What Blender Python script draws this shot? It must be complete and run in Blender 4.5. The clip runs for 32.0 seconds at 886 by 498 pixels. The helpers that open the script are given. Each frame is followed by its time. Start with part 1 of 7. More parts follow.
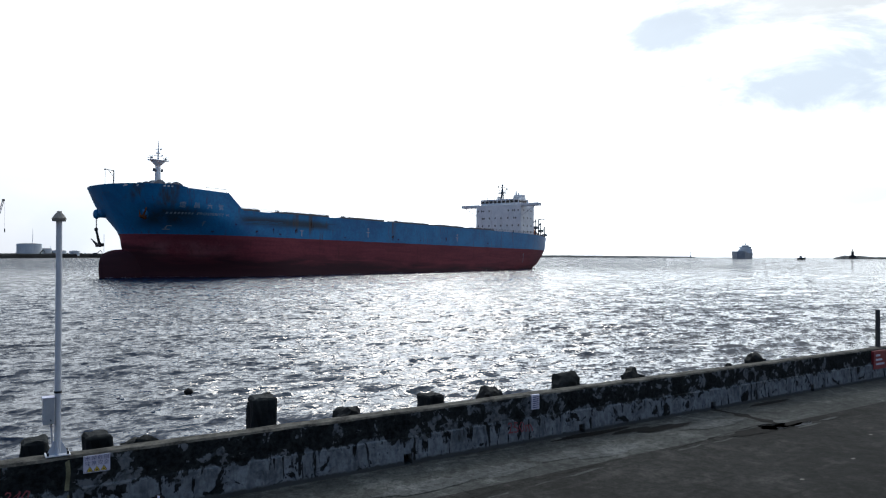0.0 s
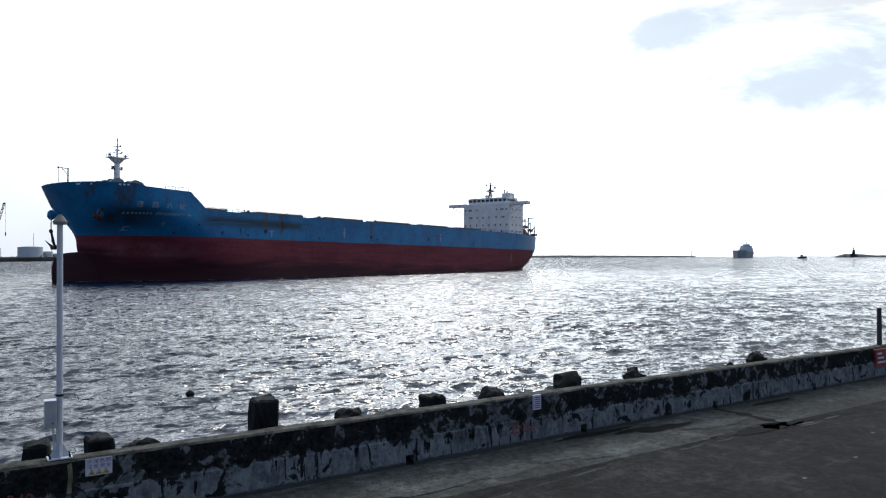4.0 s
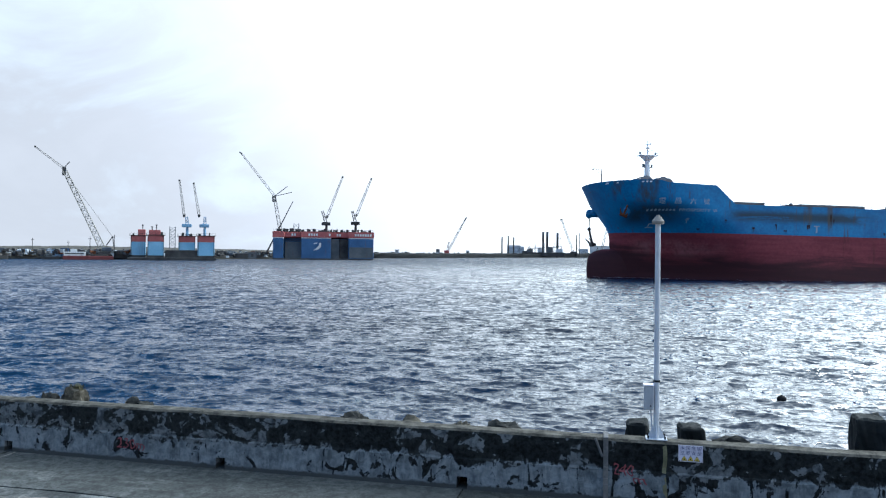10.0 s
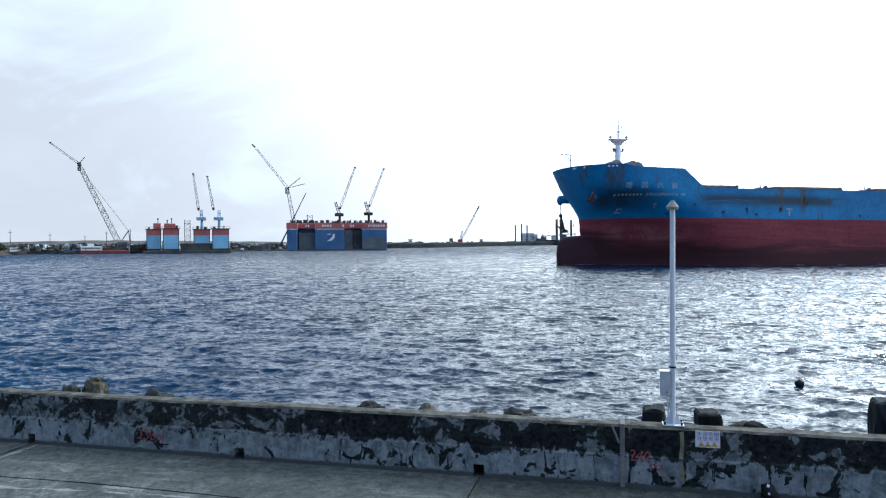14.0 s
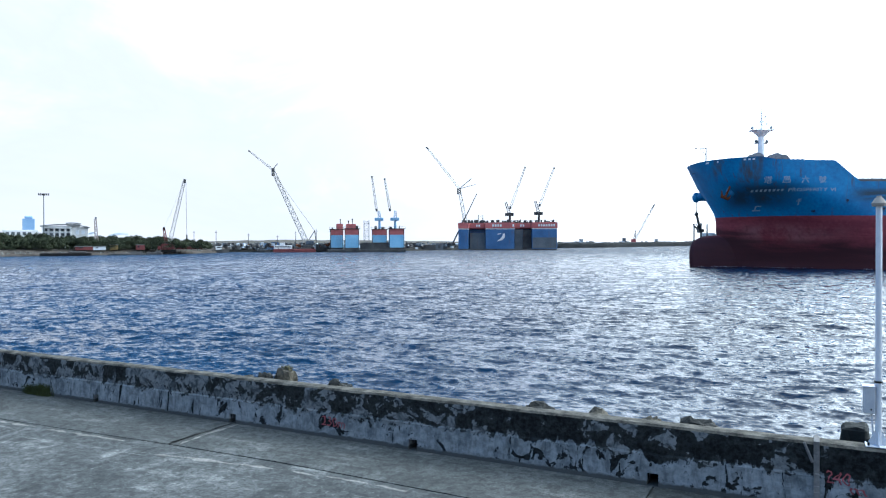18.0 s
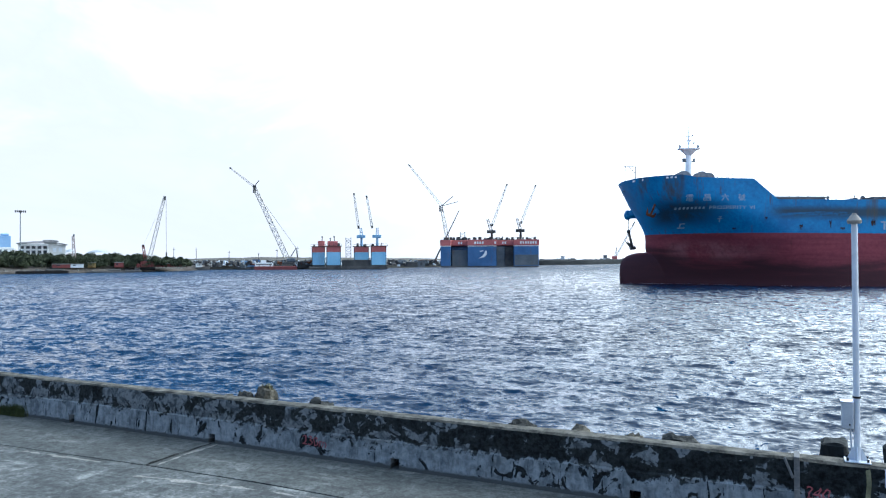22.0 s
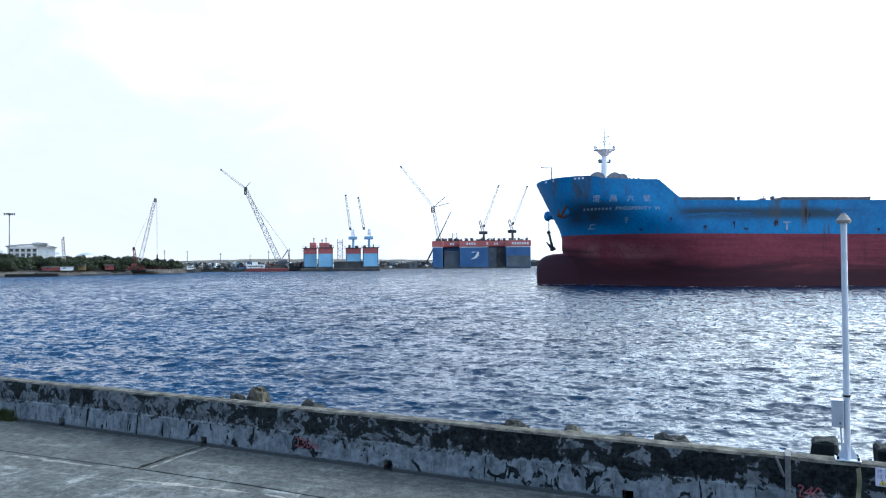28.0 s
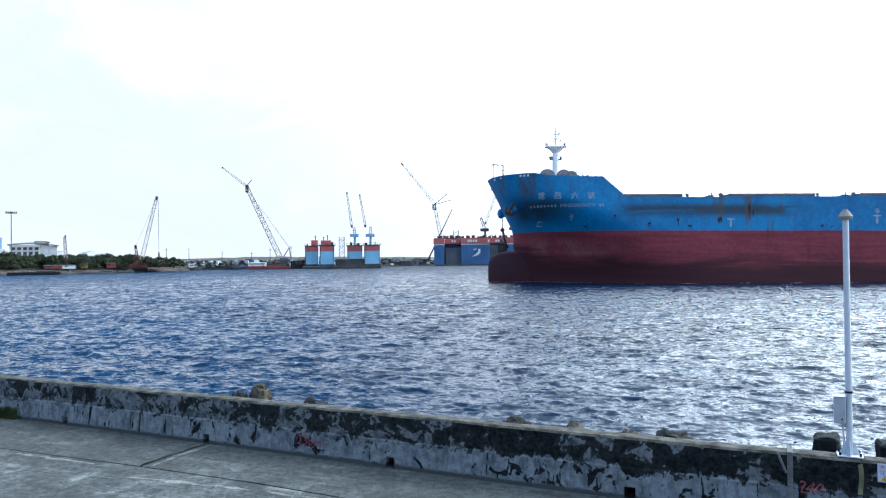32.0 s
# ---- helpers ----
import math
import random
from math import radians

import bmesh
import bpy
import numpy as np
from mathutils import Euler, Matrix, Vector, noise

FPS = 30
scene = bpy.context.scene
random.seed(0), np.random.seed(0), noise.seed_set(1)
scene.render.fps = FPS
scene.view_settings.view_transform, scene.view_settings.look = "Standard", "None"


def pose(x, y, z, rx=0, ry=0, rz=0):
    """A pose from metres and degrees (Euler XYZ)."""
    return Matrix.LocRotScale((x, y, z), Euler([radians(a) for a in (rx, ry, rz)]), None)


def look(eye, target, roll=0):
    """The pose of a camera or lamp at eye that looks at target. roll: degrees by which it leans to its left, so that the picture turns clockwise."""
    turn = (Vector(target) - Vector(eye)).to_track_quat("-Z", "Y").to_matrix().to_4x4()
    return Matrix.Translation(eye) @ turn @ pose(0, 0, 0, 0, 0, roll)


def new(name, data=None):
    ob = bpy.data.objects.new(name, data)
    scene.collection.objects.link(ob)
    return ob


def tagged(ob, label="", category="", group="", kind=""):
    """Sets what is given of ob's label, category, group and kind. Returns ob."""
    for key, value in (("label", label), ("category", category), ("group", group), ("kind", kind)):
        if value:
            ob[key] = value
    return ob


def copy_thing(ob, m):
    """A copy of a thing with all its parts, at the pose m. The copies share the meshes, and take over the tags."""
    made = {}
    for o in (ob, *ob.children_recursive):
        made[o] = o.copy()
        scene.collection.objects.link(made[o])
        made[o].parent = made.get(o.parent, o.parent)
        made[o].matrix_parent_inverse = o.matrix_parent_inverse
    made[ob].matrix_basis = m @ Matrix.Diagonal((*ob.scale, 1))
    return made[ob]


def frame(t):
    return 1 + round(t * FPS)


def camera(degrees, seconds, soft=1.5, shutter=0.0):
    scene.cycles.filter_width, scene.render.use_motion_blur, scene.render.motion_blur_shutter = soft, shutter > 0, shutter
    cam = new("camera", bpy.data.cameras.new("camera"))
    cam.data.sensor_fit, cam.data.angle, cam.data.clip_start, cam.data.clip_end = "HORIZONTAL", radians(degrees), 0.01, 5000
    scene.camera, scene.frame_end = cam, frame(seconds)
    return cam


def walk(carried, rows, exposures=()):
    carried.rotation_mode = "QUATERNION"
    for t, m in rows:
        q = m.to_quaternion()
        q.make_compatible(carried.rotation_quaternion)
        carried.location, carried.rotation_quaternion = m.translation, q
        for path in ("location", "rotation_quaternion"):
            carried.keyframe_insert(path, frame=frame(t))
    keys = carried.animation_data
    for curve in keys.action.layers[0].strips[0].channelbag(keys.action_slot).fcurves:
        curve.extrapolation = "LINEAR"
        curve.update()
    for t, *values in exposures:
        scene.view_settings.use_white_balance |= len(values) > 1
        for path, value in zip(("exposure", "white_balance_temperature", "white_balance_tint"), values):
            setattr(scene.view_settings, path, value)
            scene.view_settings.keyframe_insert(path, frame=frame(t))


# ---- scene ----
cam = camera(63.86, 32.0, soft=1.2, shutter=0.0)
EYE = (0.0, 0.0, 4.55)
PATH = [  # seconds, yaw, pitch, roll
    (0, -0.00, 0.53, -0.15), (0.5, -0.04, 0.72, -0.21), (1, 0.03, 0.77, 0.04), (1.5, 0.04, 0.81, 0.27),
    (2, 0.04, 0.73, 0.26), (2.5, 0.04, 0.61, 0.28), (3, 0.04, 0.54, 0.30), (3.5, 0.04, 0.60, 0.28),
    (5.5, 0.20, 0.46, -0.11), (6, 0.46, 0.25, 0.12), (6.3, 1.68, 0.45, 0.31), (6.5, 9.25, 1.09, 0.92),
    (7, 22.97, 0.40, 0.18), (7.5, 32.31, 0.04, -0.14), (8, 37.70, -0.40, 0.68), (8.5, 45.57, 0.44, 0.69),
    (9, 45.39, 1.18, -0.43), (9.5, 45.24, 0.27, -0.21), (10, 45.19, 0.29, -0.59), (10.5, 45.10, 0.30, 1.63),
    (11, 46.09, 0.41, 1.53), (11.5, 46.14, -0.13, 0.36), (12, 46.05, 0.20, 0.36), (12.5, 46.09, 0.08, 0.35),
    (13, 46.22, -0.26, 0.17), (13.5, 46.23, -0.40, 0.28), (14, 46.27, -0.59, 0.30), (14.5, 46.30, -0.57, 0.20),
    (16.5, 47.44, -0.36, -0.21), (17, 52.35, -0.29, 0.46), (17.5, 58.29, -0.24, -0.14), (18, 59.90, -0.56, 0.19),
    (18.5, 59.71, -0.54, 0.25), (19, 59.47, -0.66, 0.01), (19.5, 59.14, 0.12, 0.33), (20, 58.84, 0.41, 0.10),
    (20.5, 58.60, 0.71, 0.43), (21, 58.51, 0.86, 0.20), (21.5, 58.46, 0.87, 0.27), (22, 58.46, 0.82, 0.25),
    (22.5, 58.47, 0.74, 0.26), (23, 58.52, 0.56, 0.20), (23.5, 58.53, 0.56, 0.20), (24, 58.53, 0.55, 0.24),
    (24.5, 58.45, 0.58, 0.22), (25, 58.39, 0.57, 0.22), (25.5, 58.37, 0.53, 0.34), (27.5, 57.98, 0.91, 0.42),
    (28, 57.82, 0.91, 0.49), (28.5, 57.82, 0.91, 0.48), (29, 57.82, 0.89, 0.43), (29.5, 57.82, 0.85, 0.48),
    (30, 57.83, 0.82, 0.47), (30.5, 57.87, 0.79, 0.46), (31, 57.84, 0.79, 0.61), (31.5, 57.89, 0.80, 0.64),
    (32, 57.94, 0.69, 0.65),
]
EXPOSURES = [(0, -0.3, 6450, 9), (6, -0.3, 6450, 9), (7, -0.06, 6300, 7), (7.5, 0.34, 6200, 6), (8, 0.52, 6150, 5), (9, 0.74, 6050, 3), (16.5, 0.8, 6000, 3), (18, 1.18, 5950, 3), (32, 1.18, 5900, 3)]
walk(cam, [(t, pose(*EYE, 90 + p, r, y)) for t, y, p, r in PATH], EXPOSURES)

# ---- light ----
SUN_BEARING, SUN_HEIGHT = -11.0, 38.0  # degrees: left of +y, above the horizon


def bearing(deg, dist, z=0.0):
    """A place by its bearing from the viewpoint (degrees to the left of +y) and distance."""
    a = radians(deg)
    return Vector((-math.sin(a) * dist, math.cos(a) * dist, z))


sun_dir = bearing(SUN_BEARING, math.cos(radians(SUN_HEIGHT)), math.sin(radians(SUN_HEIGHT)))
sun = new("sun", bpy.data.lights.new("sun", "SUN"))
sun.data.energy, sun.data.angle, sun.data.color = 1.2, radians(14), (1.0, 0.95, 0.88)
sun.matrix_world = look(sun_dir * 100, (0, 0, 0))


class Net:
    """A thin wrapper for building node trees."""

    def __init__(self, tree):
        self.t = tree
        tree.nodes.clear()

    def add(self, kind, inputs=()):
        nd = self.t.nodes.new(kind)
        for k, v in dict(inputs).items():
            sock = nd.inputs[k]
            if isinstance(v, bpy.types.NodeSocket):
                self.t.links.new(v, sock)
            else:
                sock.default_value = v
        return nd

    def math(self, op, a, b=0.0, clamp=False):
        nd = self.add("ShaderNodeMath", {0: a, 1: b})
        nd.operation, nd.use_clamp = op, clamp
        return nd.outputs[0]

    def vector(self, op, inputs):
        nd = self.add("ShaderNodeVectorMath")
        nd.operation = op
        for k, v in inputs.items():
            if isinstance(v, bpy.types.NodeSocket):
                self.t.links.new(v, nd.inputs[k])
            else:
                nd.inputs[k].default_value = v
        return nd.outputs["Value" if op == "DOT_PRODUCT" else 0]

    def noise(self, vec, scale, detail=4.0, rough=0.55, distort=0.0):
        return self.add("ShaderNodeTexNoise", {"Vector": vec, "Scale": scale, "Detail": detail, "Roughness": rough, "Distortion": distort}).outputs[0]

    def ramp(self, fac, a, b):
        nd = self.add("ShaderNodeMapRange", {0: fac, 1: a, 2: b})
        nd.interpolation_type = "SMOOTHSTEP"
        return nd.outputs[0]

    def mix(self, fac, a, b):
        nd = self.add("ShaderNodeMix")
        nd.data_type = "RGBA"
        for sock, v in ((nd.inputs[0], fac), (nd.inputs[6], a), (nd.inputs[7], b)):
            if isinstance(v, bpy.types.NodeSocket):
                self.t.links.new(v, sock)
            else:
                sock.default_value = v if isinstance(v, (int, float)) else (*v, 1) if len(v) == 3 else v
        return nd.outputs[2]

    def scaled(self, vec, xyz, loc=(0, 0, 0)):
        return self.add("ShaderNodeMapping", {"Vector": vec, "Scale": xyz, "Location": loc}).outputs[0]


world = bpy.data.worlds.new("world")
scene.world = world
world.use_nodes = True
n = Net(world.node_tree)
sky = n.add("ShaderNodeTexSky")
sky.sky_type, sky.sun_disc, sky.dust_density, sky.air_density = "NISHITA", False, 2.5, 1.2
sky.sun_elevation, sky.sun_rotation = radians(SUN_HEIGHT), radians(-SUN_BEARING)
way = n.add("ShaderNodeTexCoord").outputs["Generated"]
toward = n.vector("DOT_PRODUCT", {0: way, 1: tuple(sun_dir)})
glow = n.math("POWER", n.math("MAXIMUM", toward, 0.0), 3.1)
# bright thin cloud, whitest round the sun, with a broken blue gap to its right
wisps = n.noise(n.scaled(way, (1.0, 1.0, 2.4), (0.37, 0.2, 0.1)), 2.6, 7, 0.58, 0.5)
torn = n.noise(n.scaled(way, (1.0, 1.0, 2.6), (2.1, 0.4, 0.75)), 6.5, 7, 0.6, 0.4)
east, north, high = n.add("ShaderNodeSeparateXYZ", {0: way}).outputs
azimuth = n.math("MULTIPLY", n.math("ARCTAN2", east, north), 57.3)
climb = n.math("MULTIPLY", n.math("ARCSINE", high), 57.3)


def opening(a, e, wide, tall):
    """A torn opening in the cloud at azimuth a and height e, in degrees."""
    u = n.math("DIVIDE", n.math("SUBTRACT", azimuth, a), wide)
    v = n.math("DIVIDE", n.math("SUBTRACT", climb, e), tall)
    d = n.math("SQRT", n.math("ADD", n.math("MULTIPLY", u, u), n.math("MULTIPLY", v, v)))
    return n.ramp(n.math("ADD", d, n.math("MULTIPLY", n.math("SUBTRACT", torn, 0.5), 2.2)), 1.3, 0.25)


thin = n.math("MAXIMUM", opening(17.3, 16.7, 6.8, 2.0), opening(28.0, 12.6, 14.5, 3.4))
# last opening is an unseen grey bank, added to darken the water's reflection
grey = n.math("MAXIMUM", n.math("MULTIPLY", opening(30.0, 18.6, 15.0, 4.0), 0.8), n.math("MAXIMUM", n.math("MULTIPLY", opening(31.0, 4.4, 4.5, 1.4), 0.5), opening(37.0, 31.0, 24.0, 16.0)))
open_sky = n.math("MULTIPLY", n.ramp(n.math("ADD", high, n.math("MULTIPLY", wisps, 0.3)), 0.42, 0.62), n.ramp(toward, 0.63, 0.25))
cover = n.math("SUBTRACT", 1.0, n.math("MAXIMUM", n.math("MAXIMUM", n.math("MULTIPLY", thin, 0.97), n.math("MULTIPLY", open_sky, 0.95)), n.math("MULTIPLY", n.math("MULTIPLY", n.ramp(wisps, 0.52, 0.34), n.ramp(toward, 0.92, 0.7)), 0.3)))
bright = n.math("ADD", n.math("ADD", 0.345, n.math("MULTIPLY", wisps, 0.21)), n.math("MULTIPLY", glow, 3.65))
tint = n.mix(n.ramp(glow, 0.0, 0.35), (0.927, 0.944, 1.062), (0.925, 0.983, 1.035))
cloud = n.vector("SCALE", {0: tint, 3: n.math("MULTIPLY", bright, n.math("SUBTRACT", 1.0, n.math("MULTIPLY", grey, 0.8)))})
dim = n.mix(0.85, n.vector("SCALE", {0: sky.outputs[0], 3: 0.06}), n.mix(open_sky, (0.9, 1.05, 1.24), (0.15, 0.36, 0.74)))
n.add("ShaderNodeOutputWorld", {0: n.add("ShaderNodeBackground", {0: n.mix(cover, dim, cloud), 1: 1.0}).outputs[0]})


# ---- materials ----
def material(name):
    m = bpy.data.materials.new(name)
    m.use_nodes = True
    return m, Net(m.node_tree)


def finish(n, color, rough, normal=None, metal=0.0, **more):
    ins = {"Base Color": color if isinstance(color, bpy.types.NodeSocket) else (*color, 1), "Roughness": rough, "Metallic": metal, **more}
    if normal:
        ins["Normal"] = normal
    n.add("ShaderNodeOutputMaterial", {0: n.add("ShaderNodeBsdfPrincipled", ins).outputs[0]})


def surface(name, a, b, rough=0.7, scale=1.0, fine=8.0, bump=0.3, depth=0.02, metal=0.0, rust=0.0):
    """Two tones broken up at two scales, with fine relief; rust adds brown weathering runs."""
    m, n = material(name)
    pos = n.add("ShaderNodeTexCoord").outputs["Object"]
    big, small = n.noise(pos, scale, 5), n.noise(pos, scale * fine, 6, 0.65)
    tone = n.ramp(n.math("ADD", n.math("MULTIPLY", big, 0.65), n.math("MULTIPLY", small, 0.35)), 0.33, 0.67)
    color = n.mix(tone, a, b)
    if rust:
        run = n.noise(n.scaled(pos, (scale * 2.2, scale * 2.2, scale * 0.35)), 1.0, 6, 0.6, 0.3)
        color = n.mix(n.math("MULTIPLY", n.ramp(run, 0.56, 0.72), rust), color, (0.12, 0.05, 0.025))
    color = n.mix(n.math("MULTIPLY", n.add("ShaderNodeObjectInfo").outputs["Random"], 0.18), color, tuple(0.6 * c for c in a))
    normal = n.add("ShaderNodeBump", {"Height": small, "Strength": bump, "Distance": depth}).outputs[0]
    finish(n, color, n.math("ADD", rough - 0.1, n.math("MULTIPLY", small, 0.2)), normal, metal, **{"Specular IOR Level": 0.12 if rough >= 0.85 else 0.5})
    return m


CONCRETE = surface("old_concrete", (0.16, 0.155, 0.145), (0.27, 0.26, 0.24), 0.9, 0.6, 9, 0.5, 0.02)
TOP_STONE = surface("weathered_coping", (0.014, 0.015, 0.014), (0.13, 0.124, 0.108), 0.9, 3.4, 6, 0.8, 0.03)
ROCK = surface("dark_wet_rock", (0.013, 0.0145, 0.0145), (0.042, 0.043, 0.041), 0.85, 1.6, 6, 0.9, 0.06)
BLOCK = surface("armour_concrete", (0.006, 0.0085, 0.01), (0.026, 0.031, 0.033), 0.85, 1.2, 7, 0.7, 0.03)
TAN_ROCK = surface("lichened_rock", (0.014, 0.014, 0.013), (0.1, 0.093, 0.075), 0.9, 2.5, 6, 0.9, 0.05)
GALVANISED = surface("white_pole_paint", (0.42, 0.46, 0.52), (0.56, 0.59, 0.64), 0.45, 1.5, 6, 0.1, 0.005)
DARK_STEEL = surface("dark_steel", (0.02, 0.022, 0.025), (0.05, 0.05, 0.052), 0.6, 1.2, 6, 0.3, 0.01)
BLACK = surface("black_rubber", (0.006, 0.006, 0.007), (0.018, 0.018, 0.019), 0.9, 3, 5, 0.3, 0.01)
WOOD = surface("grey_mortar", (0.09, 0.092, 0.095), (0.17, 0.17, 0.17), 0.9, 2, 8, 0.5, 0.01)
WEED = surface("green_weed", (0.012, 0.02, 0.008), (0.045, 0.058, 0.024), 0.9, 3, 5, 0.3, 0.02)
GRASS = surface("dry_grass", (0.045, 0.047, 0.024), (0.11, 0.1, 0.06), 0.9, 3, 5, 0.3, 0.02)
SIGN_WHITE = surface("sign_white", (0.46, 0.46, 0.58), (0.58, 0.58, 0.7), 0.5, 2, 6, 0.05, 0.002)
INK_BLUE = surface("sign_blue_ink", (0.012, 0.016, 0.09), (0.02, 0.026, 0.13), 0.6, 2, 6, 0.05, 0.002)
INK_YELLOW = surface("sign_yellow", (0.55, 0.4, 0.04), (0.65, 0.48, 0.06), 0.6, 2, 6, 0.05, 0.002)
RED_PAINT = surface("red_spray_paint", (0.11, 0.022, 0.03), (0.18, 0.035, 0.045), 0.8, 4, 6, 0.1, 0.002)
CABINET = surface("cabinet_grey", (0.3, 0.33, 0.37), (0.42, 0.45, 0.49), 0.6, 2, 6, 0.1, 0.004)
YELLOW_RUN = surface("yellowed_run", (0.09, 0.09, 0.055), (0.18, 0.175, 0.11), 0.9, 6, 5, 0.2, 0.004)
RED_BOX = surface("red_box_paint", (0.16, 0.012, 0.018), (0.22, 0.025, 0.03), 0.5, 2, 6, 0.1, 0.004)


def seawall_material():
    """Flaking whitewash below, mould-black render with pale scabs above."""
    m, n = material("seawall_face")
    pos = n.add("ShaderNodeTexCoord").outputs["Object"]
    along, z = (n.add("ShaderNodeSeparateXYZ", {0: pos}).outputs[i] for i in (0, 2))
    big, fine = n.noise(pos, 1.1, 5, 0.6, 0.6), n.noise(pos, 11.0, 6, 0.7)
    wide = n.noise(n.scaled(pos, (0.16, 0.16, 0.5)), 1.0, 3, 0.5)
    runs = n.noise(n.scaled(pos, (4.5, 4.5, 1.1)), 1.0, 5, 0.65, 0.5)
    flakes, chips = n.noise(pos, 2.3, 5, 0.55, 0.9), n.noise(pos, 6.5, 4, 0.6, 0.6)
    edge = n.math("ADD", z, n.math("ADD", n.math("MULTIPLY", n.math("SUBTRACT", runs, 0.5), 0.55), n.math("MULTIPLY", n.math("SUBTRACT", big, 0.5), 0.65)))
    edge = n.math("ADD", edge, n.math("MULTIPLY", n.math("SUBTRACT", chips, 0.5), 0.25))
    upper = n.ramp(edge, 0.55, 0.6)
    mould = n.mix(n.ramp(fine, 0.35, 0.65), (0.003, 0.0042, 0.0048), (0.015, 0.018, 0.02))
    scab = n.mix(n.ramp(chips, 0.35, 0.62), (0.035, 0.042, 0.048), (0.12, 0.133, 0.144))
    scab = n.mix(n.math("MULTIPLY", n.ramp(fine, 0.5, 0.7), 0.5), scab, (0.03, 0.033, 0.034))
    patchy = n.math("ADD", flakes, n.math("ADD", n.math("MULTIPLY", big, 0.3), n.math("MULTIPLY", wide, 0.35)))
    patchy = n.math("ADD", patchy, n.math("MULTIPLY", n.ramp(along, -3.0, -9.0), 0.075))
    patchy = n.math("ADD", patchy, n.math("MULTIPLY", n.math("SUBTRACT", chips, 0.5), 0.32))
    faint = n.mix(n.ramp(fine, 0.3, 0.7), (0.006, 0.008, 0.009), (0.025, 0.029, 0.03))
    top = n.mix(n.ramp(patchy, 0.76, 0.82), mould, faint)
    top = n.mix(n.ramp(patchy, 0.895, 0.92), top, scab)
    wash = n.mix(n.ramp(n.math("ADD", n.math("MULTIPLY", runs, 0.6), n.math("MULTIPLY", chips, 0.4)), 0.36, 0.62), (0.065, 0.077, 0.088), (0.175, 0.2, 0.222))
    wash = n.mix(n.math("MULTIPLY", n.ramp(fine, 0.48, 0.68), 0.45), wash, (0.085, 0.097, 0.107))
    wash = n.mix(n.ramp(n.math("ADD", n.math("ADD", flakes, n.math("MULTIPLY", fine, 0.25)), n.math("MULTIPLY", n.math("SUBTRACT", wide, 0.5), -0.3)), 0.715, 0.745), wash, mould)
    wash = n.mix(n.math("MULTIPLY", n.ramp(runs, 0.37, 0.29), 0.85), wash, (0.03, 0.033, 0.035))
    streak = n.noise(n.scaled(pos, (7.0, 7.0, 0.9)), 1.0, 4, 0.6, 0.4)
    lost = n.math("ADD", streak, n.math("ADD", n.math("MULTIPLY", n.math("SUBTRACT", wide, 0.5), 0.35), n.math("MULTIPLY", n.math("SUBTRACT", chips, 0.5), 0.2)))
    lost = n.math("ADD", lost, n.math("MULTIPLY", n.ramp(along, -8.0, -4.0), 0.035))
    wash = n.mix(n.ramp(lost, 0.645, 0.665), wash, mould)
    foot = n.math("ADD", z, n.math("MULTIPLY", n.math("ADD", runs, chips), -0.11))
    wash = n.mix(n.ramp(foot, 0.0, -0.05), wash, (0.045, 0.05, 0.052))
    height = n.math("ADD", n.math("MULTIPLY", fine, 0.4), n.math("MULTIPLY", flakes, 0.8))
    normal = n.add("ShaderNodeBump", {"Height": height, "Strength": 0.9, "Distance": 0.04}).outputs[0]
    finish(n, n.mix(upper, wash, top), 0.9, normal, **{"Specular IOR Level": 0.06})
    return m


def pavement_material(name, a, b, worn):
    """Trodden concrete with pale worn laitance, damp stains and fine grit."""
    m, n = material(name)
    pos = n.add("ShaderNodeTexCoord").outputs["Object"]
    big, mid, fine = n.noise(pos, 0.22, 5, 0.6, 0.5), n.noise(pos, 1.3, 6, 0.65, 0.4), n.noise(pos, 22.0, 6, 0.7)
    tone = n.mix(n.ramp(n.math("ADD", n.math("MULTIPLY", big, 0.55), n.math("MULTIPLY", mid, 0.45)), 0.35, 0.65), a, b)
    tone = n.mix(n.math("MULTIPLY", n.ramp(n.math("ADD", mid, n.math("MULTIPLY", big, 0.5)), 0.82, 0.95), 0.8), tone, worn)
    tone = n.mix(n.math("MULTIPLY", n.ramp(n.noise(pos, 0.55, 4, 0.6, 1.2), 0.57, 0.7), 0.55), tone, tuple(0.45 * c for c in a))
    drag = n.noise(n.scaled(pos, (0.3, 2.2, 1.0)), 1.0, 6, 0.7, 0.5)
    tone = n.mix(n.math("MULTIPLY", n.ramp(drag, 0.56, 0.7), 0.7), tone, worn)
    tone = n.mix(n.math("MULTIPLY", n.ramp(drag, 0.45, 0.3), 0.6), tone, tuple(0.5 * c for c in a))
    grit = n.noise(pos, 70.0, 3, 0.7)
    mottle = n.noise(pos, 5.5, 6, 0.72, 0.3)
    tone = n.mix(n.math("MULTIPLY", n.ramp(mottle, 0.47, 0.6), 0.55), tone, tuple(0.45 * c for c in a))
    tone = n.mix(n.math("MULTIPLY", n.ramp(mottle, 0.44, 0.34), 0.35), tone, worn)
    tone = n.mix(n.math("MULTIPLY", n.ramp(n.math("ADD", n.math("MULTIPLY", fine, 0.6), n.math("MULTIPLY", grit, 0.4)), 0.42, 0.6), 0.5), tone, tuple(0.4 * c for c in a))
    normal = n.add("ShaderNodeBump", {"Height": n.math("ADD", fine, mid), "Strength": 0.5, "Distance": 0.015}).outputs[0]
    finish(n, tone, n.math("SUBTRACT", 0.98, n.math("MULTIPLY", mid, 0.2)), normal, **{"Specular IOR Level": 0.07})
    return m


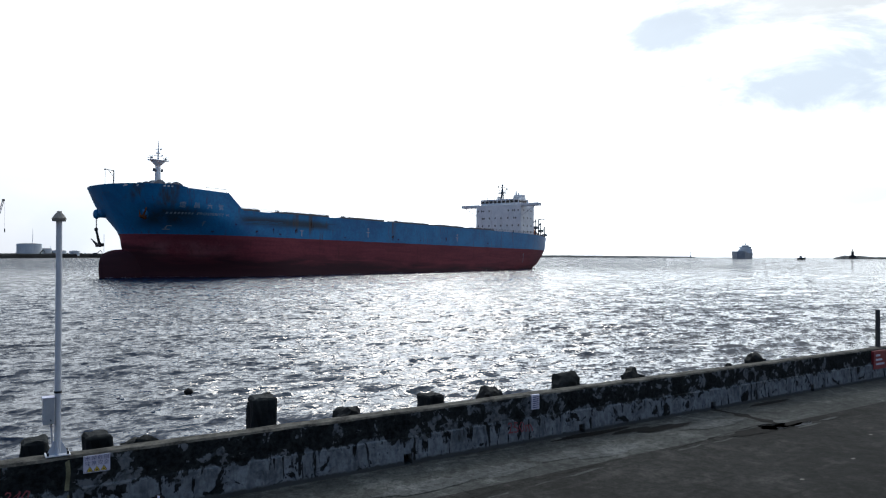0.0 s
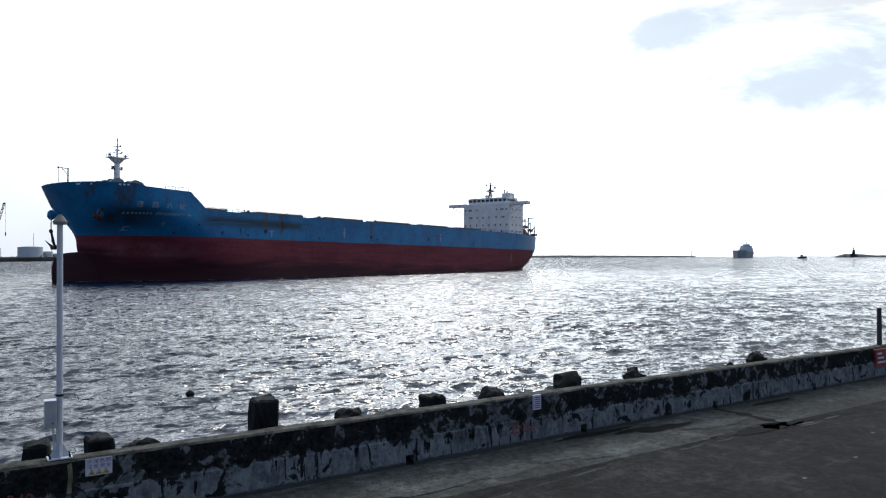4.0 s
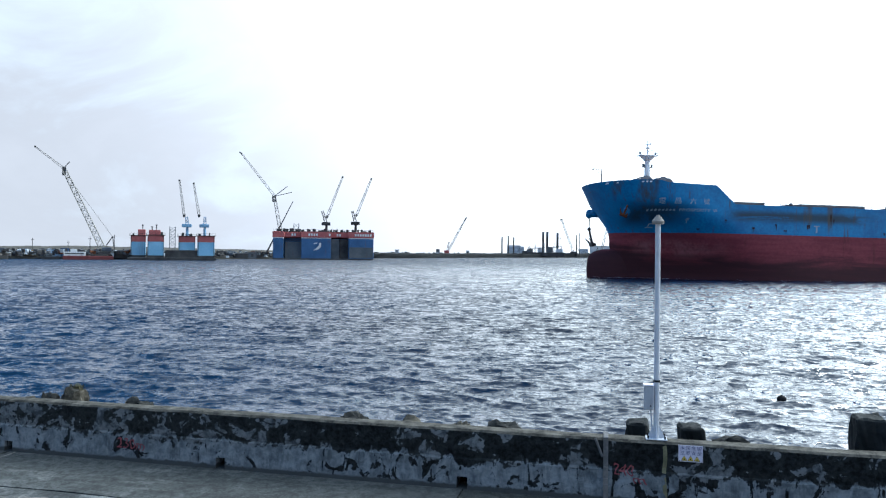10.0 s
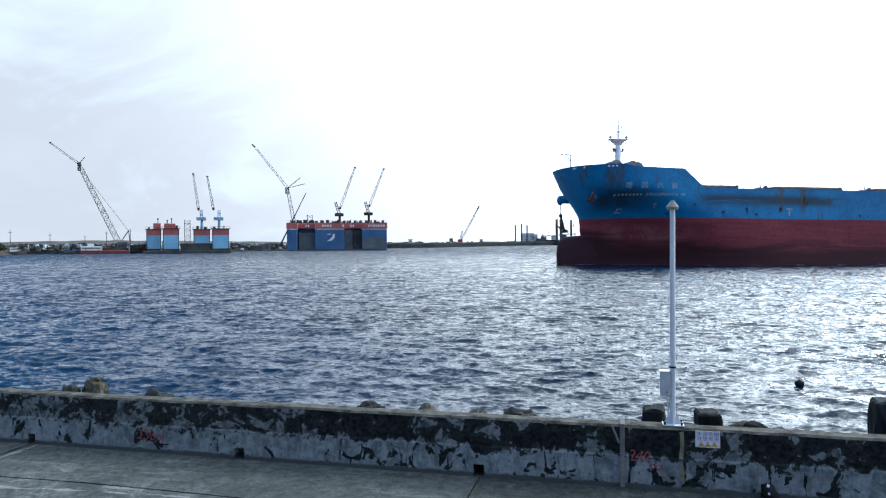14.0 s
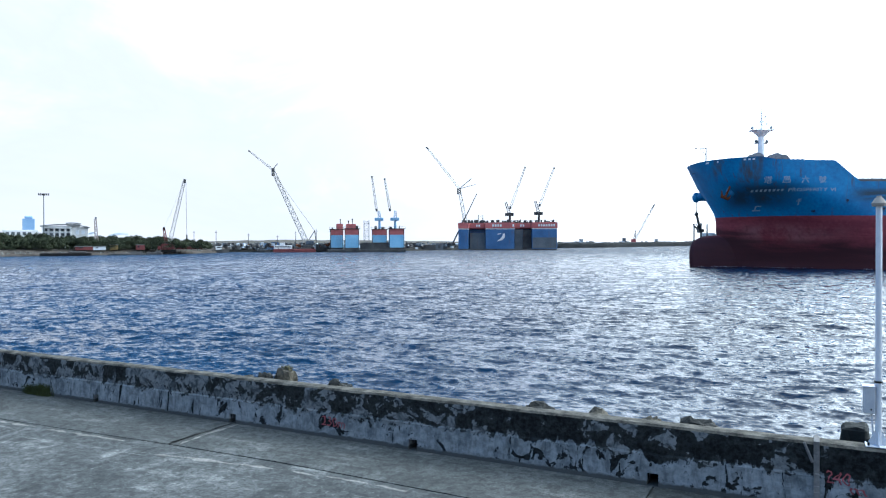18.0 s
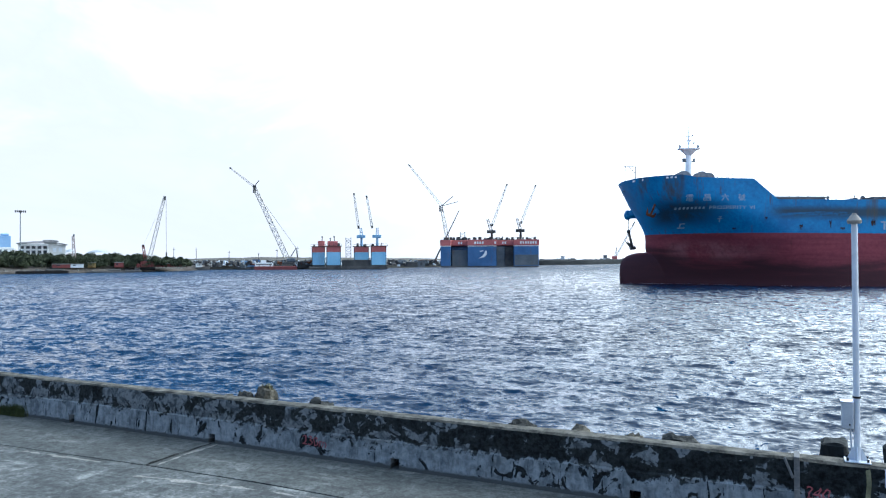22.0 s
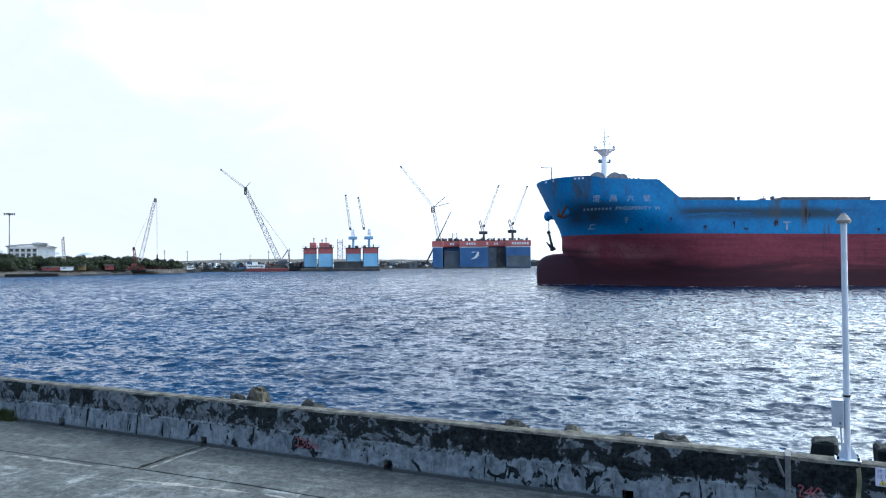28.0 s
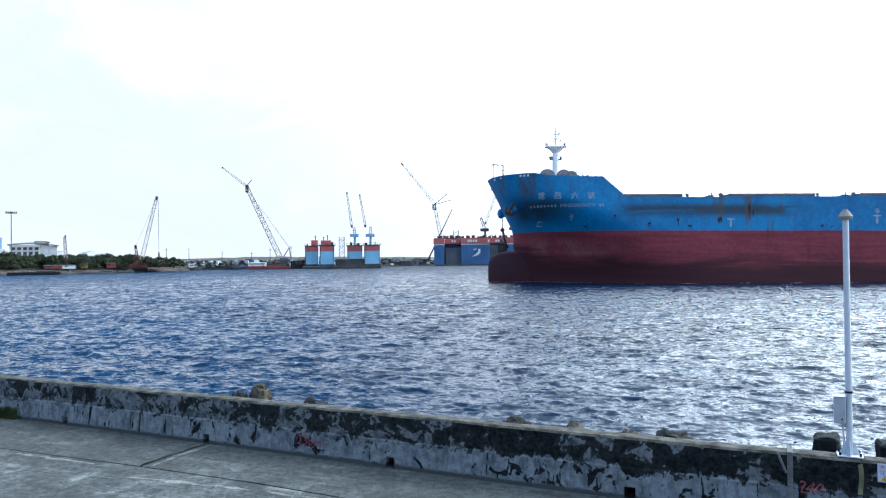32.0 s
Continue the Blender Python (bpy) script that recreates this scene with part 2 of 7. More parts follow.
SEAWALL = seawall_material()
APRON = pavement_material("apron_concrete", (0.05, 0.055, 0.055), (0.093, 0.1, 0.1), (0.15, 0.158, 0.155))
YARD = pavement_material("yard_concrete", (0.05, 0.055, 0.056), (0.105, 0.112, 0.113), (0.225, 0.235, 0.232))


# apron concrete with the dimmer right-hand stretch's shade put into its colour
SHADED_APRON = pavement_material("shaded_concrete", (0.036, 0.04, 0.039), (0.068, 0.073, 0.07), (0.125, 0.132, 0.127))
ASPHALT = pavement_material("worn_asphalt", (0.013, 0.0138, 0.0135), (0.026, 0.0268, 0.026), (0.05, 0.05, 0.048))


def water_material():
    """Wind ripples as a field of slopes at three sizes over the modelled chop."""
    m, n = material("harbour_water")
    pos = n.add("ShaderNodeTexCoord").outputs["Object"]
    turned = n.add("ShaderNodeMapping", {"Vector": pos, "Rotation": (0, 0, radians(-38))}).outputs[0]
    w = n.scaled(turned, (0.8, 1.35, 1.0))
    slope = None
    # (size, detail, height of the slopes, how sharply a facet breaks into the next)
    for scale, detail, amount, crisp in ((0.08, 2.0, 0.13, 0.2), (0.3, 2.0, 0.22, 0.13), (0.85, 2.0, 0.33, 0.1), (2.1, 2.0, 0.37, 0.1), (5.5, 2.0, 0.27, 0.12)):
        nd = n.add("ShaderNodeTexNoise", {"Vector": w, "Scale": scale, "Detail": detail, "Roughness": 0.6, "Distortion": 0.25})
        cx, cy, cz = n.add("ShaderNodeSeparateXYZ", {0: nd.outputs["Color"]}).outputs
        facet = n.math("SUBTRACT", n.ramp(cx, 0.5 - crisp, 0.5 + crisp), 0.5)
        aside = n.math("SUBTRACT", n.ramp(cy, 0.5 - crisp, 0.5 + crisp), 0.5)
        down = n.vector("SCALE", {0: (0.62, -0.79, 0.0), 3: n.math("MULTIPLY", facet, amount)})
        along = n.vector("SCALE", {0: (0.79, 0.62, 0.0), 3: n.math("MULTIPLY", aside, 0.5 * amount)})
        tilt = n.vector("ADD", {0: down, 1: along})
        slope = tilt if slope is None else n.vector("ADD", {0: slope, 1: tilt})
    base = n.add("ShaderNodeNewGeometry").outputs["Normal"]
    # normals lean toward the quay, more with distance, which darkens the far water
    away = n.add("ShaderNodeVectorMath", {0: pos})
    away.operation = "LENGTH"
    steep = n.math("ADD", 1.08, n.math("MULTIPLY", n.ramp(away.outputs["Value"], 150.0, 480.0), 2.5))
    biased = n.vector("ADD", {0: slope, 1: n.vector("SCALE", {0: (0.108, -0.097, 0.0), 3: steep})})
    normal = n.vector("NORMALIZE", {0: n.vector("ADD", {0: base, 1: biased})})
    c = n.noise(pos, 0.03, 3, 0.5)
    color = n.mix(n.ramp(c, 0.35, 0.65), (0.0008, 0.0112, 0.032), (0.0012, 0.017, 0.045))
    finish(n, color, 0.045, normal, **{"IOR": 1.33})
    return m


WATER = water_material()


# ---- building helpers ----
def part(name, bm, mat, parent=None, label="", smooth=False):
    """Links a bmesh as one mesh object under a thing or a part."""
    me = bpy.data.meshes.new(name)
    if smooth:
        for f in bm.faces:
            f.smooth = True
    bm.to_mesh(me)
    bm.free()
    me.materials.append(mat)
    ob = new(name, me)
    ob.parent = parent
    return tagged(ob, label)


def thing(name, m, label, category, group="", kind=""):
    """An empty at a thing's base, to carry its parts."""
    ob = new(name)
    ob.empty_display_size = 0.1
    ob.matrix_world = m
    return tagged(ob, label, category, group, kind)


def from_lists(name, verts, faces, mat, parent=None, label="", smooth=False):
    me = bpy.data.meshes.new(name)
    me.from_pydata(verts, [], faces)
    if smooth:
        me.polygons.foreach_set("use_smooth", [True] * len(me.polygons))
    me.materials.append(mat)
    ob = new(name, me)
    ob.parent = parent
    return tagged(ob, label)


def box(bm, x0, x1, y0, y1, z0, z1, bevel=0.0, m=None):
    mat = Matrix.LocRotScale(((x0 + x1) / 2, (y0 + y1) / 2, (z0 + z1) / 2), None, (x1 - x0, y1 - y0, z1 - z0))
    made = bmesh.ops.create_cube(bm, size=1, matrix=mat)["verts"]
    if bevel:
        edges = list({e for v in made for e in v.link_edges})
        made = bmesh.ops.bevel(bm, geom=edges, offset=bevel, segments=1, affect="EDGES", profile=0.5)["verts"]
    if m:
        bmesh.ops.transform(bm, matrix=m, verts=list(set(made)))
    return bm


def bar(bm, a, b, r0, r1=None, sides=8):
    """A round bar from a to b, tapering from r0 to r1."""
    a, b = Vector(a), Vector(b)
    way = b - a
    m = Matrix.Translation((a + b) / 2) @ way.to_track_quat("Z", "Y").to_matrix().to_4x4()
    bmesh.ops.create_cone(bm, cap_ends=True, segments=sides, radius1=r0, radius2=r0 if r1 is None else r1, depth=way.length, matrix=m)
    return bm


def ball(bm, c, r, squash=(1, 1, 1), u=14, v=9):
    bmesh.ops.create_uvsphere(bm, u_segments=u, v_segments=v, radius=1, matrix=Matrix.LocRotScale(c, None, [r * s for s in squash]))
    return bm


def B():
    return bmesh.new()


def roughen(bm, amount, scale, seed=0.0):
    """Weathers every vertex along its normal."""
    bm.normal_update()
    for v in bm.verts:
        v.co += v.normal * amount * noise.noise(v.co * scale + Vector((seed, seed * 0.7, -seed)))


# ---- the sea ----
WATER_Z = -1.8


def build_water():
    """One sheet of wind chop from the quay to the horizon, finest near the quay."""
    rng = np.random.default_rng(5)
    rad = np.concatenate([np.geomspace(13, 760, 1150), np.geomspace(765, 4950, 90)])
    ang = np.radians(np.concatenate([np.linspace(-75, -40, 30)[:-1], np.linspace(-40, 98, 660), np.linspace(98, 130, 30)[1:]]))
    r, a = np.meshgrid(rad, ang, indexing="ij")
    x, y = -np.sin(a) * r, np.cos(a) * r
    cell = r * 0.0036
    h, dx, dy = np.zeros_like(r), np.zeros_like(r), np.zeros_like(r)
    wind = math.radians(-52)
    for i in range(90):
        length = 0.25 * (2.8 / 0.25) ** rng.random()
        k = 2 * math.pi / length
        th = wind + rng.normal(0, 0.36)
        amp = (0.0065 if length < 1.0 else 0.0095) * length ** 0.8 * rng.uniform(0.5, 1.3)
        fade = np.clip(length / (cell * 1.8) - 1.0, 0, 1)
        ph = k * (math.cos(th) * x + math.sin(th) * y) + rng.uniform(0, 6.283)
        gust = 0.75 + 0.5 * np.sin(x * 0.021 + i) * np.sin(y * 0.017 + 2 * i)
        h += amp * fade * gust * np.sin(ph)
        dx += amp * fade * gust * 1.3 * math.cos(th) * np.cos(ph)
        dy += amp * fade * gust * 1.3 * math.sin(th) * np.cos(ph)
    co = np.stack([x + dx, y + dy, h], -1).reshape(-1, 3)
    na, nr = len(ang), len(rad)
    i = (np.arange(nr - 1)[:, None] * na + np.arange(na - 1)[None, :]).ravel()
    quads = np.stack([i, i + 1, i + na + 1, i + na], 1).astype(np.int32)
    me = bpy.data.meshes.new("water")
    me.vertices.add(len(co))
    me.vertices.foreach_set("co", co.astype(np.float32).ravel())
    me.loops.add(quads.size)
    me.loops.foreach_set("vertex_index", quads.ravel())
    me.polygons.add(len(quads))
    me.polygons.foreach_set("loop_start", np.arange(0, quads.size, 4, dtype=np.int32))
    me.polygons.foreach_set("use_smooth", np.ones(len(quads), dtype=bool))
    me.update(calc_edges=True)
    me.materials.append(WATER)
    ob = new("water", me)
    ob.location.z = WATER_Z
    return tagged(ob, "dark blue harbour water with choppy wind waves", "water", kind="structure")


water = build_water()

# ---- quay: along the wall s, out to sea q, up z ----
QUAY = Matrix.Rotation(radians(32.66), 4, "Z") @ Matrix.Translation((0, 13.47, 0))
WALL_H, WALL_T = 1.13, 0.47
HOLES = [-28.5, -23.3, -18.1, -12.93, -7.7, -2.58, 2.6, 7.75, 12.9, 18.2, 23.45, 28.6, 33.8]
S0, S1 = -60.0, 75.0


def build_seawall():
    """The parapet with its batter, ledge, uneven face and drain holes that go through."""
    cuts = set(np.round(np.arange(S0, S1 + 0.01, 0.25), 3).tolist())
    for c in HOLES:
        cuts = {v for v in cuts if abs(v - c) > 0.16} | {round(c - 0.105, 3), round(c + 0.105, 3)}
    cols = sorted(cuts)
    prof = [(0.0, -0.3), (0.0, 0.0), (0.008, 0.12), (0.015, 0.23), (0.025, 0.4), (0.035, 0.565), (0.075, 0.6), (0.075, 0.8), (0.085, 0.98), (0.09, 1.09), (0.13, WALL_H)]
    rows = prof + [(0.34, WALL_H + 0.012), (WALL_T - 0.04, WALL_H), (WALL_T, WALL_H - 0.04), (WALL_T, 0.23), (WALL_T, 0.0), (WALL_T, -0.3)]
    nr = len(rows)
    verts, faces, tops = [], [], []
    for s in cols:
        for j, (q, z) in enumerate(rows):
            d = 0.02 * noise.noise(Vector((s * 1.7, z * 3.1, 2.0))) + 0.012 * noise.noise(Vector((s * 5.0, z * 6, 7.0)))
            lift = 0.016 * noise.noise(Vector((s * 0.9, q * 2, 4.0))) if z > 1.0 else 0
            verts.append((s, q + (d if 0 < z < 1.12 and q < 0.3 else 0), z + lift))
    for i in range(len(cols) - 1):
        mid = (cols[i] + cols[i + 1]) / 2
        hole = any(abs(mid - c) < 0.1 for c in HOLES)
        for j in range(nr - 1):
            if hole and (j in (1, 2) or j == nr - 3):
                continue
            (tops if 9 <= j <= 12 else faces).append((i * nr + j, (i + 1) * nr + j, (i + 1) * nr + j + 1, i * nr + j + 1))
        if hole:
            a, b, k = i * nr, (i + 1) * nr, nr - 3
            faces += [(a + 1, b + 1, b + k + 1, a + k + 1), (a + 3, a + k, b + k, b + 3), (a + 1, a + k + 1, a + k, a + 3), (b + 1, b + 3, b + k, b + k + 1)]
    wall = from_lists("seawall", verts, faces + tops, SEAWALL)
    wall.data.materials.append(TOP_STONE)
    idx = np.zeros(len(faces) + len(tops), dtype=np.int32)
    idx[len(faces):] = 1
    wall.data.polygons.foreach_set("material_index", idx)
    wall.matrix_world = QUAY
    return tagged(wall, "low concrete seawall, mould-black above flaking grey whitewash", "seawall", kind="structure")


seawall = build_seawall()


EDGE = [(-60, -2.6), (-24, -2.5), (-17.4, -2.3), (-14.6, -2.14), (-12.6, -2.03), (-9.8, -1.95), (-7.7, -2.0), (-3.0, -2.11), (-2.5, -2.12), (60, -2.12)]


def bent(s, q):
    """The joint between apron and yard wanders a little; both sides follow it."""
    shift = float(np.interp(s, [p[0] for p in EDGE], [p[1] for p in EDGE])) + 2.12
    return q + shift * (q / -2.12 if q > -2.15 else max(0.0, (q + 7.4) / 5.22))


def sheet(name, s0, s1, q0, q1, z, step, mat, label, lift=0.006):
    """A slightly uneven slab surface with a skirt."""
    ns, nq = max(2, int((s1 - s0) / step)), max(2, int((q1 - q0) / step))
    verts = []
    for i in range(ns + 1):
        for j in range(nq + 1):
            s, q = s0 + (s1 - s0) * i / ns, q0 + (q1 - q0) * j / nq
            verts.append((s, bent(s, q), z + lift * noise.noise(Vector((s * 0.5, q * 0.5, 1.0)))))
    w = nq + 1
    faces = [(i * w + j, (i + 1) * w + j, (i + 1) * w + j + 1, i * w + j + 1) for i in range(ns) for j in range(nq)]
    rim = [i * w for i in range(ns + 1)] + [ns * w + j for j in range(1, w)] + [i * w + nq for i in range(ns - 1, -1, -1)] + [j for j in range(nq - 1, 0, -1)]
    k = len(verts)
    verts += [(verts[v][0], verts[v][1], -0.25) for v in rim]
    faces += [(rim[i], k + i, k + (i + 1) % len(rim), rim[(i + 1) % len(rim)]) for i in range(len(rim))]
    ob = from_lists(name, verts, faces, mat, label=label)
    ob.matrix_world = QUAY
    return ob


ground = from_lists("ground", [(-140, -200, -0.06), (140, -200, -0.06), (140, 0.3, -0.06), (-140, 0.3, -0.06), (-140, 0.3, -6), (140, 0.3, -6)], [(0, 1, 2, 3), (3, 2, 5, 4)], YARD)
ground.matrix_world = QUAY
tagged(ground, "bare ground under the quay paving", "ground", kind="structure")
pavement = thing("pavement", QUAY, "cracked grey concrete quay paving in large slabs", "pavement", kind="structure")
JOINTS = [-54.35, -44.0, -33.6, -23.25, -12.9, -2.55, 7.8, 18.15, 28.5, 38.85, 49.2]
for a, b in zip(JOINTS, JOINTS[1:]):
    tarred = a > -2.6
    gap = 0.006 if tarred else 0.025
    # right-hand apron slabs take the darkened copy of the apron colour
    ob = sheet("slab", a + gap, b - gap, -2.12, -0.003, 0.0, 0.6, SHADED_APRON if tarred else APRON, "")
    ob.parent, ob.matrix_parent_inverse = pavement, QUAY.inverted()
    for q in (-2.18, -7.4, -12.6, -17.8, -23.0):
        ob = sheet("slab", a + 0.006, b - 0.006, q - 5.19, q + 0.05 * tarred, 0.004, 1.2, ASPHALT if tarred else YARD, "", 0.012)
        ob.parent, ob.matrix_parent_inverse = pavement, QUAY.inverted()


# ---- the bulk carrier: x ahead from the bow tip, y to port, z up from the keel-side waterline ----
def hull_material():
    """Blue topsides over red boot-topping, with scuffs, rust runs and dark slime low down."""
    m, n = material("hull_paint")
    pos = n.add("ShaderNodeTexCoord").outputs["Object"]
    xyz = n.add("ShaderNodeSeparateXYZ", {0: pos})
    x, z = xyz.outputs[0], xyz.outputs[2]
    big, fine = n.noise(pos, 0.12, 5, 0.6, 0.4), n.noise(pos, 1.6, 6, 0.65)
    long = n.noise(n.scaled(pos, (0.05, 0.05, 0.5)), 1.0, 5, 0.6, 0.6)
    drip = n.noise(n.scaled(pos, (0.75, 0.75, 0.07)), 1.0, 5, 0.65, 0.2)
    blue = n.mix(n.ramp(n.math("ADD", n.math("MULTIPLY", big, 0.6), n.math("MULTIPLY", fine, 0.4)), 0.35, 0.65), (0.003, 0.105, 0.27), (0.009, 0.2, 0.44))
    scuff_x = n.math("MULTIPLY", n.ramp(x, -72.0, -62.0), n.ramp(x, -27.0, -33.0))
    scuff_z = n.math("MULTIPLY", n.ramp(z, 13.8, 15.6), n.ramp(z, 17.9, 16.2))
    scuff = n.math("MULTIPLY", n.math("MULTIPLY", scuff_x, scuff_z), n.ramp(n.math("ADD", long, n.math("MULTIPLY", fine, 0.3)), 0.42, 0.62))
    blot_x = n.math("MULTIPLY", n.ramp(x, -23.0, -13.0), n.ramp(x, -6.0, -9.0))
    blot_z = n.math("MULTIPLY", n.ramp(z, 12.2, 15.2), n.ramp(z, 19.2, 17.2))
    blot = n.math("MULTIPLY", n.math("MULTIPLY", blot_x, blot_z), n.ramp(n.math("ADD", big, n.math("MULTIPLY", fine, 0.4)), 0.45, 0.75))
    blue = n.mix(n.math("MULTIPLY", n.math("MAXIMUM", scuff, blot), 0.86, True), blue, (0.014, 0.026, 0.032))
    blue = n.mix(n.math("MULTIPLY", n.math("MULTIPLY", n.ramp(drip, 0.56, 0.7), n.ramp(big, 0.4, 0.55)), 0.75), blue, (0.06, 0.035, 0.03))
    for a, b, c, d, low in ((-12.2, -10.6, -7.6, -6.8, 18.5), (-4.6, -3.9, -3.0, -2.5, 20.5), (-52.0, -51.2, -49.6, -49.0, 13.5), (-57.5, -57.0, -56.0, -55.4, 12.5), (-98.0, -97.2, -95.5, -95.0, 13.0)):
        smear = n.math("MULTIPLY", n.ramp(x, a, b), n.ramp(x, d, c))
        smear = n.math("MULTIPLY", smear, n.ramp(n.math("ADD", z, n.math("MULTIPLY", drip, 6.0)), low + 1.5, low + 5.5))
        blue = n.mix(n.math("MULTIPLY", smear, n.math("ADD", 0.15, n.math("MULTIPLY", n.ramp(drip, 0.35, 0.6), 0.6))), blue, (0.06, 0.052, 0.036))
    red = n.mix(n.ramp(n.math("ADD", n.math("MULTIPLY", long, 0.6), n.math("MULTIPLY", fine, 0.4)), 0.35, 0.65), (0.128, 0.024, 0.037), (0.215, 0.044, 0.058))
    pale_red = n.math("MULTIPLY", n.math("MULTIPLY", n.ramp(x, -34.0, -20.0), n.ramp(x, -8.0, -13.0)), n.math("MULTIPLY", n.ramp(z, 4.0, 6.5), n.ramp(z, 10.6, 8.0)))
    red = n.mix(n.math("MULTIPLY", pale_red, n.math("MULTIPLY", n.ramp(n.math("ADD", big, n.math("MULTIPLY", fine, 0.4)), 0.5, 0.85), 0.55)), red, (0.26, 0.12, 0.13))
    slime_shade = n.math("ADD", z, n.math("MULTIPLY", n.math("SUBTRACT", long, 0.5), 8.0))
    # the bow's extra slime tone stands in for shade on the bulb
    slime_shade = n.math("ADD", slime_shade, n.math("MULTIPLY", n.ramp(x, -17.0, -8.0), -2.8))
    slime_shade = n.math("ADD", slime_shade, n.math("MULTIPLY", n.ramp(x, -70.0, -110.0), 2.0))
    red = n.mix(n.math("MULTIPLY", n.ramp(slime_shade, 7.3, 2.6), 0.84), red, (0.024, 0.012, 0.016))
    red = n.mix(n.math("MULTIPLY", n.ramp(drip, 0.58, 0.72), 0.35), red, (0.05, 0.02, 0.018))
    color = n.mix(n.ramp(n.math("ADD", z, n.math("MULTIPLY", fine, 0.16)), 11.42, 11.5), red, blue)
    normal = n.add("ShaderNodeBump", {"Height": n.math("ADD", fine, n.math("MULTIPLY", big, 3.0)), "Strength": 0.2, "Distance": 0.1}).outputs[0]
    upper = n.ramp(z, 11.3, 11.6)
    rough = n.math("SUBTRACT", n.math("ADD", 0.6, n.math("MULTIPLY", fine, 0.22)), n.math("MULTIPLY", upper, 0.22))
    finish(n, color, rough, normal, **{"Specular IOR Level": n.math("ADD", 0.2, n.math("MULTIPLY", upper, 0.18))})
    return m


HULL = hull_material()
SHIP_WHITE = surface("ship_white", (0.62, 0.66, 0.7), (0.78, 0.81, 0.84), 0.55, 0.3, 8, 0.15, 0.02, rust=0.25)
DECK_RED = surface("deck_paint", (0.1, 0.035, 0.03), (0.16, 0.06, 0.05), 0.8, 0.3, 8, 0.3, 0.02)
DECK_GEAR = surface("deck_gear_paint", (0.025, 0.04, 0.06), (0.08, 0.1, 0.13), 0.7, 0.5, 8, 0.4, 0.03, rust=0.5)
HATCH = surface("hatch_paint", (0.03, 0.045, 0.06), (0.09, 0.11, 0.13), 0.7, 0.25, 9, 0.4, 0.03, rust=0.6)
ANCHOR_RUST = surface("rusty_anchor", (0.06, 0.022, 0.012), (0.16, 0.06, 0.028), 0.9, 1.2, 6, 0.6, 0.04)
NAME_WHITE = surface("name_paint", (0.2, 0.27, 0.33), (0.42, 0.48, 0.53), 0.7, 1.0, 5, 0.1, 0.005)
GLASS_DARK = surface("dark_window_glass", (0.012, 0.016, 0.022), (0.03, 0.036, 0.045), 0.15, 0.8, 3, 0.02, 0.005)
MARK_PALE = surface("worn_pale_marks", (0.14, 0.22, 0.3), (0.34, 0.4, 0.46), 0.8, 1.5, 5, 0.1, 0.005)
FOAM = surface("foam", (0.6, 0.64, 0.68), (0.85, 0.87, 0.9), 0.9, 1.2, 6, 0.4, 0.03)
ORANGE = surface("lifeboat_orange", (0.4, 0.1, 0.02), (0.5, 0.14, 0.03), 0.5, 0.8, 6, 0.1, 0.01)
STAIN = surface("brown_black_stain", (0.02, 0.022, 0.026), (0.05, 0.04, 0.036), 0.9, 1.5, 5, 0.2, 0.01)
RUST_RUN = surface("rust_run", (0.026, 0.024, 0.024), (0.062, 0.04, 0.032), 0.9, 1.5, 5, 0.2, 0.01)
MACHINERY = surface("grey_machinery_paint", (0.07, 0.09, 0.11), (0.2, 0.23, 0.26), 0.6, 0.7, 7, 0.3, 0.02, rust=0.4)
SKY_PATCH_WHITE = surface("bright_white", (0.8, 0.82, 0.84), (0.9, 0.91, 0.92), 0.6, 1.0, 5, 0.05, 0.005)
HALF = 21.6


def step(x, pairs):
    """Straight lines through pairs of (x, value), in rising x."""
    return float(np.interp(x, [p[0] for p in pairs], [p[1] for p in pairs]))


def stem(z):
    return step(z, [(-5, -9.5), (0, -8.5), (6, -7.0), (8, -6.5), (10.5, -6.5), (12.5, -6.0), (17.5, -3.5), (24.6, 0.0)])


def stern(z):
    return step(z, [(-5, -218), (0, -223.5), (1.2, -225.5), (3, -228.2), (5, -230.2), (8, -232.0), (11, -232.9), (14, -233.3), (18, -233.2), (25, -233.0)])


def sheer(x):
    if x > -25.0:
        return 23.3 + 1.2 * ((x + 25.0) / 25.0) ** 1.6 + 0.55 * min(1.0, max(0.0, x + 12.5)) * min(1.0, max(0.0, -x / 11.0))
    if x > -28.2:
        return min(23.3, 18.7 + 4.6 * (x + 28.2) / 2.8)
    return 18.7 - 1.0 * max(0.0, (-185.0 - x) / 48.0)


def half_breadth(x, z):
    """How far the shell lies from the middle line."""
    v = min(1.0, max(0.0, z / 19.0))
    w = v ** 1.5
    t = min(1.0, max(0.0, (stem(z) - x) / (40 - 20 * w)))
    fore = (1 - (1 - t) ** (1.9 + 0.9 * w)) ** (0.95 - 0.45 * w)
    t = min(1.0, max(0.0, (x - stern(z)) / (62 - 20 * v)))
    end = 0.02 + 0.33 * min(1.0, max(0.0, (z - 1.0) / 11.0)) ** 0.55
    aft = end + (1 - end) * (1 - (1 - t) ** 2.3)
    return HALF * fore * aft


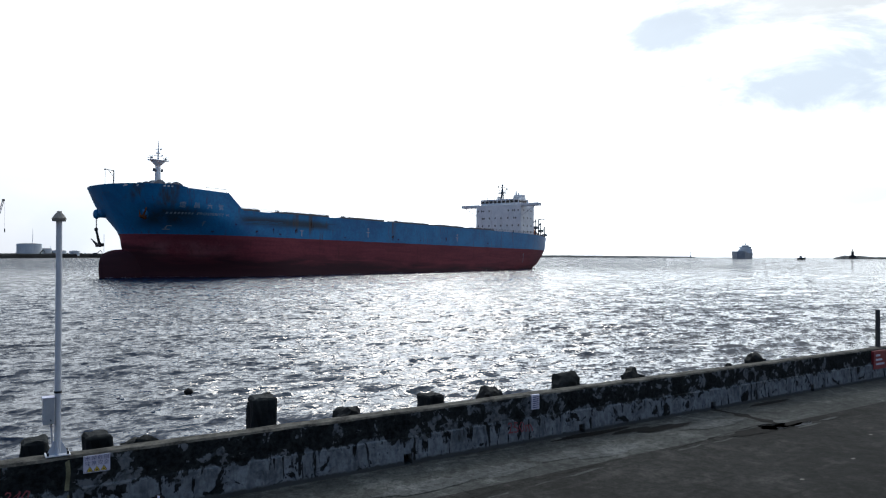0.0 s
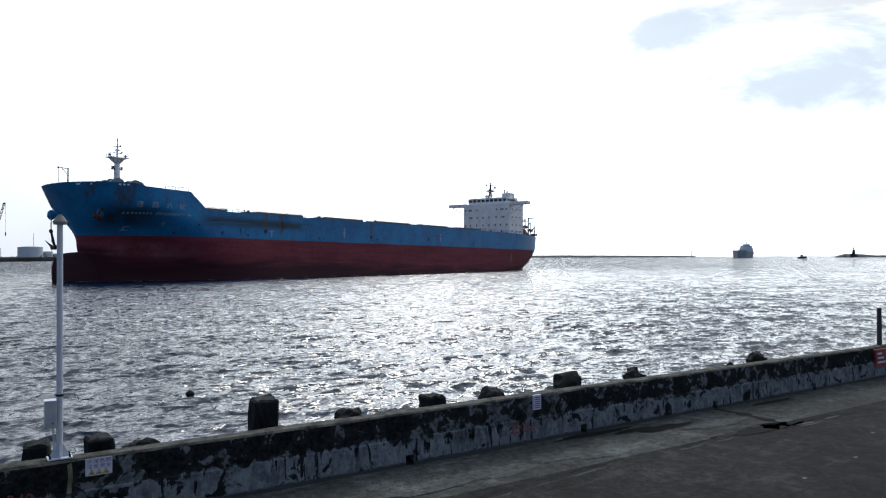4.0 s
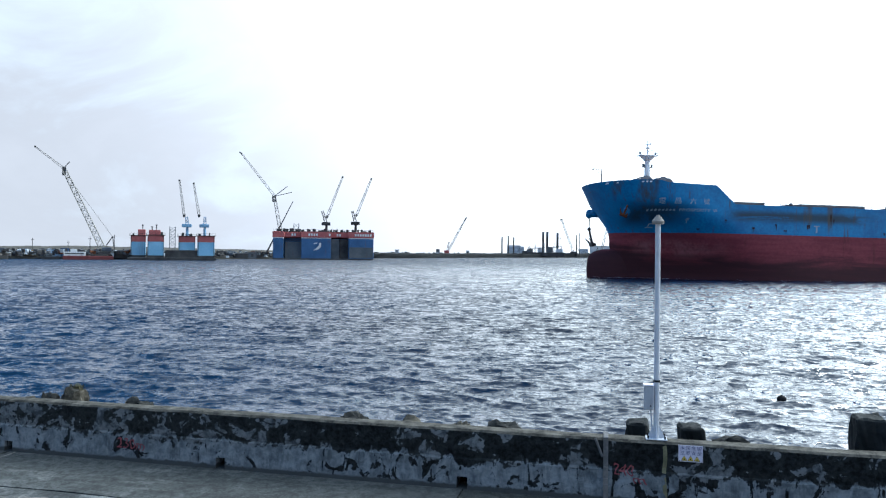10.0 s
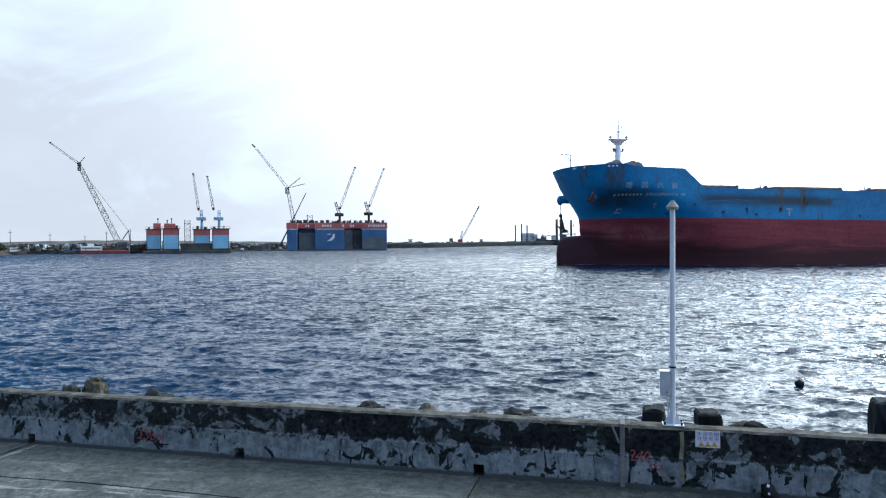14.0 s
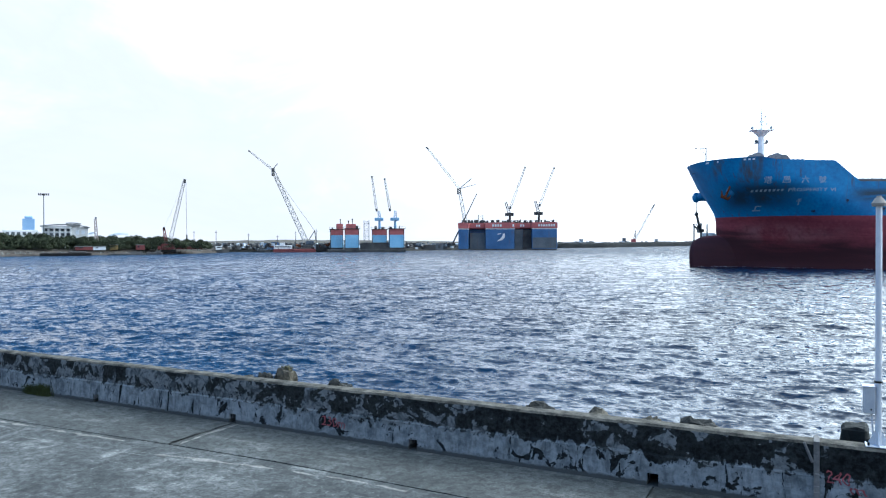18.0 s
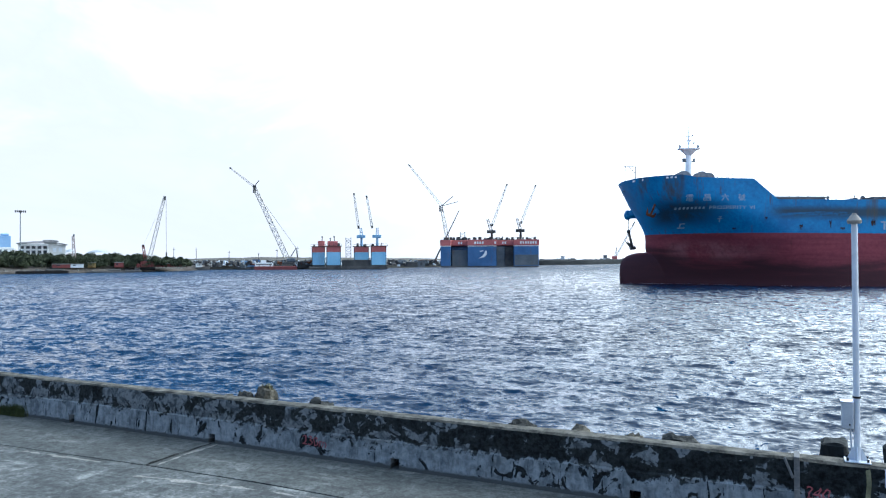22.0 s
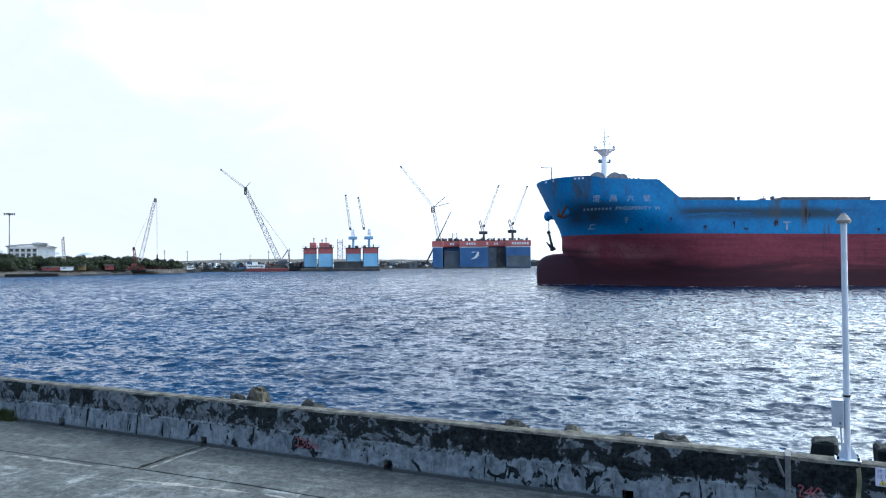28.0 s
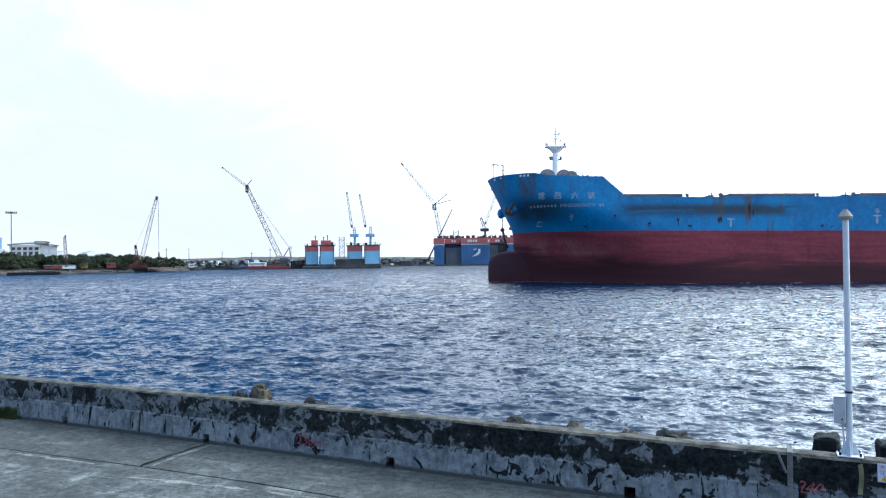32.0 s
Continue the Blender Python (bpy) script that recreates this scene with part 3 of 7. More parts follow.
def build_hull(ship):
    s_list = np.concatenate([np.linspace(0, 1, 26)[:-1] ** 1.7 * 0.108, [0.1064, 0.1083, 0.1217], np.linspace(0.13, 0.74, 24), np.linspace(0.76, 1, 20)])
    s_list = np.unique(np.round(s_list, 5))
    rows = 30
    verts, faces = [], []
    for side in (1, -1):
        base = len(verts)
        for s in s_list:
            top = sheer(-235.0 * s)
            for j in range(rows + 1):
                z = -4.5 + (top + 4.5) * j / rows
                x = stem(z) + (stern(z) - stem(z)) * s
                verts.append((x, side * half_breadth(x, z), z))
        w = rows + 1
        for i in range(len(s_list) - 1):
            for j in range(rows):
                a = base + i * w + j
                faces.append((a, a + w, a + w + 1, a + 1) if side > 0 else (a, a + 1, a + w + 1, a + w))
    w, last = rows + 1, len(s_list) - 1
    other = len(s_list) * w
    for j in range(rows):
        a, b = last * w + j, other + last * w + j
        faces.append((a, b, b + 1, a + 1))
    return from_lists("hull", verts, faces, HULL, ship, "blue and red steel hull with scuffs and rust runs", smooth=True)


def deck_sheet(name, x0, x1, z, ship, inset=0.12):
    verts, faces = [], []
    steps = 40
    for i in range(steps + 1):
        x = x0 + (x1 - x0) * i / steps
        b = max(0.05, half_breadth(x, z) - inset)
        verts += [(x, b, z), (x, -b, z)]
        if i:
            k = 2 * i
            faces.append((k - 2, k - 1, k + 1, k))
    return from_lists(name, verts, faces, DECK_RED, ship)


def lettering(name, words, size, x0, x1, z, mat, ship, label=""):
    """Painted words on the port shell, from x0 aft to x1, following its curve."""
    cu = bpy.data.curves.new(name, "FONT")
    cu.body, cu.size, cu.resolution_u = words, 1.0, 2
    tmp = new(name, cu)
    me = bpy.data.meshes.new_from_object(tmp.evaluated_get(bpy.context.evaluated_depsgraph_get()))
    bpy.data.objects.remove(tmp)
    bm = B()
    bm.from_mesh(me)
    xs = [v.co.x for v in bm.verts]
    ys = [v.co.y for v in bm.verts]
    lo, hi, yl, yh = min(xs), max(xs), min(ys), max(ys)
    long_edges = [e for e in bm.edges if e.calc_length() > 0.15]
    bmesh.ops.subdivide_edges(bm, edges=long_edges, cuts=2)
    bmesh.ops.triangulate(bm, faces=bm.faces)
    for v in bm.verts:
        x = x0 + (x1 - x0) * (v.co.x - lo) / (hi - lo)
        h = z + size * (v.co.y - yl) / (yh - yl)
        v.co = (x, half_breadth(x, h) + 0.06, h)
    bpy.data.meshes.remove(me)
    return part(name, bm, mat, ship, label)


def patch(bm, x0, x1, z0, z1, out=0.05, n=6):
    """A painted patch on the port shell."""
    rows = []
    for i in range(n + 1):
        x = x0 + (x1 - x0) * i / n
        rows.append([bm.verts.new((x, half_breadth(x, z) + out, z)) for z in (z0, (z0 + z1) / 2, z1)])
    for a, b in zip(rows, rows[1:]):
        for j in (0, 1):
            bm.faces.new((a[j], a[j + 1], b[j + 1], b[j]))
    return bm


def build_anchor(name, parent, at, tilt, mat, label):
    bm = B()
    bar(bm, (0, 0, 0), (0, 0, -3.6), 0.28, 0.34)
    bmesh.ops.create_uvsphere(bm, u_segments=8, v_segments=6, radius=0.5, matrix=Matrix.Translation((0, 0, 0.1)))
    box(bm, -0.6, 0.6, -1.2, 1.2, -4.3, -3.5, 0.15)
    for s in (1, -1):
        bar(bm, (0, s * 0.9, -4.0), (1.1, s * 1.5, -1.9), 0.42, 0.06, 6)
    ob = part(name, bm, mat, parent, label)
    ob.matrix_basis = Matrix.Translation(at) @ tilt
    return ob


def build_ship():
    ship = thing("bulk_carrier", Matrix(), "blue and red bulk carrier under way, riding high", "ship")
    build_hull(ship)
    bm = B()
    ball(bm, (0, 0, 0), 1.0, (1, 1, 1), 28, 20)
    for v in bm.verts:
        c = v.co
        p = [math.copysign(abs(t) ** e, t) for t, e in zip(c, (0.45, 0.8, 0.62))]
        v.co = (-11.5 + 11.3 * p[0] - 1.15 * abs(3.0 * p[1]), 3.0 * p[1], 1.6 + 5.5 * p[2])
    part("bulbous_bow", bm, HULL, ship, "bulbous bow, darkened for fouling and shade", smooth=True)
    deck_sheet("main_deck", -27.5, -196.0, 18.3, ship)
    deck_sheet("poop_deck", -195.0, -232.5, 17.2, ship)
    deck_sheet("forecastle_deck", -0.8, -26.5, 22.4, ship)
    bm = B()
    box(bm, -27.0, -26.4, -HALF + 0.6, HALF - 0.6, 18.3, 22.4)
    part("forecastle_bulkhead", bm, SHIP_WHITE, ship)
    # hatches
    spans = [(-29.0, -45.2), (-56.3, -74.8), (-85.5, -103.5), (-111.5, -130.5), (-137.0, -155.0), (-162.0, -180.0)]
    for a, b in spans:
        bm = B()
        box(bm, b, a, -10.2, 10.2, 18.3, 19.5, 0.05)
        for i in range(9):
            x = a + (b - a) * (i + 0.5) / 9
            box(bm, x - 0.12, x + 0.12, 10.2, 10.7, 18.4, 19.5)
        co = part("hatch_coaming", bm, HATCH, ship)
        for k in range(2):
            y0 = -10.5 + 10.55 * k
            bm = B()
            box(bm, b - 0.3, a + 0.3, y0, y0 + 10.45, 19.5, 20.35, 0.1)
            part("hatch_cover", bm, HATCH, co)
        bm = B()
        bar(bm, (b - 2.2, 7, 18.3), (b - 2.2, 7, 20.3), 0.3)
        ball(bm, (b - 2.2, 7, 20.4), 0.45, (1, 1, 0.7), 10, 6)
        part("ventilator", bm, DECK_GEAR, ship)
    for a in (-46.4, -76.2, -104.8):
        bm = B()
        bar(bm, (a, 9, 18.7), (a - 5.6, 9, 19.9), 0.18)
        bar(bm, (a, 10.6, 18.7), (a - 5.6, 10.6, 19.9), 0.14)
        box(bm, a - 6.0, a - 5.6, 8.5, 10.9, 18.3, 19.9, 0.06)
        bar(bm, (a - 5.9, 9.6, 19.9), (a - 5.9, 9.6, 20.7), 0.14, sides=6)
        part("stowed_derrick", bm, DECK_GEAR, ship)
        bm = bar(B(), (a - 8.4, 8, 18.3), (a - 8.4, 8, 20.2), 0.36, 0.3, 10)
        ball(bm, (a - 8.4, 8, 20.3), 0.55, (1, 1, 0.75), 12, 8)
        part("ventilator", bm, DECK_GEAR, ship)
    # rails along the main deck
    for a, b in ((-29.5, -80.0), (-80.0, -140.0), (-140.0, -200.0)):
        bm = B()
        n = 26
        for h in (0.55, 1.05):
            pts = [(a + (b - a) * i / n, half_breadth(a + (b - a) * i / n, 18.6) - 0.35, 18.5 + h) for i in range(n + 1)]
            for p, q in zip(pts, pts[1:]):
                bar(bm, p, q, 0.05, sides=4)
        for i in range(n + 1):
            x = a + (b - a) * i / n
            y = half_breadth(x, 18.6) - 0.35
            bar(bm, (x, y, 18.4), (x, y, 19.55), 0.06, sides=4)
        part("deck_rail", bm, DECK_GEAR, ship)
    build_forecastle(ship)
    build_deckhouse(ship)
    # name and marks
    for word, x in zip("電昌六號", (-12.5, -16.0, -19.7, -23.2)):
        lettering("name_character", word, 1.45, x + 0.75, x - 0.75, 18.4, NAME_WHITE, ship, "pale painted character")
    bm = B()
    for i in range(8):
        a = -10.1 - i * 0.75
        patch(bm, a, a - 0.42, 16.7, 17.18, 0.06, 2)
    part("name_bars", bm, MARK_PALE, ship, "white painted bars")
    lettering("ship_name", "PROSPERITY", 0.72, -16.7, -24.2, 16.6, NAME_WHITE, ship, "white painted lettering")
    lettering("ship_number", "VI", 0.72, -24.8, -25.9, 16.6, NAME_WHITE, ship, "white painted lettering")
    for x, z in ((-52.9, 12.9), (-83.0, 13.6), (-135.5, 13.7)):
        bm = B()
        patch(bm, x + 0.75, x - 0.75, z + 0.8, z + 1.1)
        patch(bm, x + 0.2, x - 0.2, z - 0.7, z + 0.8)
        if x < -60:
            patch(bm, x + 0.55, x - 0.55, z + 1.75, z + 1.95)
            patch(bm, x + 0.45, x - 0.45, z + 2.25, z + 2.4)
            patch(bm, x + 0.12, x - 0.12, z + 1.35, z + 2.4)
        part("tug_mark", bm, MARK_PALE, ship, "worn pale T mark")
    bm = B()
    patch(bm, -18.7, -19.6, 14.45, 14.62, 0.06, 3)
    patch(bm, -18.85, -19.5, 14.85, 15.0, 0.06, 3)
    patch(bm, -19.08, -19.26, 13.75, 15.0, 0.06, 3)
    part("thruster_mark", bm, MARK_PALE, ship, "worn pale cross mark")
    bm = B()
    patch(bm, -11.9, -12.15, 12.7, 13.7, 0.06, 2)
    patch(bm, -11.6, -13.0, 12.55, 12.8, 0.06, 3)
    patch(bm, -12.1, -12.9, 13.5, 13.7, 0.06, 3)
    part("bulb_mark", bm, MARK_PALE, ship, "worn pale bulb mark")
    for k in range(5):
        part("draught_mark", patch(B(), -188.0, -188.6, 5.2 + k * 0.9, 5.6 + k * 0.9, 0.05, 2), MARK_PALE, ship, "worn draught figure as a bar")
    # ragged stains where scuppers have run down the paint
    rng = random.Random(31)
    for x, low, high, w, mat in ((-22.2, 11.7, 12.6, 0.8, STAIN), (-28.4, 13.9, 14.9, 0.5, STAIN), (-35.7, 11.9, 13.3, 0.7, STAIN), (-41.8, 12.4, 14.2, 0.5, STAIN), (-44.3, 11.9, 12.7, 0.9, STAIN), (-50.6, 11.8, 14.5, 0.9, RUST_RUN), (-56.8, 11.9, 17.5, 0.5, RUST_RUN), (-57.6, 13.2, 16.0, 0.35, STAIN), (-71.8, 11.8, 12.7, 0.6, STAIN), (-73.8, 11.8, 12.4, 0.5, STAIN), (-96.0, 11.8, 14.2, 1.2, RUST_RUN), (-99.0, 12.0, 13.0, 0.8, STAIN), (-112.0, 11.8, 13.0, 0.6, STAIN), (-128.0, 12.0, 14.6, 0.7, STAIN), (-158.0, 12.0, 13.4, 0.7, STAIN)):
        bm = B()
        k = 7
        for i in range(k):
            a, b = x + w * (0.5 - i / k), x + w * (0.5 - (i + 1) / k)
            drop = (high - low) * rng.uniform(0.25, 1.0) * (1 - abs(2 * i / (k - 1) - 1) * 0.5)
            lift = (high - low) * rng.uniform(0.0, 0.18)
            patch(bm, a, b, high - lift - drop, high - lift, 0.05, 1)
        part("overboard_stain", bm, mat, ship, "brown rust run down the plating" if mat is RUST_RUN else "dark ragged stain below a scupper")
    # foam along the waterline
    rng = random.Random(6)
    for k in range(22):
        x = -1.0 - (k * 2.4 if k < 9 else 20 + (k - 9) * 11) + rng.uniform(-0.8, 0.8)
        n, w = rng.randint(6, 11), rng.uniform(0.3, 0.8)
        bm = B()
        rows = []
        for i in range(n + 1):
            p = x - i * rng.uniform(0.3, 0.55)
            z = -0.0145 * p - 0.87 + 0.17
            y = (half_breadth(p, 0.0) if p < -13 else 3.4 * min(1.0, (0.5 - p) / 5)) + 0.25 + rng.uniform(0, 0.25)
            wide = w * math.sin(math.pi * (i + 0.25) / (n + 0.5)) * rng.uniform(0.5, 1.3)
            rows.append((bm.verts.new((p, y, z)), bm.verts.new((p, y + wide, z))))
        for a, b in zip(rows, rows[1:]):
            bm.faces.new((a[0], a[1], b[1], b[0]))
        part("foam", bm, FOAM, ship, "white streak of foam at the waterline")
    return ship


def build_forecastle(ship):
    bm = B()
    bar(bm, (-17, 0, 22.3), (-17, 0, 32.6), 0.95, 0.7, 14)
    mast = part("foremast", bm, SHIP_WHITE, ship, "white foremast", smooth=False)
    bm = B()
    bmesh.ops.create_cone(bm, cap_ends=True, segments=12, radius1=0.7, radius2=2.2, depth=1.5, matrix=Matrix.Translation((-17, 0, 32.2)))
    box(bm, -19.6, -14.4, -1.4, 1.4, 32.95, 33.2, 0.05)
    part("mast_platform", bm, SHIP_WHITE, mast)
    for x in (-19.4, -14.6):
        bm = B()
        for y in (-1.3, 0, 1.3):
            bar(bm, (x, y, 33.1), (x, y, 34.2), 0.07, sides=5)
        for z in (33.7, 34.2):
            bar(bm, (x, -1.3, z), (x, 1.3, z), 0.06, sides=5)
        part("platform_rail", bm, SHIP_WHITE, mast)
    bm = B()
    bar(bm, (-17, 0, 33.1), (-17, 0, 38.7), 0.3, 0.1)
    box(bm, -17.5, -16.5, -0.4, 0.4, 35.0, 35.4, 0.05)
    for z, w in ((36.2, 0.9), (34.4, 1.3)):
        bar(bm, (-17 - w, 0, z), (-17 + w, 0, z), 0.12, sides=5)
        ball(bm, (-17 - w, 0, z + 0.3), 0.28, u=8, v=5)
    part("topmast", bm, SHIP_WHITE, mast)
    bm = B()
    box(bm, -18.5, -15.5, -0.4, 0.4, 29.8, 30.1, 0.05)
    for x in (-18.3, -15.7, -16.0):
        ball(bm, (x, 0, 30.45), 0.35, u=8, v=6)
    part("lower_yard", bm, MACHINERY, mast)
    for x in (-19.2, -14.8):
        part("mast_light", ball(B(), (x, 0.3, 33.7), 0.36, u=8, v=6), MACHINERY, mast)
    bm = B()
    bar(bm, (-3.9, 0, 22.6), (-3.9, 0, 28.8), 0.19, 0.14, 6)
    bar(bm, (-3.9, 0, 28.6), (-1.3, 0, 28.9), 0.1, sides=5)
    bar(bm, (-3.9, 0, 27.0), (-2.4, 0, 28.6), 0.07, sides=5)
    bar(bm, (-1.5, 0, 24.0), (-1.5, 0, 28.8), 0.05, sides=4)
    box(bm, -1.6, -1.2, -0.2, 0.2, 28.55, 28.9, 0.05)
    part("jackstaff", bm, DECK_GEAR, ship, "thin bow light post")
    for x, y, r in ((-14.6, 3.5, 1.7), (-14.6, -3.5, 1.6), (-18.4, 5.5, 1.35), (-20.4, 4.0, 1.2), (-20.6, -5.0, 1.1)):
        bm = B()
        bar(bm, (x, y - 1.7, 25.0), (x, y + 1.7, 25.0), r, sides=16)
        for k in (-1.8, 1.6):
            bar(bm, (x, y + k, 25.0), (x, y + k + 0.2, 25.0), r + 0.3, sides=16)
        box(bm, x - 1.2, x + 1.2, y - 2.2, y + 2.2, 22.4, 24.2, 0.1)
        part("mooring_winch", bm, MACHINERY, ship)
    for x in (-22.6, -24.2):
        for y in (9.0, -9.0):
            bm = B()
            bar(bm, (x, y, 22.4), (x, y, 24.3), 0.3, sides=10)
            ball(bm, (x + 0.3, y, 24.4), 0.5, (1.2, 1, 0.8), 10, 6)
            part("ventilator", bm, DECK_GEAR, ship)
    bm = B()
    for k, (a, z) in enumerate(((-17.4, 25.4), (-19.4, 25.0), (-21.2, 24.6))):
        box(bm, a - 1.0, a + 0.8, 2.0, 6.5, 22.4, z - 0.5 * (k == 1), 0.15)
        bar(bm, (a, 2.5, z - 0.4), (a, 6.0, z - 0.4), 0.7, sides=12)
    part("windlass", bm, MACHINERY, ship)
    for x in (-21.9, -22.9, -24.0):
        bm = B()
        bar(bm, (x, 7.6, 22.4), (x, 7.6, 24.2), 0.16, sides=8)
        bar(bm, (x - 0.05, 7.4, 24.6), (x + 0.05, 7.8, 24.6), 0.55, sides=12)
        part("mushroom_vent", bm, DECK_GEAR, ship)
    bm = B()
    for k in range(8):
        x = -18.5 - k * 0.95
        y = half_breadth(x, 23.2) - 0.2
        bar(bm, (x, y, 23.2), (x, y, 24.2), 0.05, sides=4)
    for a, b in zip(range(7), range(1, 8)):
        p, q = -18.5 - a * 0.95, -18.5 - b * 0.95
        bar(bm, (p, half_breadth(p, 23.2) - 0.2, 24.2), (q, half_breadth(q, 23.2) - 0.2, 24.2), 0.05, sides=4)
    part("forecastle_rail", bm, DECK_GEAR, ship)
    # fairleads as white patches on the bulwark, painted like sky seen through
    for x, w in ((-1.9, 0.35), (-3.4, 0.2), (-7.9, 0.4), (-8.7, 0.4), (-9.5, 0.4)):
        bm = B()
        z = sheer(x) - 0.6
        patch(bm, x + w * 0.55, x - w * 0.55, z - 0.12, z + 0.24, 0.05, 2)
        part("fairlead", bm, SKY_PATCH_WHITE, ship, "white patch painted like bright sky seen through a fairlead")
    # anchors
    for side in (1, -1):
        x, z = (-7.0, 16.9) if side > 0 else (-3.6, 16.9)
        y = half_breadth(x, z) + 0.1 if side > 0 else -7.9
        bm = B()
        ball(bm, (x + 0.2, y, z), 1.0, (1.0, 0.8, 1.35), 16, 12)
        if side < 0:
            bar(bm, (x + 0.1, y, z), (-7.6, -8.2, z + 1.0), 0.95, 1.9, 16)
        bell = part("anchor_bell", bm, HULL, ship, smooth=True)
        if side > 0:
            build_anchor("port_anchor", ship, (x + 0.5, y + 1.1, z + 1.6), Matrix.Rotation(radians(-22), 4, "Y") @ Matrix.Rotation(radians(-90), 4, "Z") @ Matrix.Scale(0.8, 4), ANCHOR_RUST, "rusty stowed anchor")
        else:
            bm = B()
            for k in range(9):
                bmesh.ops.create_cone(bm, segments=6, radius1=0.16, radius2=0.16, depth=0.32, cap_ends=True, matrix=Matrix.Translation((x - 0.2, y - 0.8, z - 1.4 - 0.38 * k)))
            part("anchor_chain", bm, DARK_STEEL, bell)
            build_anchor("starboard_anchor", ship, (x - 0.2, y - 0.8, z - 4.4), Matrix.Rotation(radians(14), 4, "Y") @ Matrix.Scale(1.12, 4), DARK_STEEL, "dark anchor hanging clear on its chain")


def build_deckhouse(ship):
    before = set(ship.children)
    X0, X1, W = -203.0, -216.0, 13.0
    bm = B()
    box(bm, X1, X0, -W, W, 17.3, 33.6, 0.12)
    house = part("deckhouse", bm, SHIP_WHITE, ship, "white accommodation block")
    bm = B()
    box(bm, X1 - 1.0, X0 + 1.2, -W - 2.0, W + 2.0, 17.2, 19.0, 0.1)
    part("house_foot", bm, DECK_GEAR, house, "dark clutter at the foot of the house")
    rows = {30.6: (-11.8, -9.6, -8.6, -5.2, 6.0, 8.6, 9.6, 11.6), 26.9: (-9.2, -8.2, -5.0, -1.6, 1.8, 5.8, 9.2, 10.2), 23.2: (-11.6, -9.0, -5.2, -1.6, 1.8, 5.4, 8.4, 11.8), 20.2: (-10.0, -4.0, 3.0, 9.0)}
    for z, ys in rows.items():
        for y in ys:
            bm = B()
            box(bm, X0 - 0.05, X0 + 0.06, y - 0.32, y + 0.32, z - 0.42, z + 0.42, 0.03)
            part("window", bm, GLASS_DARK, house)
        for x in (-206.0, -209.5, -213.0):
            bm = B()
            box(bm, x - 0.32, x + 0.32, W - 0.05, W + 0.06, z - 0.42, z + 0.42, 0.03)
            part("window", bm, GLASS_DARK, house)
    bm = B()
    box(bm, -214.0, -204.2, -11.0, 11.0, 33.6, 34.5, 0.05)
    box(bm, -214.0, -204.2, -11.0, 11.0, 35.7, 36.4, 0.05)
    box(bm, -213.5, -212.0, -10.8, 10.8, 34.5, 35.7)
    bridge = part("wheelhouse", bm, SHIP_WHITE, ship, "white wheelhouse")
    bm = B()
    box(bm, -213.0, -204.4, -10.8, 10.8, 34.5, 35.7)
    part("bridge_window", bm, GLASS_DARK, bridge, "dark band of bridge windows")
    for i in range(10):
        y = -10.9 + 21.8 * i / 9
        bm = B()
        box(bm, -204.45, -204.15, y - 0.22, y + 0.22, 34.4, 35.8)
        part("mullion", bm, SHIP_WHITE, bridge)
    for s in (1, -1):
        bm = B()
        box(bm, -206.6, -203.2, min(s * 12, s * 22.3), max(s * 12, s * 22.3), 32.5, 32.8, 0.03)
        box(bm, -203.35, -203.15, min(s * 11, s * 22.3), max(s * 11, s * 22.3), 32.8, 33.9, 0.03)
        box(bm, -206.6, -206.4, min(s * 11, s * 22.3), max(s * 11, s * 22.3), 32.8, 33.9, 0.03)
        box(bm, -206.6, -203.2, s * 22.2 - 0.1, s * 22.2 + 0.1, 32.8, 33.9, 0.03)
        bar(bm, (-204, s * 20.5, 32.5), (-204, s * 13.0, 28.2), 0.14, sides=6)
        part("bridge_wing", bm, SHIP_WHITE, bridge, "white open bridge wing")
        bm = B()
        bar(bm, (-204.5, s * 21.6, 33.9), (-204.5, s * 21.6, 35.5), 0.1, sides=6)
        part("wing_light_post", bm, DECK_GEAR, bridge)
    bm = B()
    lattice_mast = ((-207.6, -0.6), (-206.4, -0.6), (-207.0, 0.7))
    for px, py in lattice_mast:
        bar(bm, (px, py, 36.4), (-207, 0, 44.2), 0.3, 0.2, 6)
    for z, w in ((38.2, 1.0), (42.6, 1.6), (43.6, 0.9)):
        bar(bm, (-207, -w, z), (-207, w, z), 0.16, sides=6)
    bar(bm, (-207, -3.2, 41.0), (-207, 3.2, 41.0), 0.14, sides=6)
    box(bm, -208.0, -206.0, -2.2, 2.2, 39.5, 39.9)
    ball(bm, (-207, 2.6, 41.6), 0.5, u=8, v=6)
    ball(bm, (-207, -2.4, 43.0), 0.45, u=8, v=6)
    box(bm, -207.3, -206.7, -2.0, 2.0, 40.2, 40.5)
    for y in (-2.6, 0, 2.8):
        bar(bm, (-207, y, 41.0), (-207, y, 43.0), 0.09, sides=5)
    part("radar_mast", bm, MACHINERY, bridge, "grey radar mast with scanners")
    bm = B()
    bar(bm, (-205.5, -8.0, 36.4), (-205.5, -8.0, 40.8), 0.08, sides=5)
    part("aerial", bm, DECK_GEAR, bridge)
    bm = B()
    for i in range(12):
        y = -11 + 2 * i
        bar(bm, (-204.4, y, 36.4), (-204.4, y, 37.5), 0.08, sides=4)
    for z in (36.95, 37.5):
        bar(bm, (-204.4, -11, z), (-204.4, 11, z), 0.07, sides=4)
    part("monkey_island_rail", bm, DECK_GEAR, bridge)
    bm = B()
    box(bm, -213.5, -209.0, 5.2, 9.6, 36.4, 38.8, 0.15)
    bar(bm, (-210, 6.2, 38.6), (-210, 6.2, 40.6), 0.45, 0.35, 8)
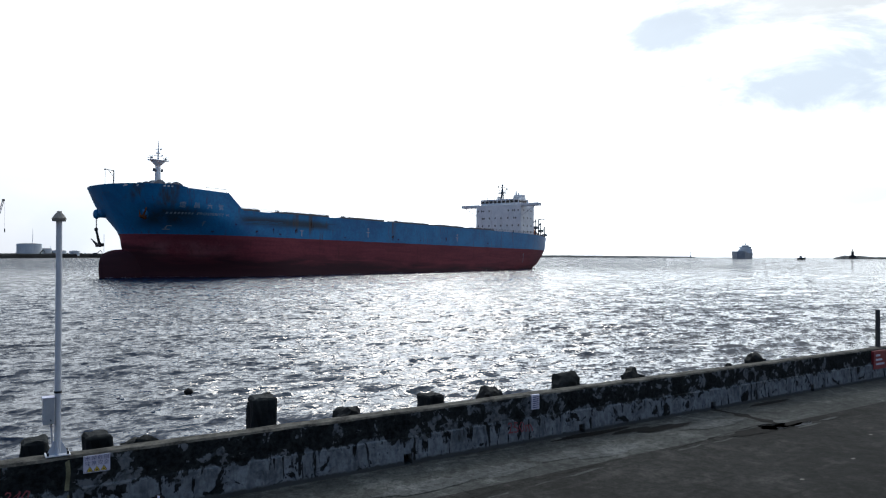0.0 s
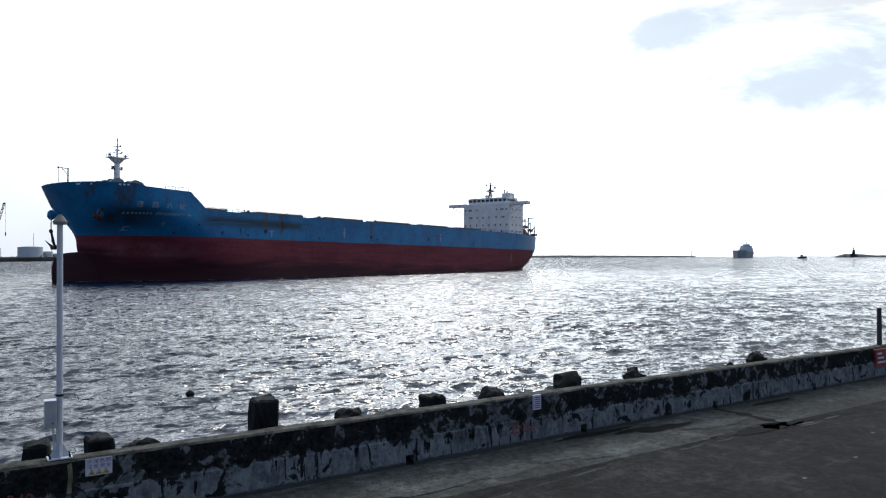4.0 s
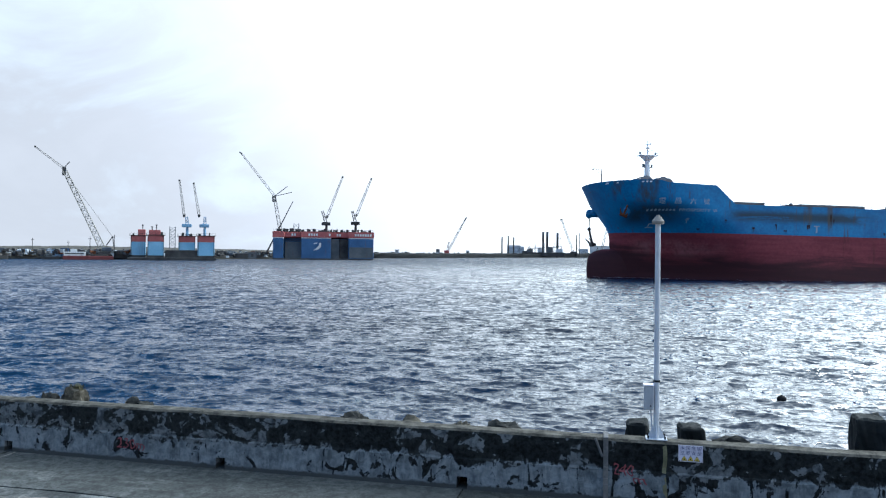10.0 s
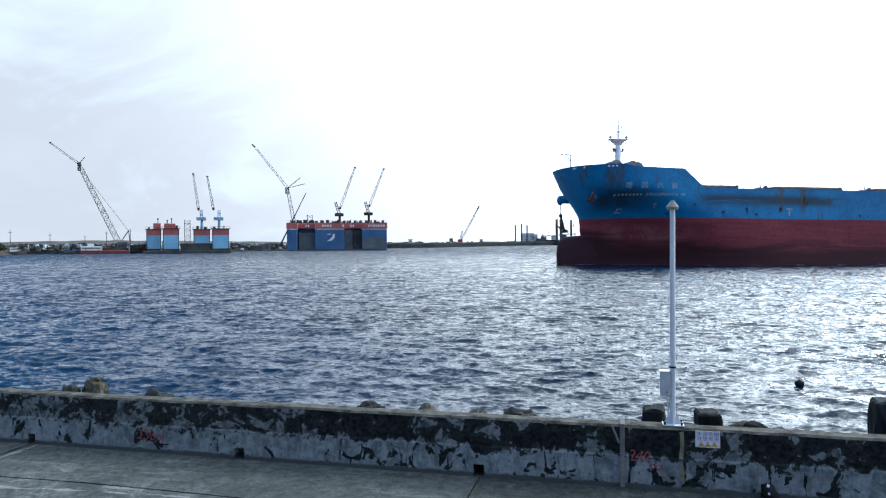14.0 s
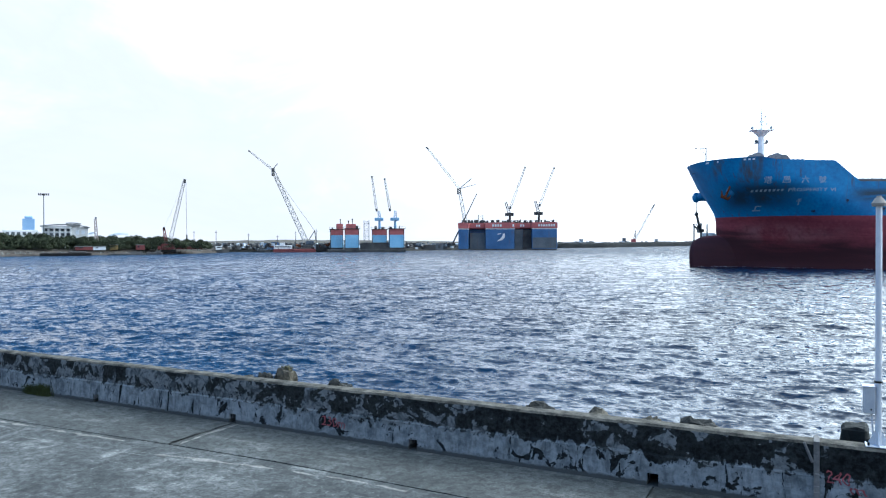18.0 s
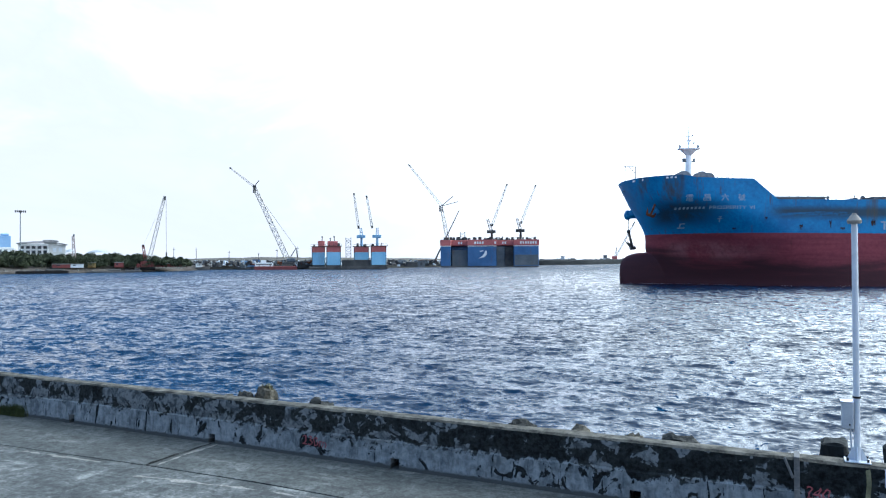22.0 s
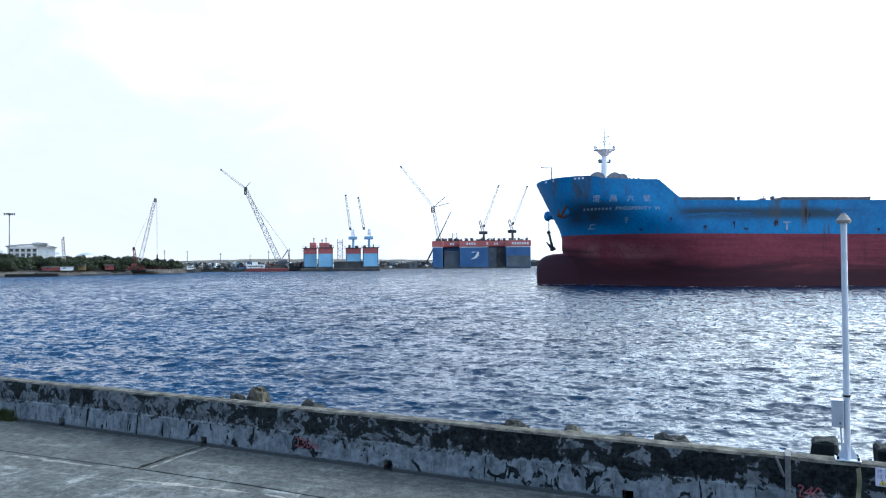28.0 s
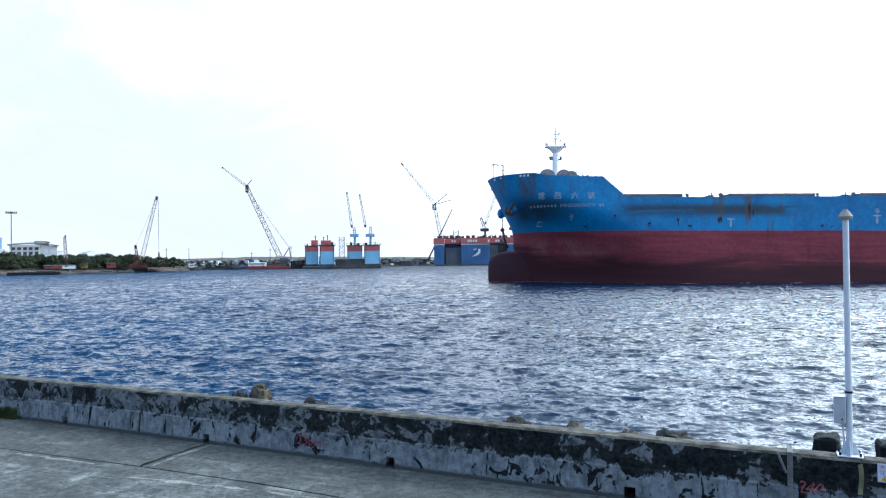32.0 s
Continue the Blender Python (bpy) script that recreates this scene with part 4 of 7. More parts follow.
    bar(bm, (-210, 7.6, 38.6), (-210, 7.6, 39.8), 0.4, 0.35, 8)
    part("stack_housing", bm, SHIP_WHITE, bridge)
    for p in ((-212, 6.5, 37.2), (-210, -4, 37.0)):
        bm = B()
        bar(bm, (p[0], p[1], 36.4), p, 0.3, sides=8)
        ball(bm, (p[0], p[1], p[2] + 0.7), 0.9, u=12, v=8)
        part("aerial_dome", bm, SHIP_WHITE, bridge)
    bm = B()
    box(bm, -225.5, -218.5, -4.5, 4.5, 18.3, 37.2, 0.5)
    funnel = part("funnel", bm, HULL, ship, "blue funnel casing")
    bm = B()
    for y in (-2.4, -0.8, 0.8, 2.4):
        bar(bm, (-222, y, 37.0), (-222.3, y, 39.4), 0.5, sides=10)
    part("exhaust_pipe", bm, DARK_STEEL, funnel)
    bm = B()
    box(bm, -217.5, -216, -10, 10, 18.3, 26.0, 0.05)
    box(bm, -219.5, -216, 7, 13.5, 25.4, 25.7)
    part("engine_casing", bm, SHIP_WHITE, ship)
    bm = B()
    bar(bm, (-229, 6.0, 19.5), (-224, 6.0, 24.0), 1.35, 1.15, 14)
    ball(bm, (-229.2, 6.0, 19.4), 1.35, u=14, v=8)
    box(bm, -226.6, -224.0, 5.2, 6.8, 23.2, 24.8, 0.2)
    boat = part("lifeboat", bm, ORANGE, ship, "enclosed lifeboat on a stern ramp")
    bm = B()
    for y in (4.4, 7.6):
        bar(bm, (-231, y, 18.4), (-222, y, 26.5), 0.2, sides=6)
        bar(bm, (-224, y, 18.4), (-224, y, 27.0), 0.2, sides=6)
    bar(bm, (-222, 4.4, 26.5), (-222, 7.6, 26.5), 0.2, sides=6)
    part("launching_frame", bm, DECK_GEAR, boat)
    bm = B()
    for px, pz in ((-218.5, 27.0), (-223.5, 25.5), (-227.5, 23.5)):
        bar(bm, (px, 12.6, 17.2), (px, 12.6, pz), 0.32, 0.26, 8)
        bar(bm, (px, 12.6, pz - 0.3), (px + 4.0, 12.6, pz - 3.5), 0.2, sides=6)
        box(bm, px - 1.4, px + 1.0, 11.4, 13.6, pz - 4.8, pz - 3.6, 0.15)
    bar(bm, (-220, 13.5, 17.2), (-220, 13.5, 27.2), 0.4, 0.3, 10)
    bar(bm, (-220, 13.5, 27.0), (-228.5, 12.0, 27.4), 0.28, 0.15, 8)
    part("stores_crane", bm, MACHINERY, ship, "grey stores crane and davits at the stern")
    bm = B()
    n = 22
    pts = [(-206 - 28.5 * i / n, half_breadth(-206 - 28.5 * i / n, 17.6) - 0.25) for i in range(n + 1)]
    for z in (18.4, 19.0):
        for p, q in zip(pts, pts[1:]):
            bar(bm, (*p, z), (*q, z), 0.06, sides=4)
    for p in pts:
        bar(bm, (*p, 17.4), (*p, 19.05), 0.07, sides=4)
    part("stern_rail", bm, DECK_GEAR, ship)
    for ob in set(ship.children) - before:
        ob.location.x += 3.5


carrier = build_ship()


# ---- things on the quay ----
def wall_face(s, z):
    """How far seaward the wall's landward face lies."""
    q = step(z, [(0, 0.0), (0.12, 0.008), (0.23, 0.015), (0.4, 0.025), (0.565, 0.035), (0.6, 0.075), (0.8, 0.075), (0.98, 0.085), (1.09, 0.09), (1.13, 0.13)])
    return q + 0.02 * noise.noise(Vector((s * 1.7, z * 3.1, 2.0))) + 0.012 * noise.noise(Vector((s * 5.0, z * 6, 7.0)))


def glyphs(words, s0, s1, z0, z1, place, cuts=1):
    """Flat letters spread from s0 to s1 and z0 to z1, each corner set by place(s, z)."""
    cu = bpy.data.curves.new("letters", "FONT")
    cu.body, cu.resolution_u = words, 2
    tmp = new("letters", cu)
    me = bpy.data.meshes.new_from_object(tmp.evaluated_get(bpy.context.evaluated_depsgraph_get()))
    bpy.data.objects.remove(tmp)
    bm = B()
    bm.from_mesh(me)
    bpy.data.meshes.remove(me)
    if cuts:
        bmesh.ops.subdivide_edges(bm, edges=[e for e in bm.edges if e.calc_length() > 0.2], cuts=cuts)
    bmesh.ops.triangulate(bm, faces=bm.faces)
    xs, ys = [v.co.x for v in bm.verts], [v.co.y for v in bm.verts]
    for v in bm.verts:
        s = s0 + (s1 - s0) * (v.co.x - min(xs)) / (max(xs) - min(xs))
        z = z0 + (z1 - z0) * (v.co.y - min(ys)) / (max(ys) - min(ys))
        v.co = place(s, z)
    return bm


def on_wall(s, z, out=0.008):
    return Vector((s, wall_face(s, z) - out, z))


def build_quay_pole():
    pole = thing("camera_pole", QUAY @ Matrix.Translation((1.03, 0.29, WALL_H + 0.012)), "white painted steel pole with a mushroom cap on the seawall", "pole")
    bm = B()
    box(bm, -0.19, 0.19, -0.15, 0.15, 0.0, 0.02, 0.004)
    part("base_plate", bm, GALVANISED, pole)
    for x, y in ((-0.15, -0.11), (0.15, -0.11), (-0.15, 0.11), (0.15, 0.11)):
        bm = B()
        bar(bm, (x, y, 0.02), (x, y, 0.07), 0.02, sides=6)
        part("bolt", bm, BLACK, pole, "dark anchor bolt")
    for a in (0, 90, 180, 270):
        bm = B()
        vs = [bm.verts.new(p) for p in ((0.045, -0.008, 0.02), (0.16, -0.008, 0.02), (0.045, -0.008, 0.26), (0.045, 0.008, 0.02), (0.16, 0.008, 0.02), (0.045, 0.008, 0.26))]
        for f in ((0, 1, 2), (3, 5, 4), (0, 3, 4, 1), (1, 4, 5, 2), (2, 5, 3, 0)):
            bm.faces.new([vs[i] for i in f])
        bmesh.ops.rotate(bm, verts=bm.verts, matrix=Matrix.Rotation(radians(a), 3, "Z"))
        part("gusset", bm, GALVANISED, pole)
    bm = B()
    bar(bm, (0, 0, 0.02), (0, 0, 4.0), 0.051, 0.047, 20)
    part("shaft", bm, GALVANISED, pole, smooth=False)
    bm = B()
    bar(bm, (0, 0, 1.05), (0, 0, 1.085), 0.062, sides=20)
    part("band", bm, BLACK, pole, "black clamp band")
    bm = B()
    bmesh.ops.create_cone(bm, cap_ends=True, segments=20, radius1=0.1, radius2=0.115, depth=0.05, matrix=Matrix.Translation((0, 0, 4.0)))
    bmesh.ops.create_cone(bm, cap_ends=True, segments=20, radius1=0.115, radius2=0.055, depth=0.09, matrix=Matrix.Translation((0, 0, 4.07)))
    bar(bm, (0, 0, 4.1), (0, 0, 4.15), 0.05, 0.035, 10)
    part("cap", bm, CONCRETE, pole, "weathered mushroom cap")
    bm = B()
    box(bm, -0.225, -0.05, -0.09, 0.09, 0.54, 0.985, 0.012)
    cabinet = part("switch_box", bm, CABINET, pole, "pale grey switch box")
    bm = B()
    box(bm, -0.24, -0.05, -0.105, 0.105, 0.985, 1.0, 0.004)
    part("lid", bm, SIGN_WHITE, cabinet)
    bm = B()
    box(bm, -0.12, -0.1, -0.104, -0.088, 0.6, 0.63, 0.003)
    part("lock", bm, BLACK, cabinet)
    bm = B()
    bar(bm, (-0.1, 0.0, 0.54), (-0.07, 0.02, 0.05), 0.015, sides=6)
    part("conduit", bm, GALVANISED, pole)
    return pole


build_quay_pole()


def build_warning_sign():
    sign = thing("warning_sign", QUAY, "white warning sign with blue writing and yellow symbols on the seawall", "sign")
    face = wall_face(1.6, 0.95) - 0.045
    bm = B()
    box(bm, 1.4, 1.82, face - 0.004, face + 0.004, 0.82, 1.115, 0.002)
    part("plate", bm, SIGN_WHITE, sign)
    for i, word in enumerate("水深危險注意安全"):
        r, c = divmod(i, 4)
        s, z = 1.425 + c * 0.098, 1.03 - r * 0.086
        part("character", glyphs(word, s, s + 0.084, z, z + 0.076, lambda a, b: Vector((a, face - 0.007, b)), 0), INK_BLUE, sign)
    for i, s in enumerate((1.5, 1.61, 1.72)):
        bm = B()
        ring = [(0.05 * math.cos(radians(a)), 0.05 * math.sin(radians(a))) for a in (90, 210, 330)]
        bm.faces.new([bm.verts.new((s + 1.28 * x, face - 0.006, 0.868 + 1.28 * z)) for x, z in ring])
        part("border", bm, BLACK, sign, "black triangle border")
        bm = B()
        bm.faces.new([bm.verts.new((s + x, face - 0.0085, 0.868 + z)) for x, z in ring])
        sym = part("symbol", bm, INK_YELLOW, sign, "yellow hazard symbol")
        bm = B()
        bm.faces.new([bm.verts.new((s + 0.42 * x, face - 0.011, 0.866 + 0.42 * z)) for x, z in ring])
        part("pictogram", bm, BLACK, sym)
    for s, z in ((1.42, 1.1), (1.8, 1.1), (1.42, 0.835), (1.8, 0.835)):
        bm = B()
        bar(bm, (s, face - 0.012, z), (s, face + 0.06, z), 0.007, sides=6)
        part("screw", bm, DARK_STEEL, sign)
    return sign


build_warning_sign()
face = wall_face(11.37, 0.95) - 0.05
bm = box(B(), 11.25, 11.49, face - 0.004, face + 0.05, 0.78, 1.14, 0.003)
notice = part("notice_plate", bm, SIGN_WHITE)
notice.matrix_world = QUAY
tagged(notice, "small pale blue-white notice plate on the seawall", "notice plate")
bm = B()
for k in range(6):
    box(bm, 11.28, 11.46, face - 0.007, face - 0.004, 0.82 + k * 0.05, 0.84 + k * 0.05)
tagged(part("bars", bm, INK_BLUE, notice), "faint blue lines of writing")

# metre marks sprayed in red
for words, s0, s1, z0, z1 in (("230m", -10.15, -9.5, 0.28, 0.5), ("240", 0.25, 0.62, 0.5, 0.7), ("m", 0.62, 0.84, 0.36, 0.47), ("250m", 10.5, 11.25, 0.3, 0.56)):
    bm = glyphs(words, s0, s1, z0, z1, lambda a, b: on_wall(a + 0.02 * math.sin(b * 40), b - 0.05 * (a - s0)), 2)
    ob = part("metre_mark", bm, RED_PAINT, seawall, "red sprayed metre mark")
    ob.matrix_basis = Matrix()

# a repair strip, a loose strap and a pale run down the face
bm = B()
for k in range(12):
    z0, z1 = 0.02 + k * 0.1, 0.12 + k * 0.1
    box(bm, 0.075, 0.165, wall_face(0.12, z0) - 0.03, 0.12, z0, min(z1, 1.16))
box(bm, 0.075, 0.165, 0.02, 0.45, 1.13, 1.17, 0.005)
part("joint_strip", bm, WOOD, seawall, "pale strip over the wall joint")
bm = B()
bar(bm, (-0.07, wall_face(-0.07, 1.1) - 0.01, 1.12), (0.06, wall_face(0.06, 0.8) - 0.01, 0.8), 0.025, sides=6)
part("loose_strap", bm, WOOD, seawall, "pale loose strap")
bm = B()
rows = [[bm.verts.new(on_wall(s + 0.012 * math.sin(z * 9), z, 0.006)) for s in (1.13, 1.165, 1.2)] for z in np.linspace(0.15, 1.1, 12)]
for a, b in zip(rows, rows[1:]):
    for j in (0, 1):
        bm.faces.new((a[j], a[j + 1], b[j + 1], b[j]))
part("pale_run", bm, YELLOW_RUN, seawall, "pale mortar run")

hose = thing("drain_hose", QUAY, "short black rubber hose end hanging out of a drain hole", "hose")
bm = bar(B(), (2.6, 0.2, 0.14), (2.6, -0.06, 0.15), 0.09, sides=16)
ball(bm, (2.6, -0.08, 0.15), 0.12, (1.0, 1.0, 1.15), 16, 10)
bar(bm, (2.6, -0.08, 0.15), (2.7, -0.24, 0.03), 0.115, 0.1, 16)
part("hose_end", bm, BLACK, hose, smooth=True)
# two white discs stand in for glints on the black hose
part("clamp", bar(B(), (2.56, -0.13, 0.26), (2.6, -0.14, 0.25), 0.03, sides=10), SIGN_WHITE, hose, "pale disc standing in for a glint")
part("clamp", bar(B(), (2.57, -0.2, 0.15), (2.6, -0.21, 0.14), 0.025, sides=10), SIGN_WHITE, hose, "pale disc standing in for a glint")

# red board and post at the far end of the wall
board = thing("red_board", QUAY, "red board fixed to the seawall beside a dark post", "board")
face = wall_face(27.9, 0.7) - 0.07
part("panel", box(B(), 27.45, 28.35, face - 0.01, face + 0.12, 0.4, 1.07, 0.01), RED_BOX, board)
for k in range(3):
    part("bar", box(B(), 27.6, 28.2 - 0.15 * k, face - 0.016, face - 0.01, 0.55 + 0.16 * k, 0.62 + 0.16 * k), SIGN_WHITE, board, "pale line of writing")
post = thing("dark_post", QUAY, "thin dark post standing on the seawall", "post")
part("shaft", bar(B(), (28.35, 0.3, WALL_H), (28.35, 0.3, 2.55), 0.09, 0.08, 10), DARK_STEEL, post)
part("foot", box(B(), 28.2, 28.5, 0.15, 0.45, WALL_H, WALL_H + 0.03, 0.005), DARK_STEEL, post)


# ---- armour blocks and rocks behind the wall ----
def revetment_z(q):
    return 0.62 - (q - 0.55) * 0.36


verts, faces = [], []
for i in range(136):
    for j, q in enumerate((0.5, 1.4, 2.4, 4.0, 6.0, 8.5, 12.0)):
        s = S0 + i
        verts.append((s, q, revetment_z(q) + 0.22 * noise.noise(Vector((s * 0.9, q * 0.9, 3)))))
        if i and j:
            k = i * 7 + j
            faces.append((k - 8, k - 1, k, k - 7))
slope = from_lists("revetment", verts, faces, ROCK)
slope.matrix_world = QUAY
tagged(slope, "rubble slope down to the water behind the seawall", "revetment", kind="structure")


def build_block(s0, s1, top, depth, mat, taper, seed, name, label, category):
    """A cast armour block standing in the rubble, chamfered and chipped."""
    w = (s1 - s0) / 2
    bm = B()
    box(bm, -w, w, -depth / 2, depth / 2, revetment_z(1.3) - 0.35, top, 0.045)
    zs = [v.co.z for v in bm.verts]
    bmesh.ops.subdivide_edges(bm, edges=bm.edges[:], cuts=5, use_grid_fill=True)
    for v in bm.verts:
        k = 1 - taper * (v.co.z - min(zs)) / (max(zs) - min(zs))
        v.co.x *= k
        v.co.y *= k
    roughen(bm, 0.04, 4.0, seed)
    roughen(bm, 0.03, 11.0, seed + 2)
    ob = part(name, bm, mat)
    ob.matrix_world = QUAY @ Matrix.Translation(((s0 + s1) / 2, 1.3, 0)) @ Matrix.Rotation(radians(9 * math.sin(seed * 3)), 4, "Z")
    return tagged(ob, label, category, "armour blocks behind the wall")


for k, (a, b, top) in enumerate(((0.5, 0.99, 1.23), (1.5, 2.02, 1.19), (4.62, 5.22, 1.57), (8.83, 9.42, 1.18))):
    build_block(a + 0.03, b - 0.03, top, 0.6, BLOCK, 0.07, k + 1.3, "armour_block", "dark weathered concrete armour block behind the seawall", "armour block")


def build_boulder(s0, s1, top, mat, seed, label, q=1.35, bulk=1.0, flat=0.72):
    bm = B()
    bmesh.ops.create_icosphere(bm, subdivisions=3, radius=1)
    for v in bm.verts:
        v.co *= 1 + 0.22 * noise.cell(v.co * 1.7 + Vector((seed * 9, 0, 0)))
    w = (s1 - s0) / 2 * 0.88
    low = revetment_z(q) - 0.15
    for v in bm.verts:
        c = v.co
        for axis in range(3):
            c[axis] = math.copysign(abs(c[axis]) ** 0.75, c[axis])
        c.x, c.y, c.z = c.x * w, c.y * w * bulk, low + (top - low) * (c.z * 0.5 + 0.5) * 1.0
        cut = Vector((math.sin(seed * 5), 0.4, 1.3)).normalized()
        over = (c - Vector((0, 0, low))).dot(cut) - (top - low) * (flat + 0.2)
        if over > 0:
            c -= cut * over * 0.8
    roughen(bm, 0.13 * min(1.0, w * 2), 3.4, seed * 3.7)
    roughen(bm, 0.07, 9.0, seed)
    hi = max(v.co.z for v in bm.verts)
    for v in bm.verts:
        v.co.z = low + (v.co.z - low) * (top - low) / (hi - low)
    ob = part("boulder", bm, mat)
    ob.matrix_world = QUAY @ Matrix.Translation(((s0 + s1) / 2, q, 0))
    return tagged(ob, label, "boulder", "boulders behind the wall")


ROCKS = [(-13.75, -13.15, 0.97, 1), (-12.7, -12.05, 1.25, 1), (-10.95, -10.3, 1.1, 0), (-5.6, -4.9, 1.06, 0), (-4.35, -3.65, 1.03, 1), (-3.2, -2.6, 1.02, 1), (-2.4, -1.55, 1.1, 0),
         (2.1, 2.95, 1.08, 0), (6.55, 7.3, 1.15, 0), (10.6, 11.25, 1.22, 0), (13.2, 14.0, 1.38, 0), (15.85, 16.6, 1.25, 0), (20.6, 20.95, 1.0, 0), (21.85, 22.65, 1.28, 0)]
for k, (a, b, top, pale) in enumerate(ROCKS):
    build_boulder(a, b, top, TAN_ROCK if pale else ROCK, k + 0.7, "pale lichened boulder behind the seawall" if pale else "dark boulder behind the seawall")
build_boulder(-12.95, -12.5, 1.16, ROCK, 21.3, "dark boulder beside a pale one behind the seawall", q=1.0)

# rubble below, out of the wall's shelter, down to the water
bm = B()
bmesh.ops.create_icosphere(bm, subdivisions=2, radius=0.55)
roughen(bm, 0.25, 1.6, 4.0)
proto = bpy.data.meshes.new("rubble_stone")
bm.to_mesh(proto)
bm.free()
proto.materials.append(ROCK)
rng = random.Random(3)
for k in range(230):
    s, q = rng.uniform(-34, 46), rng.uniform(2.6, 8.5)
    ob = new("rubble_stone", proto)
    ob.parent = slope
    ob.matrix_basis = Matrix.LocRotScale((s, q, revetment_z(q) + 0.05), Euler([rng.uniform(0, 6) for _ in range(3)]), [rng.uniform(0.5, 1.15) for _ in range(3)])


# ---- small things ----
def tuft(name, s, q, z, blades, height, seed, label):
    rng = random.Random(seed)
    bm = B()
    for _ in range(blades):
        x, y, a = rng.gauss(0, 0.17 if blades > 200 else 0.09), rng.gauss(0, 0.05), rng.uniform(0, 6.28)
        h, lean = height * rng.uniform(0.5, 1.1), rng.uniform(0.02, 0.16)
        d = Vector((math.cos(a), math.sin(a), 0))
        side = Vector((-d.y, d.x, 0)) * 0.008
        base, mid, tip = Vector((x, y, 0)), Vector((x, y, h * 0.6)) + d * lean * 0.4, Vector((x, y, h)) + d * lean
        vs = [bm.verts.new(p) for p in (base - side, base + side, mid + side * 0.8, mid - side * 0.8, tip)]
        bm.faces.new(vs[:4])
        bm.faces.new((vs[3], vs[2], vs[4]))
    ob = part(name, bm, WEED if blades > 200 else GRASS)
    ob.matrix_world = QUAY @ Matrix.Translation((s, q, z))
    return tagged(ob, label, "weed", kind="stuff")


tuft("weed_tuft", -20.4, -0.08, 0.0, 420, 0.36, 1, "green weed growing at the foot of the seawall")
tuft("weed_tuft", -20.9, -0.08, 0.0, 300, 0.3, 2, "green weed growing at the foot of the seawall")
tuft("dry_weed", -12.3, 1.35, 1.16, 120, 0.16, 3, "dry weed on a pale boulder")

buoy = thing("mooring_buoy", Matrix.Translation((-11.6, 32.5, WATER_Z)), "small black float on the water", "buoy")
part("float", ball(B(), (0, 0, 0.1), 0.2, (1, 1, 0.75), 20, 12), BLACK, buoy, smooth=True)
part("ring", bar(B(), (0, 0, 0.22), (0, 0, 0.27), 0.05, sides=8), BLACK, buoy)


def ribbon(name, pts, width, mat, label, z=0.012, seed=0):
    """A thin uneven strip laid along points on the paving."""
    bm = B()
    rng = random.Random(seed)
    dense = []
    for (a, b), (c, d) in zip(pts, pts[1:]):
        k = max(2, int(math.hypot(c - a, d - b) / 0.18))
        dense += [(a + (c - a) * i / k + rng.gauss(0, 0.012), b + (d - b) * i / k + rng.gauss(0, 0.018)) for i in range(k)]
    dense.append(pts[-1])
    rows = []
    for i, (s, q) in enumerate(dense):
        a, b = dense[max(0, i - 1)], dense[min(len(dense) - 1, i + 1)]
        t = Vector((b[0] - a[0], b[1] - a[1], 0)).normalized()
        w = width * max(0.04, rng.gauss(0.6, 0.45))
        side = Vector((-t.y, t.x, 0)) * w / 2
        rows.append((bm.verts.new(Vector((s, q, z)) - side), bm.verts.new(Vector((s, q, z)) + side)))
    for a, b in zip(rows, rows[1:]):
        bm.faces.new((a[0], b[0], b[1], a[1]))
    ob = part(name, bm, mat, pavement, label)
    ob.matrix_basis = Matrix()
    return ob


CRACK = surface("dirt_filled_crack", (0.0025, 0.003, 0.003), (0.009, 0.009, 0.0085), 0.95, 3, 5, 0.5, 0.01)
PUDDLE, net = material("puddle")
finish(net, (0.012, 0.012, 0.012), 0.06, None, **{"IOR": 1.33})
PALE = pavement_material("pale_mortar", (0.15, 0.148, 0.14), (0.23, 0.226, 0.215), (0.3, 0.295, 0.28))
ribbon("joint_crack", [(6.0, -2.55), (7.9, -2.49), (9.4, -2.33), (11.5, -2.25)], 0.05, CRACK, "dark open joint", seed=2)
ribbon("joint_crack", [(13.5, -2.31), (15.8, -2.05), (17.5, -1.9), (19.3, -2.4), (21.5, -2.5)], 0.06, CRACK, "dark open joint", seed=3)
ribbon("gutter", [(-12.9, -0.05), (-12.95, -1.14), (-12.86, -2.05)], 0.1, CRACK, "dirty drain channel", seed=4)
ribbon("gutter", [(18.15, -0.03), (18.2, -0.7), (18.15, -1.4), (18.1, -2.3)], 0.34, CRACK, "dirty drain channel", seed=5)
ribbon("mortar_edge", [(-12.5, -2.75), (-9.9, -2.4), (-8.0, -2.25), (-6.5, -2.3)], 0.1, PALE, "pale broken mortar edge", 0.008, 6)
ribbon("mortar_edge", [(-22, -2.75), (-17.4, -2.5), (-14.0, -2.35)], 0.12, PALE, "pale broken mortar edge", 0.008, 7)
ribbon("mortar_edge", [(-12.7, -0.1), (-12.72, -1.2), (-12.62, -2.0)], 0.09, PALE, "pale broken mortar edge", 0.008, 8)
ribbon("mortar_edge", [(7.8, -2.7), (9.4, -2.55), (11.2, -2.45)], 0.09, SHADED_APRON, "pale broken mortar edge", 0.008, 9)
ribbon("mortar_edge", [(13.6, -2.4), (15.6, -2.4), (16.6, -2.3)], 0.09, SHADED_APRON, "pale broken mortar edge", 0.008, 10)


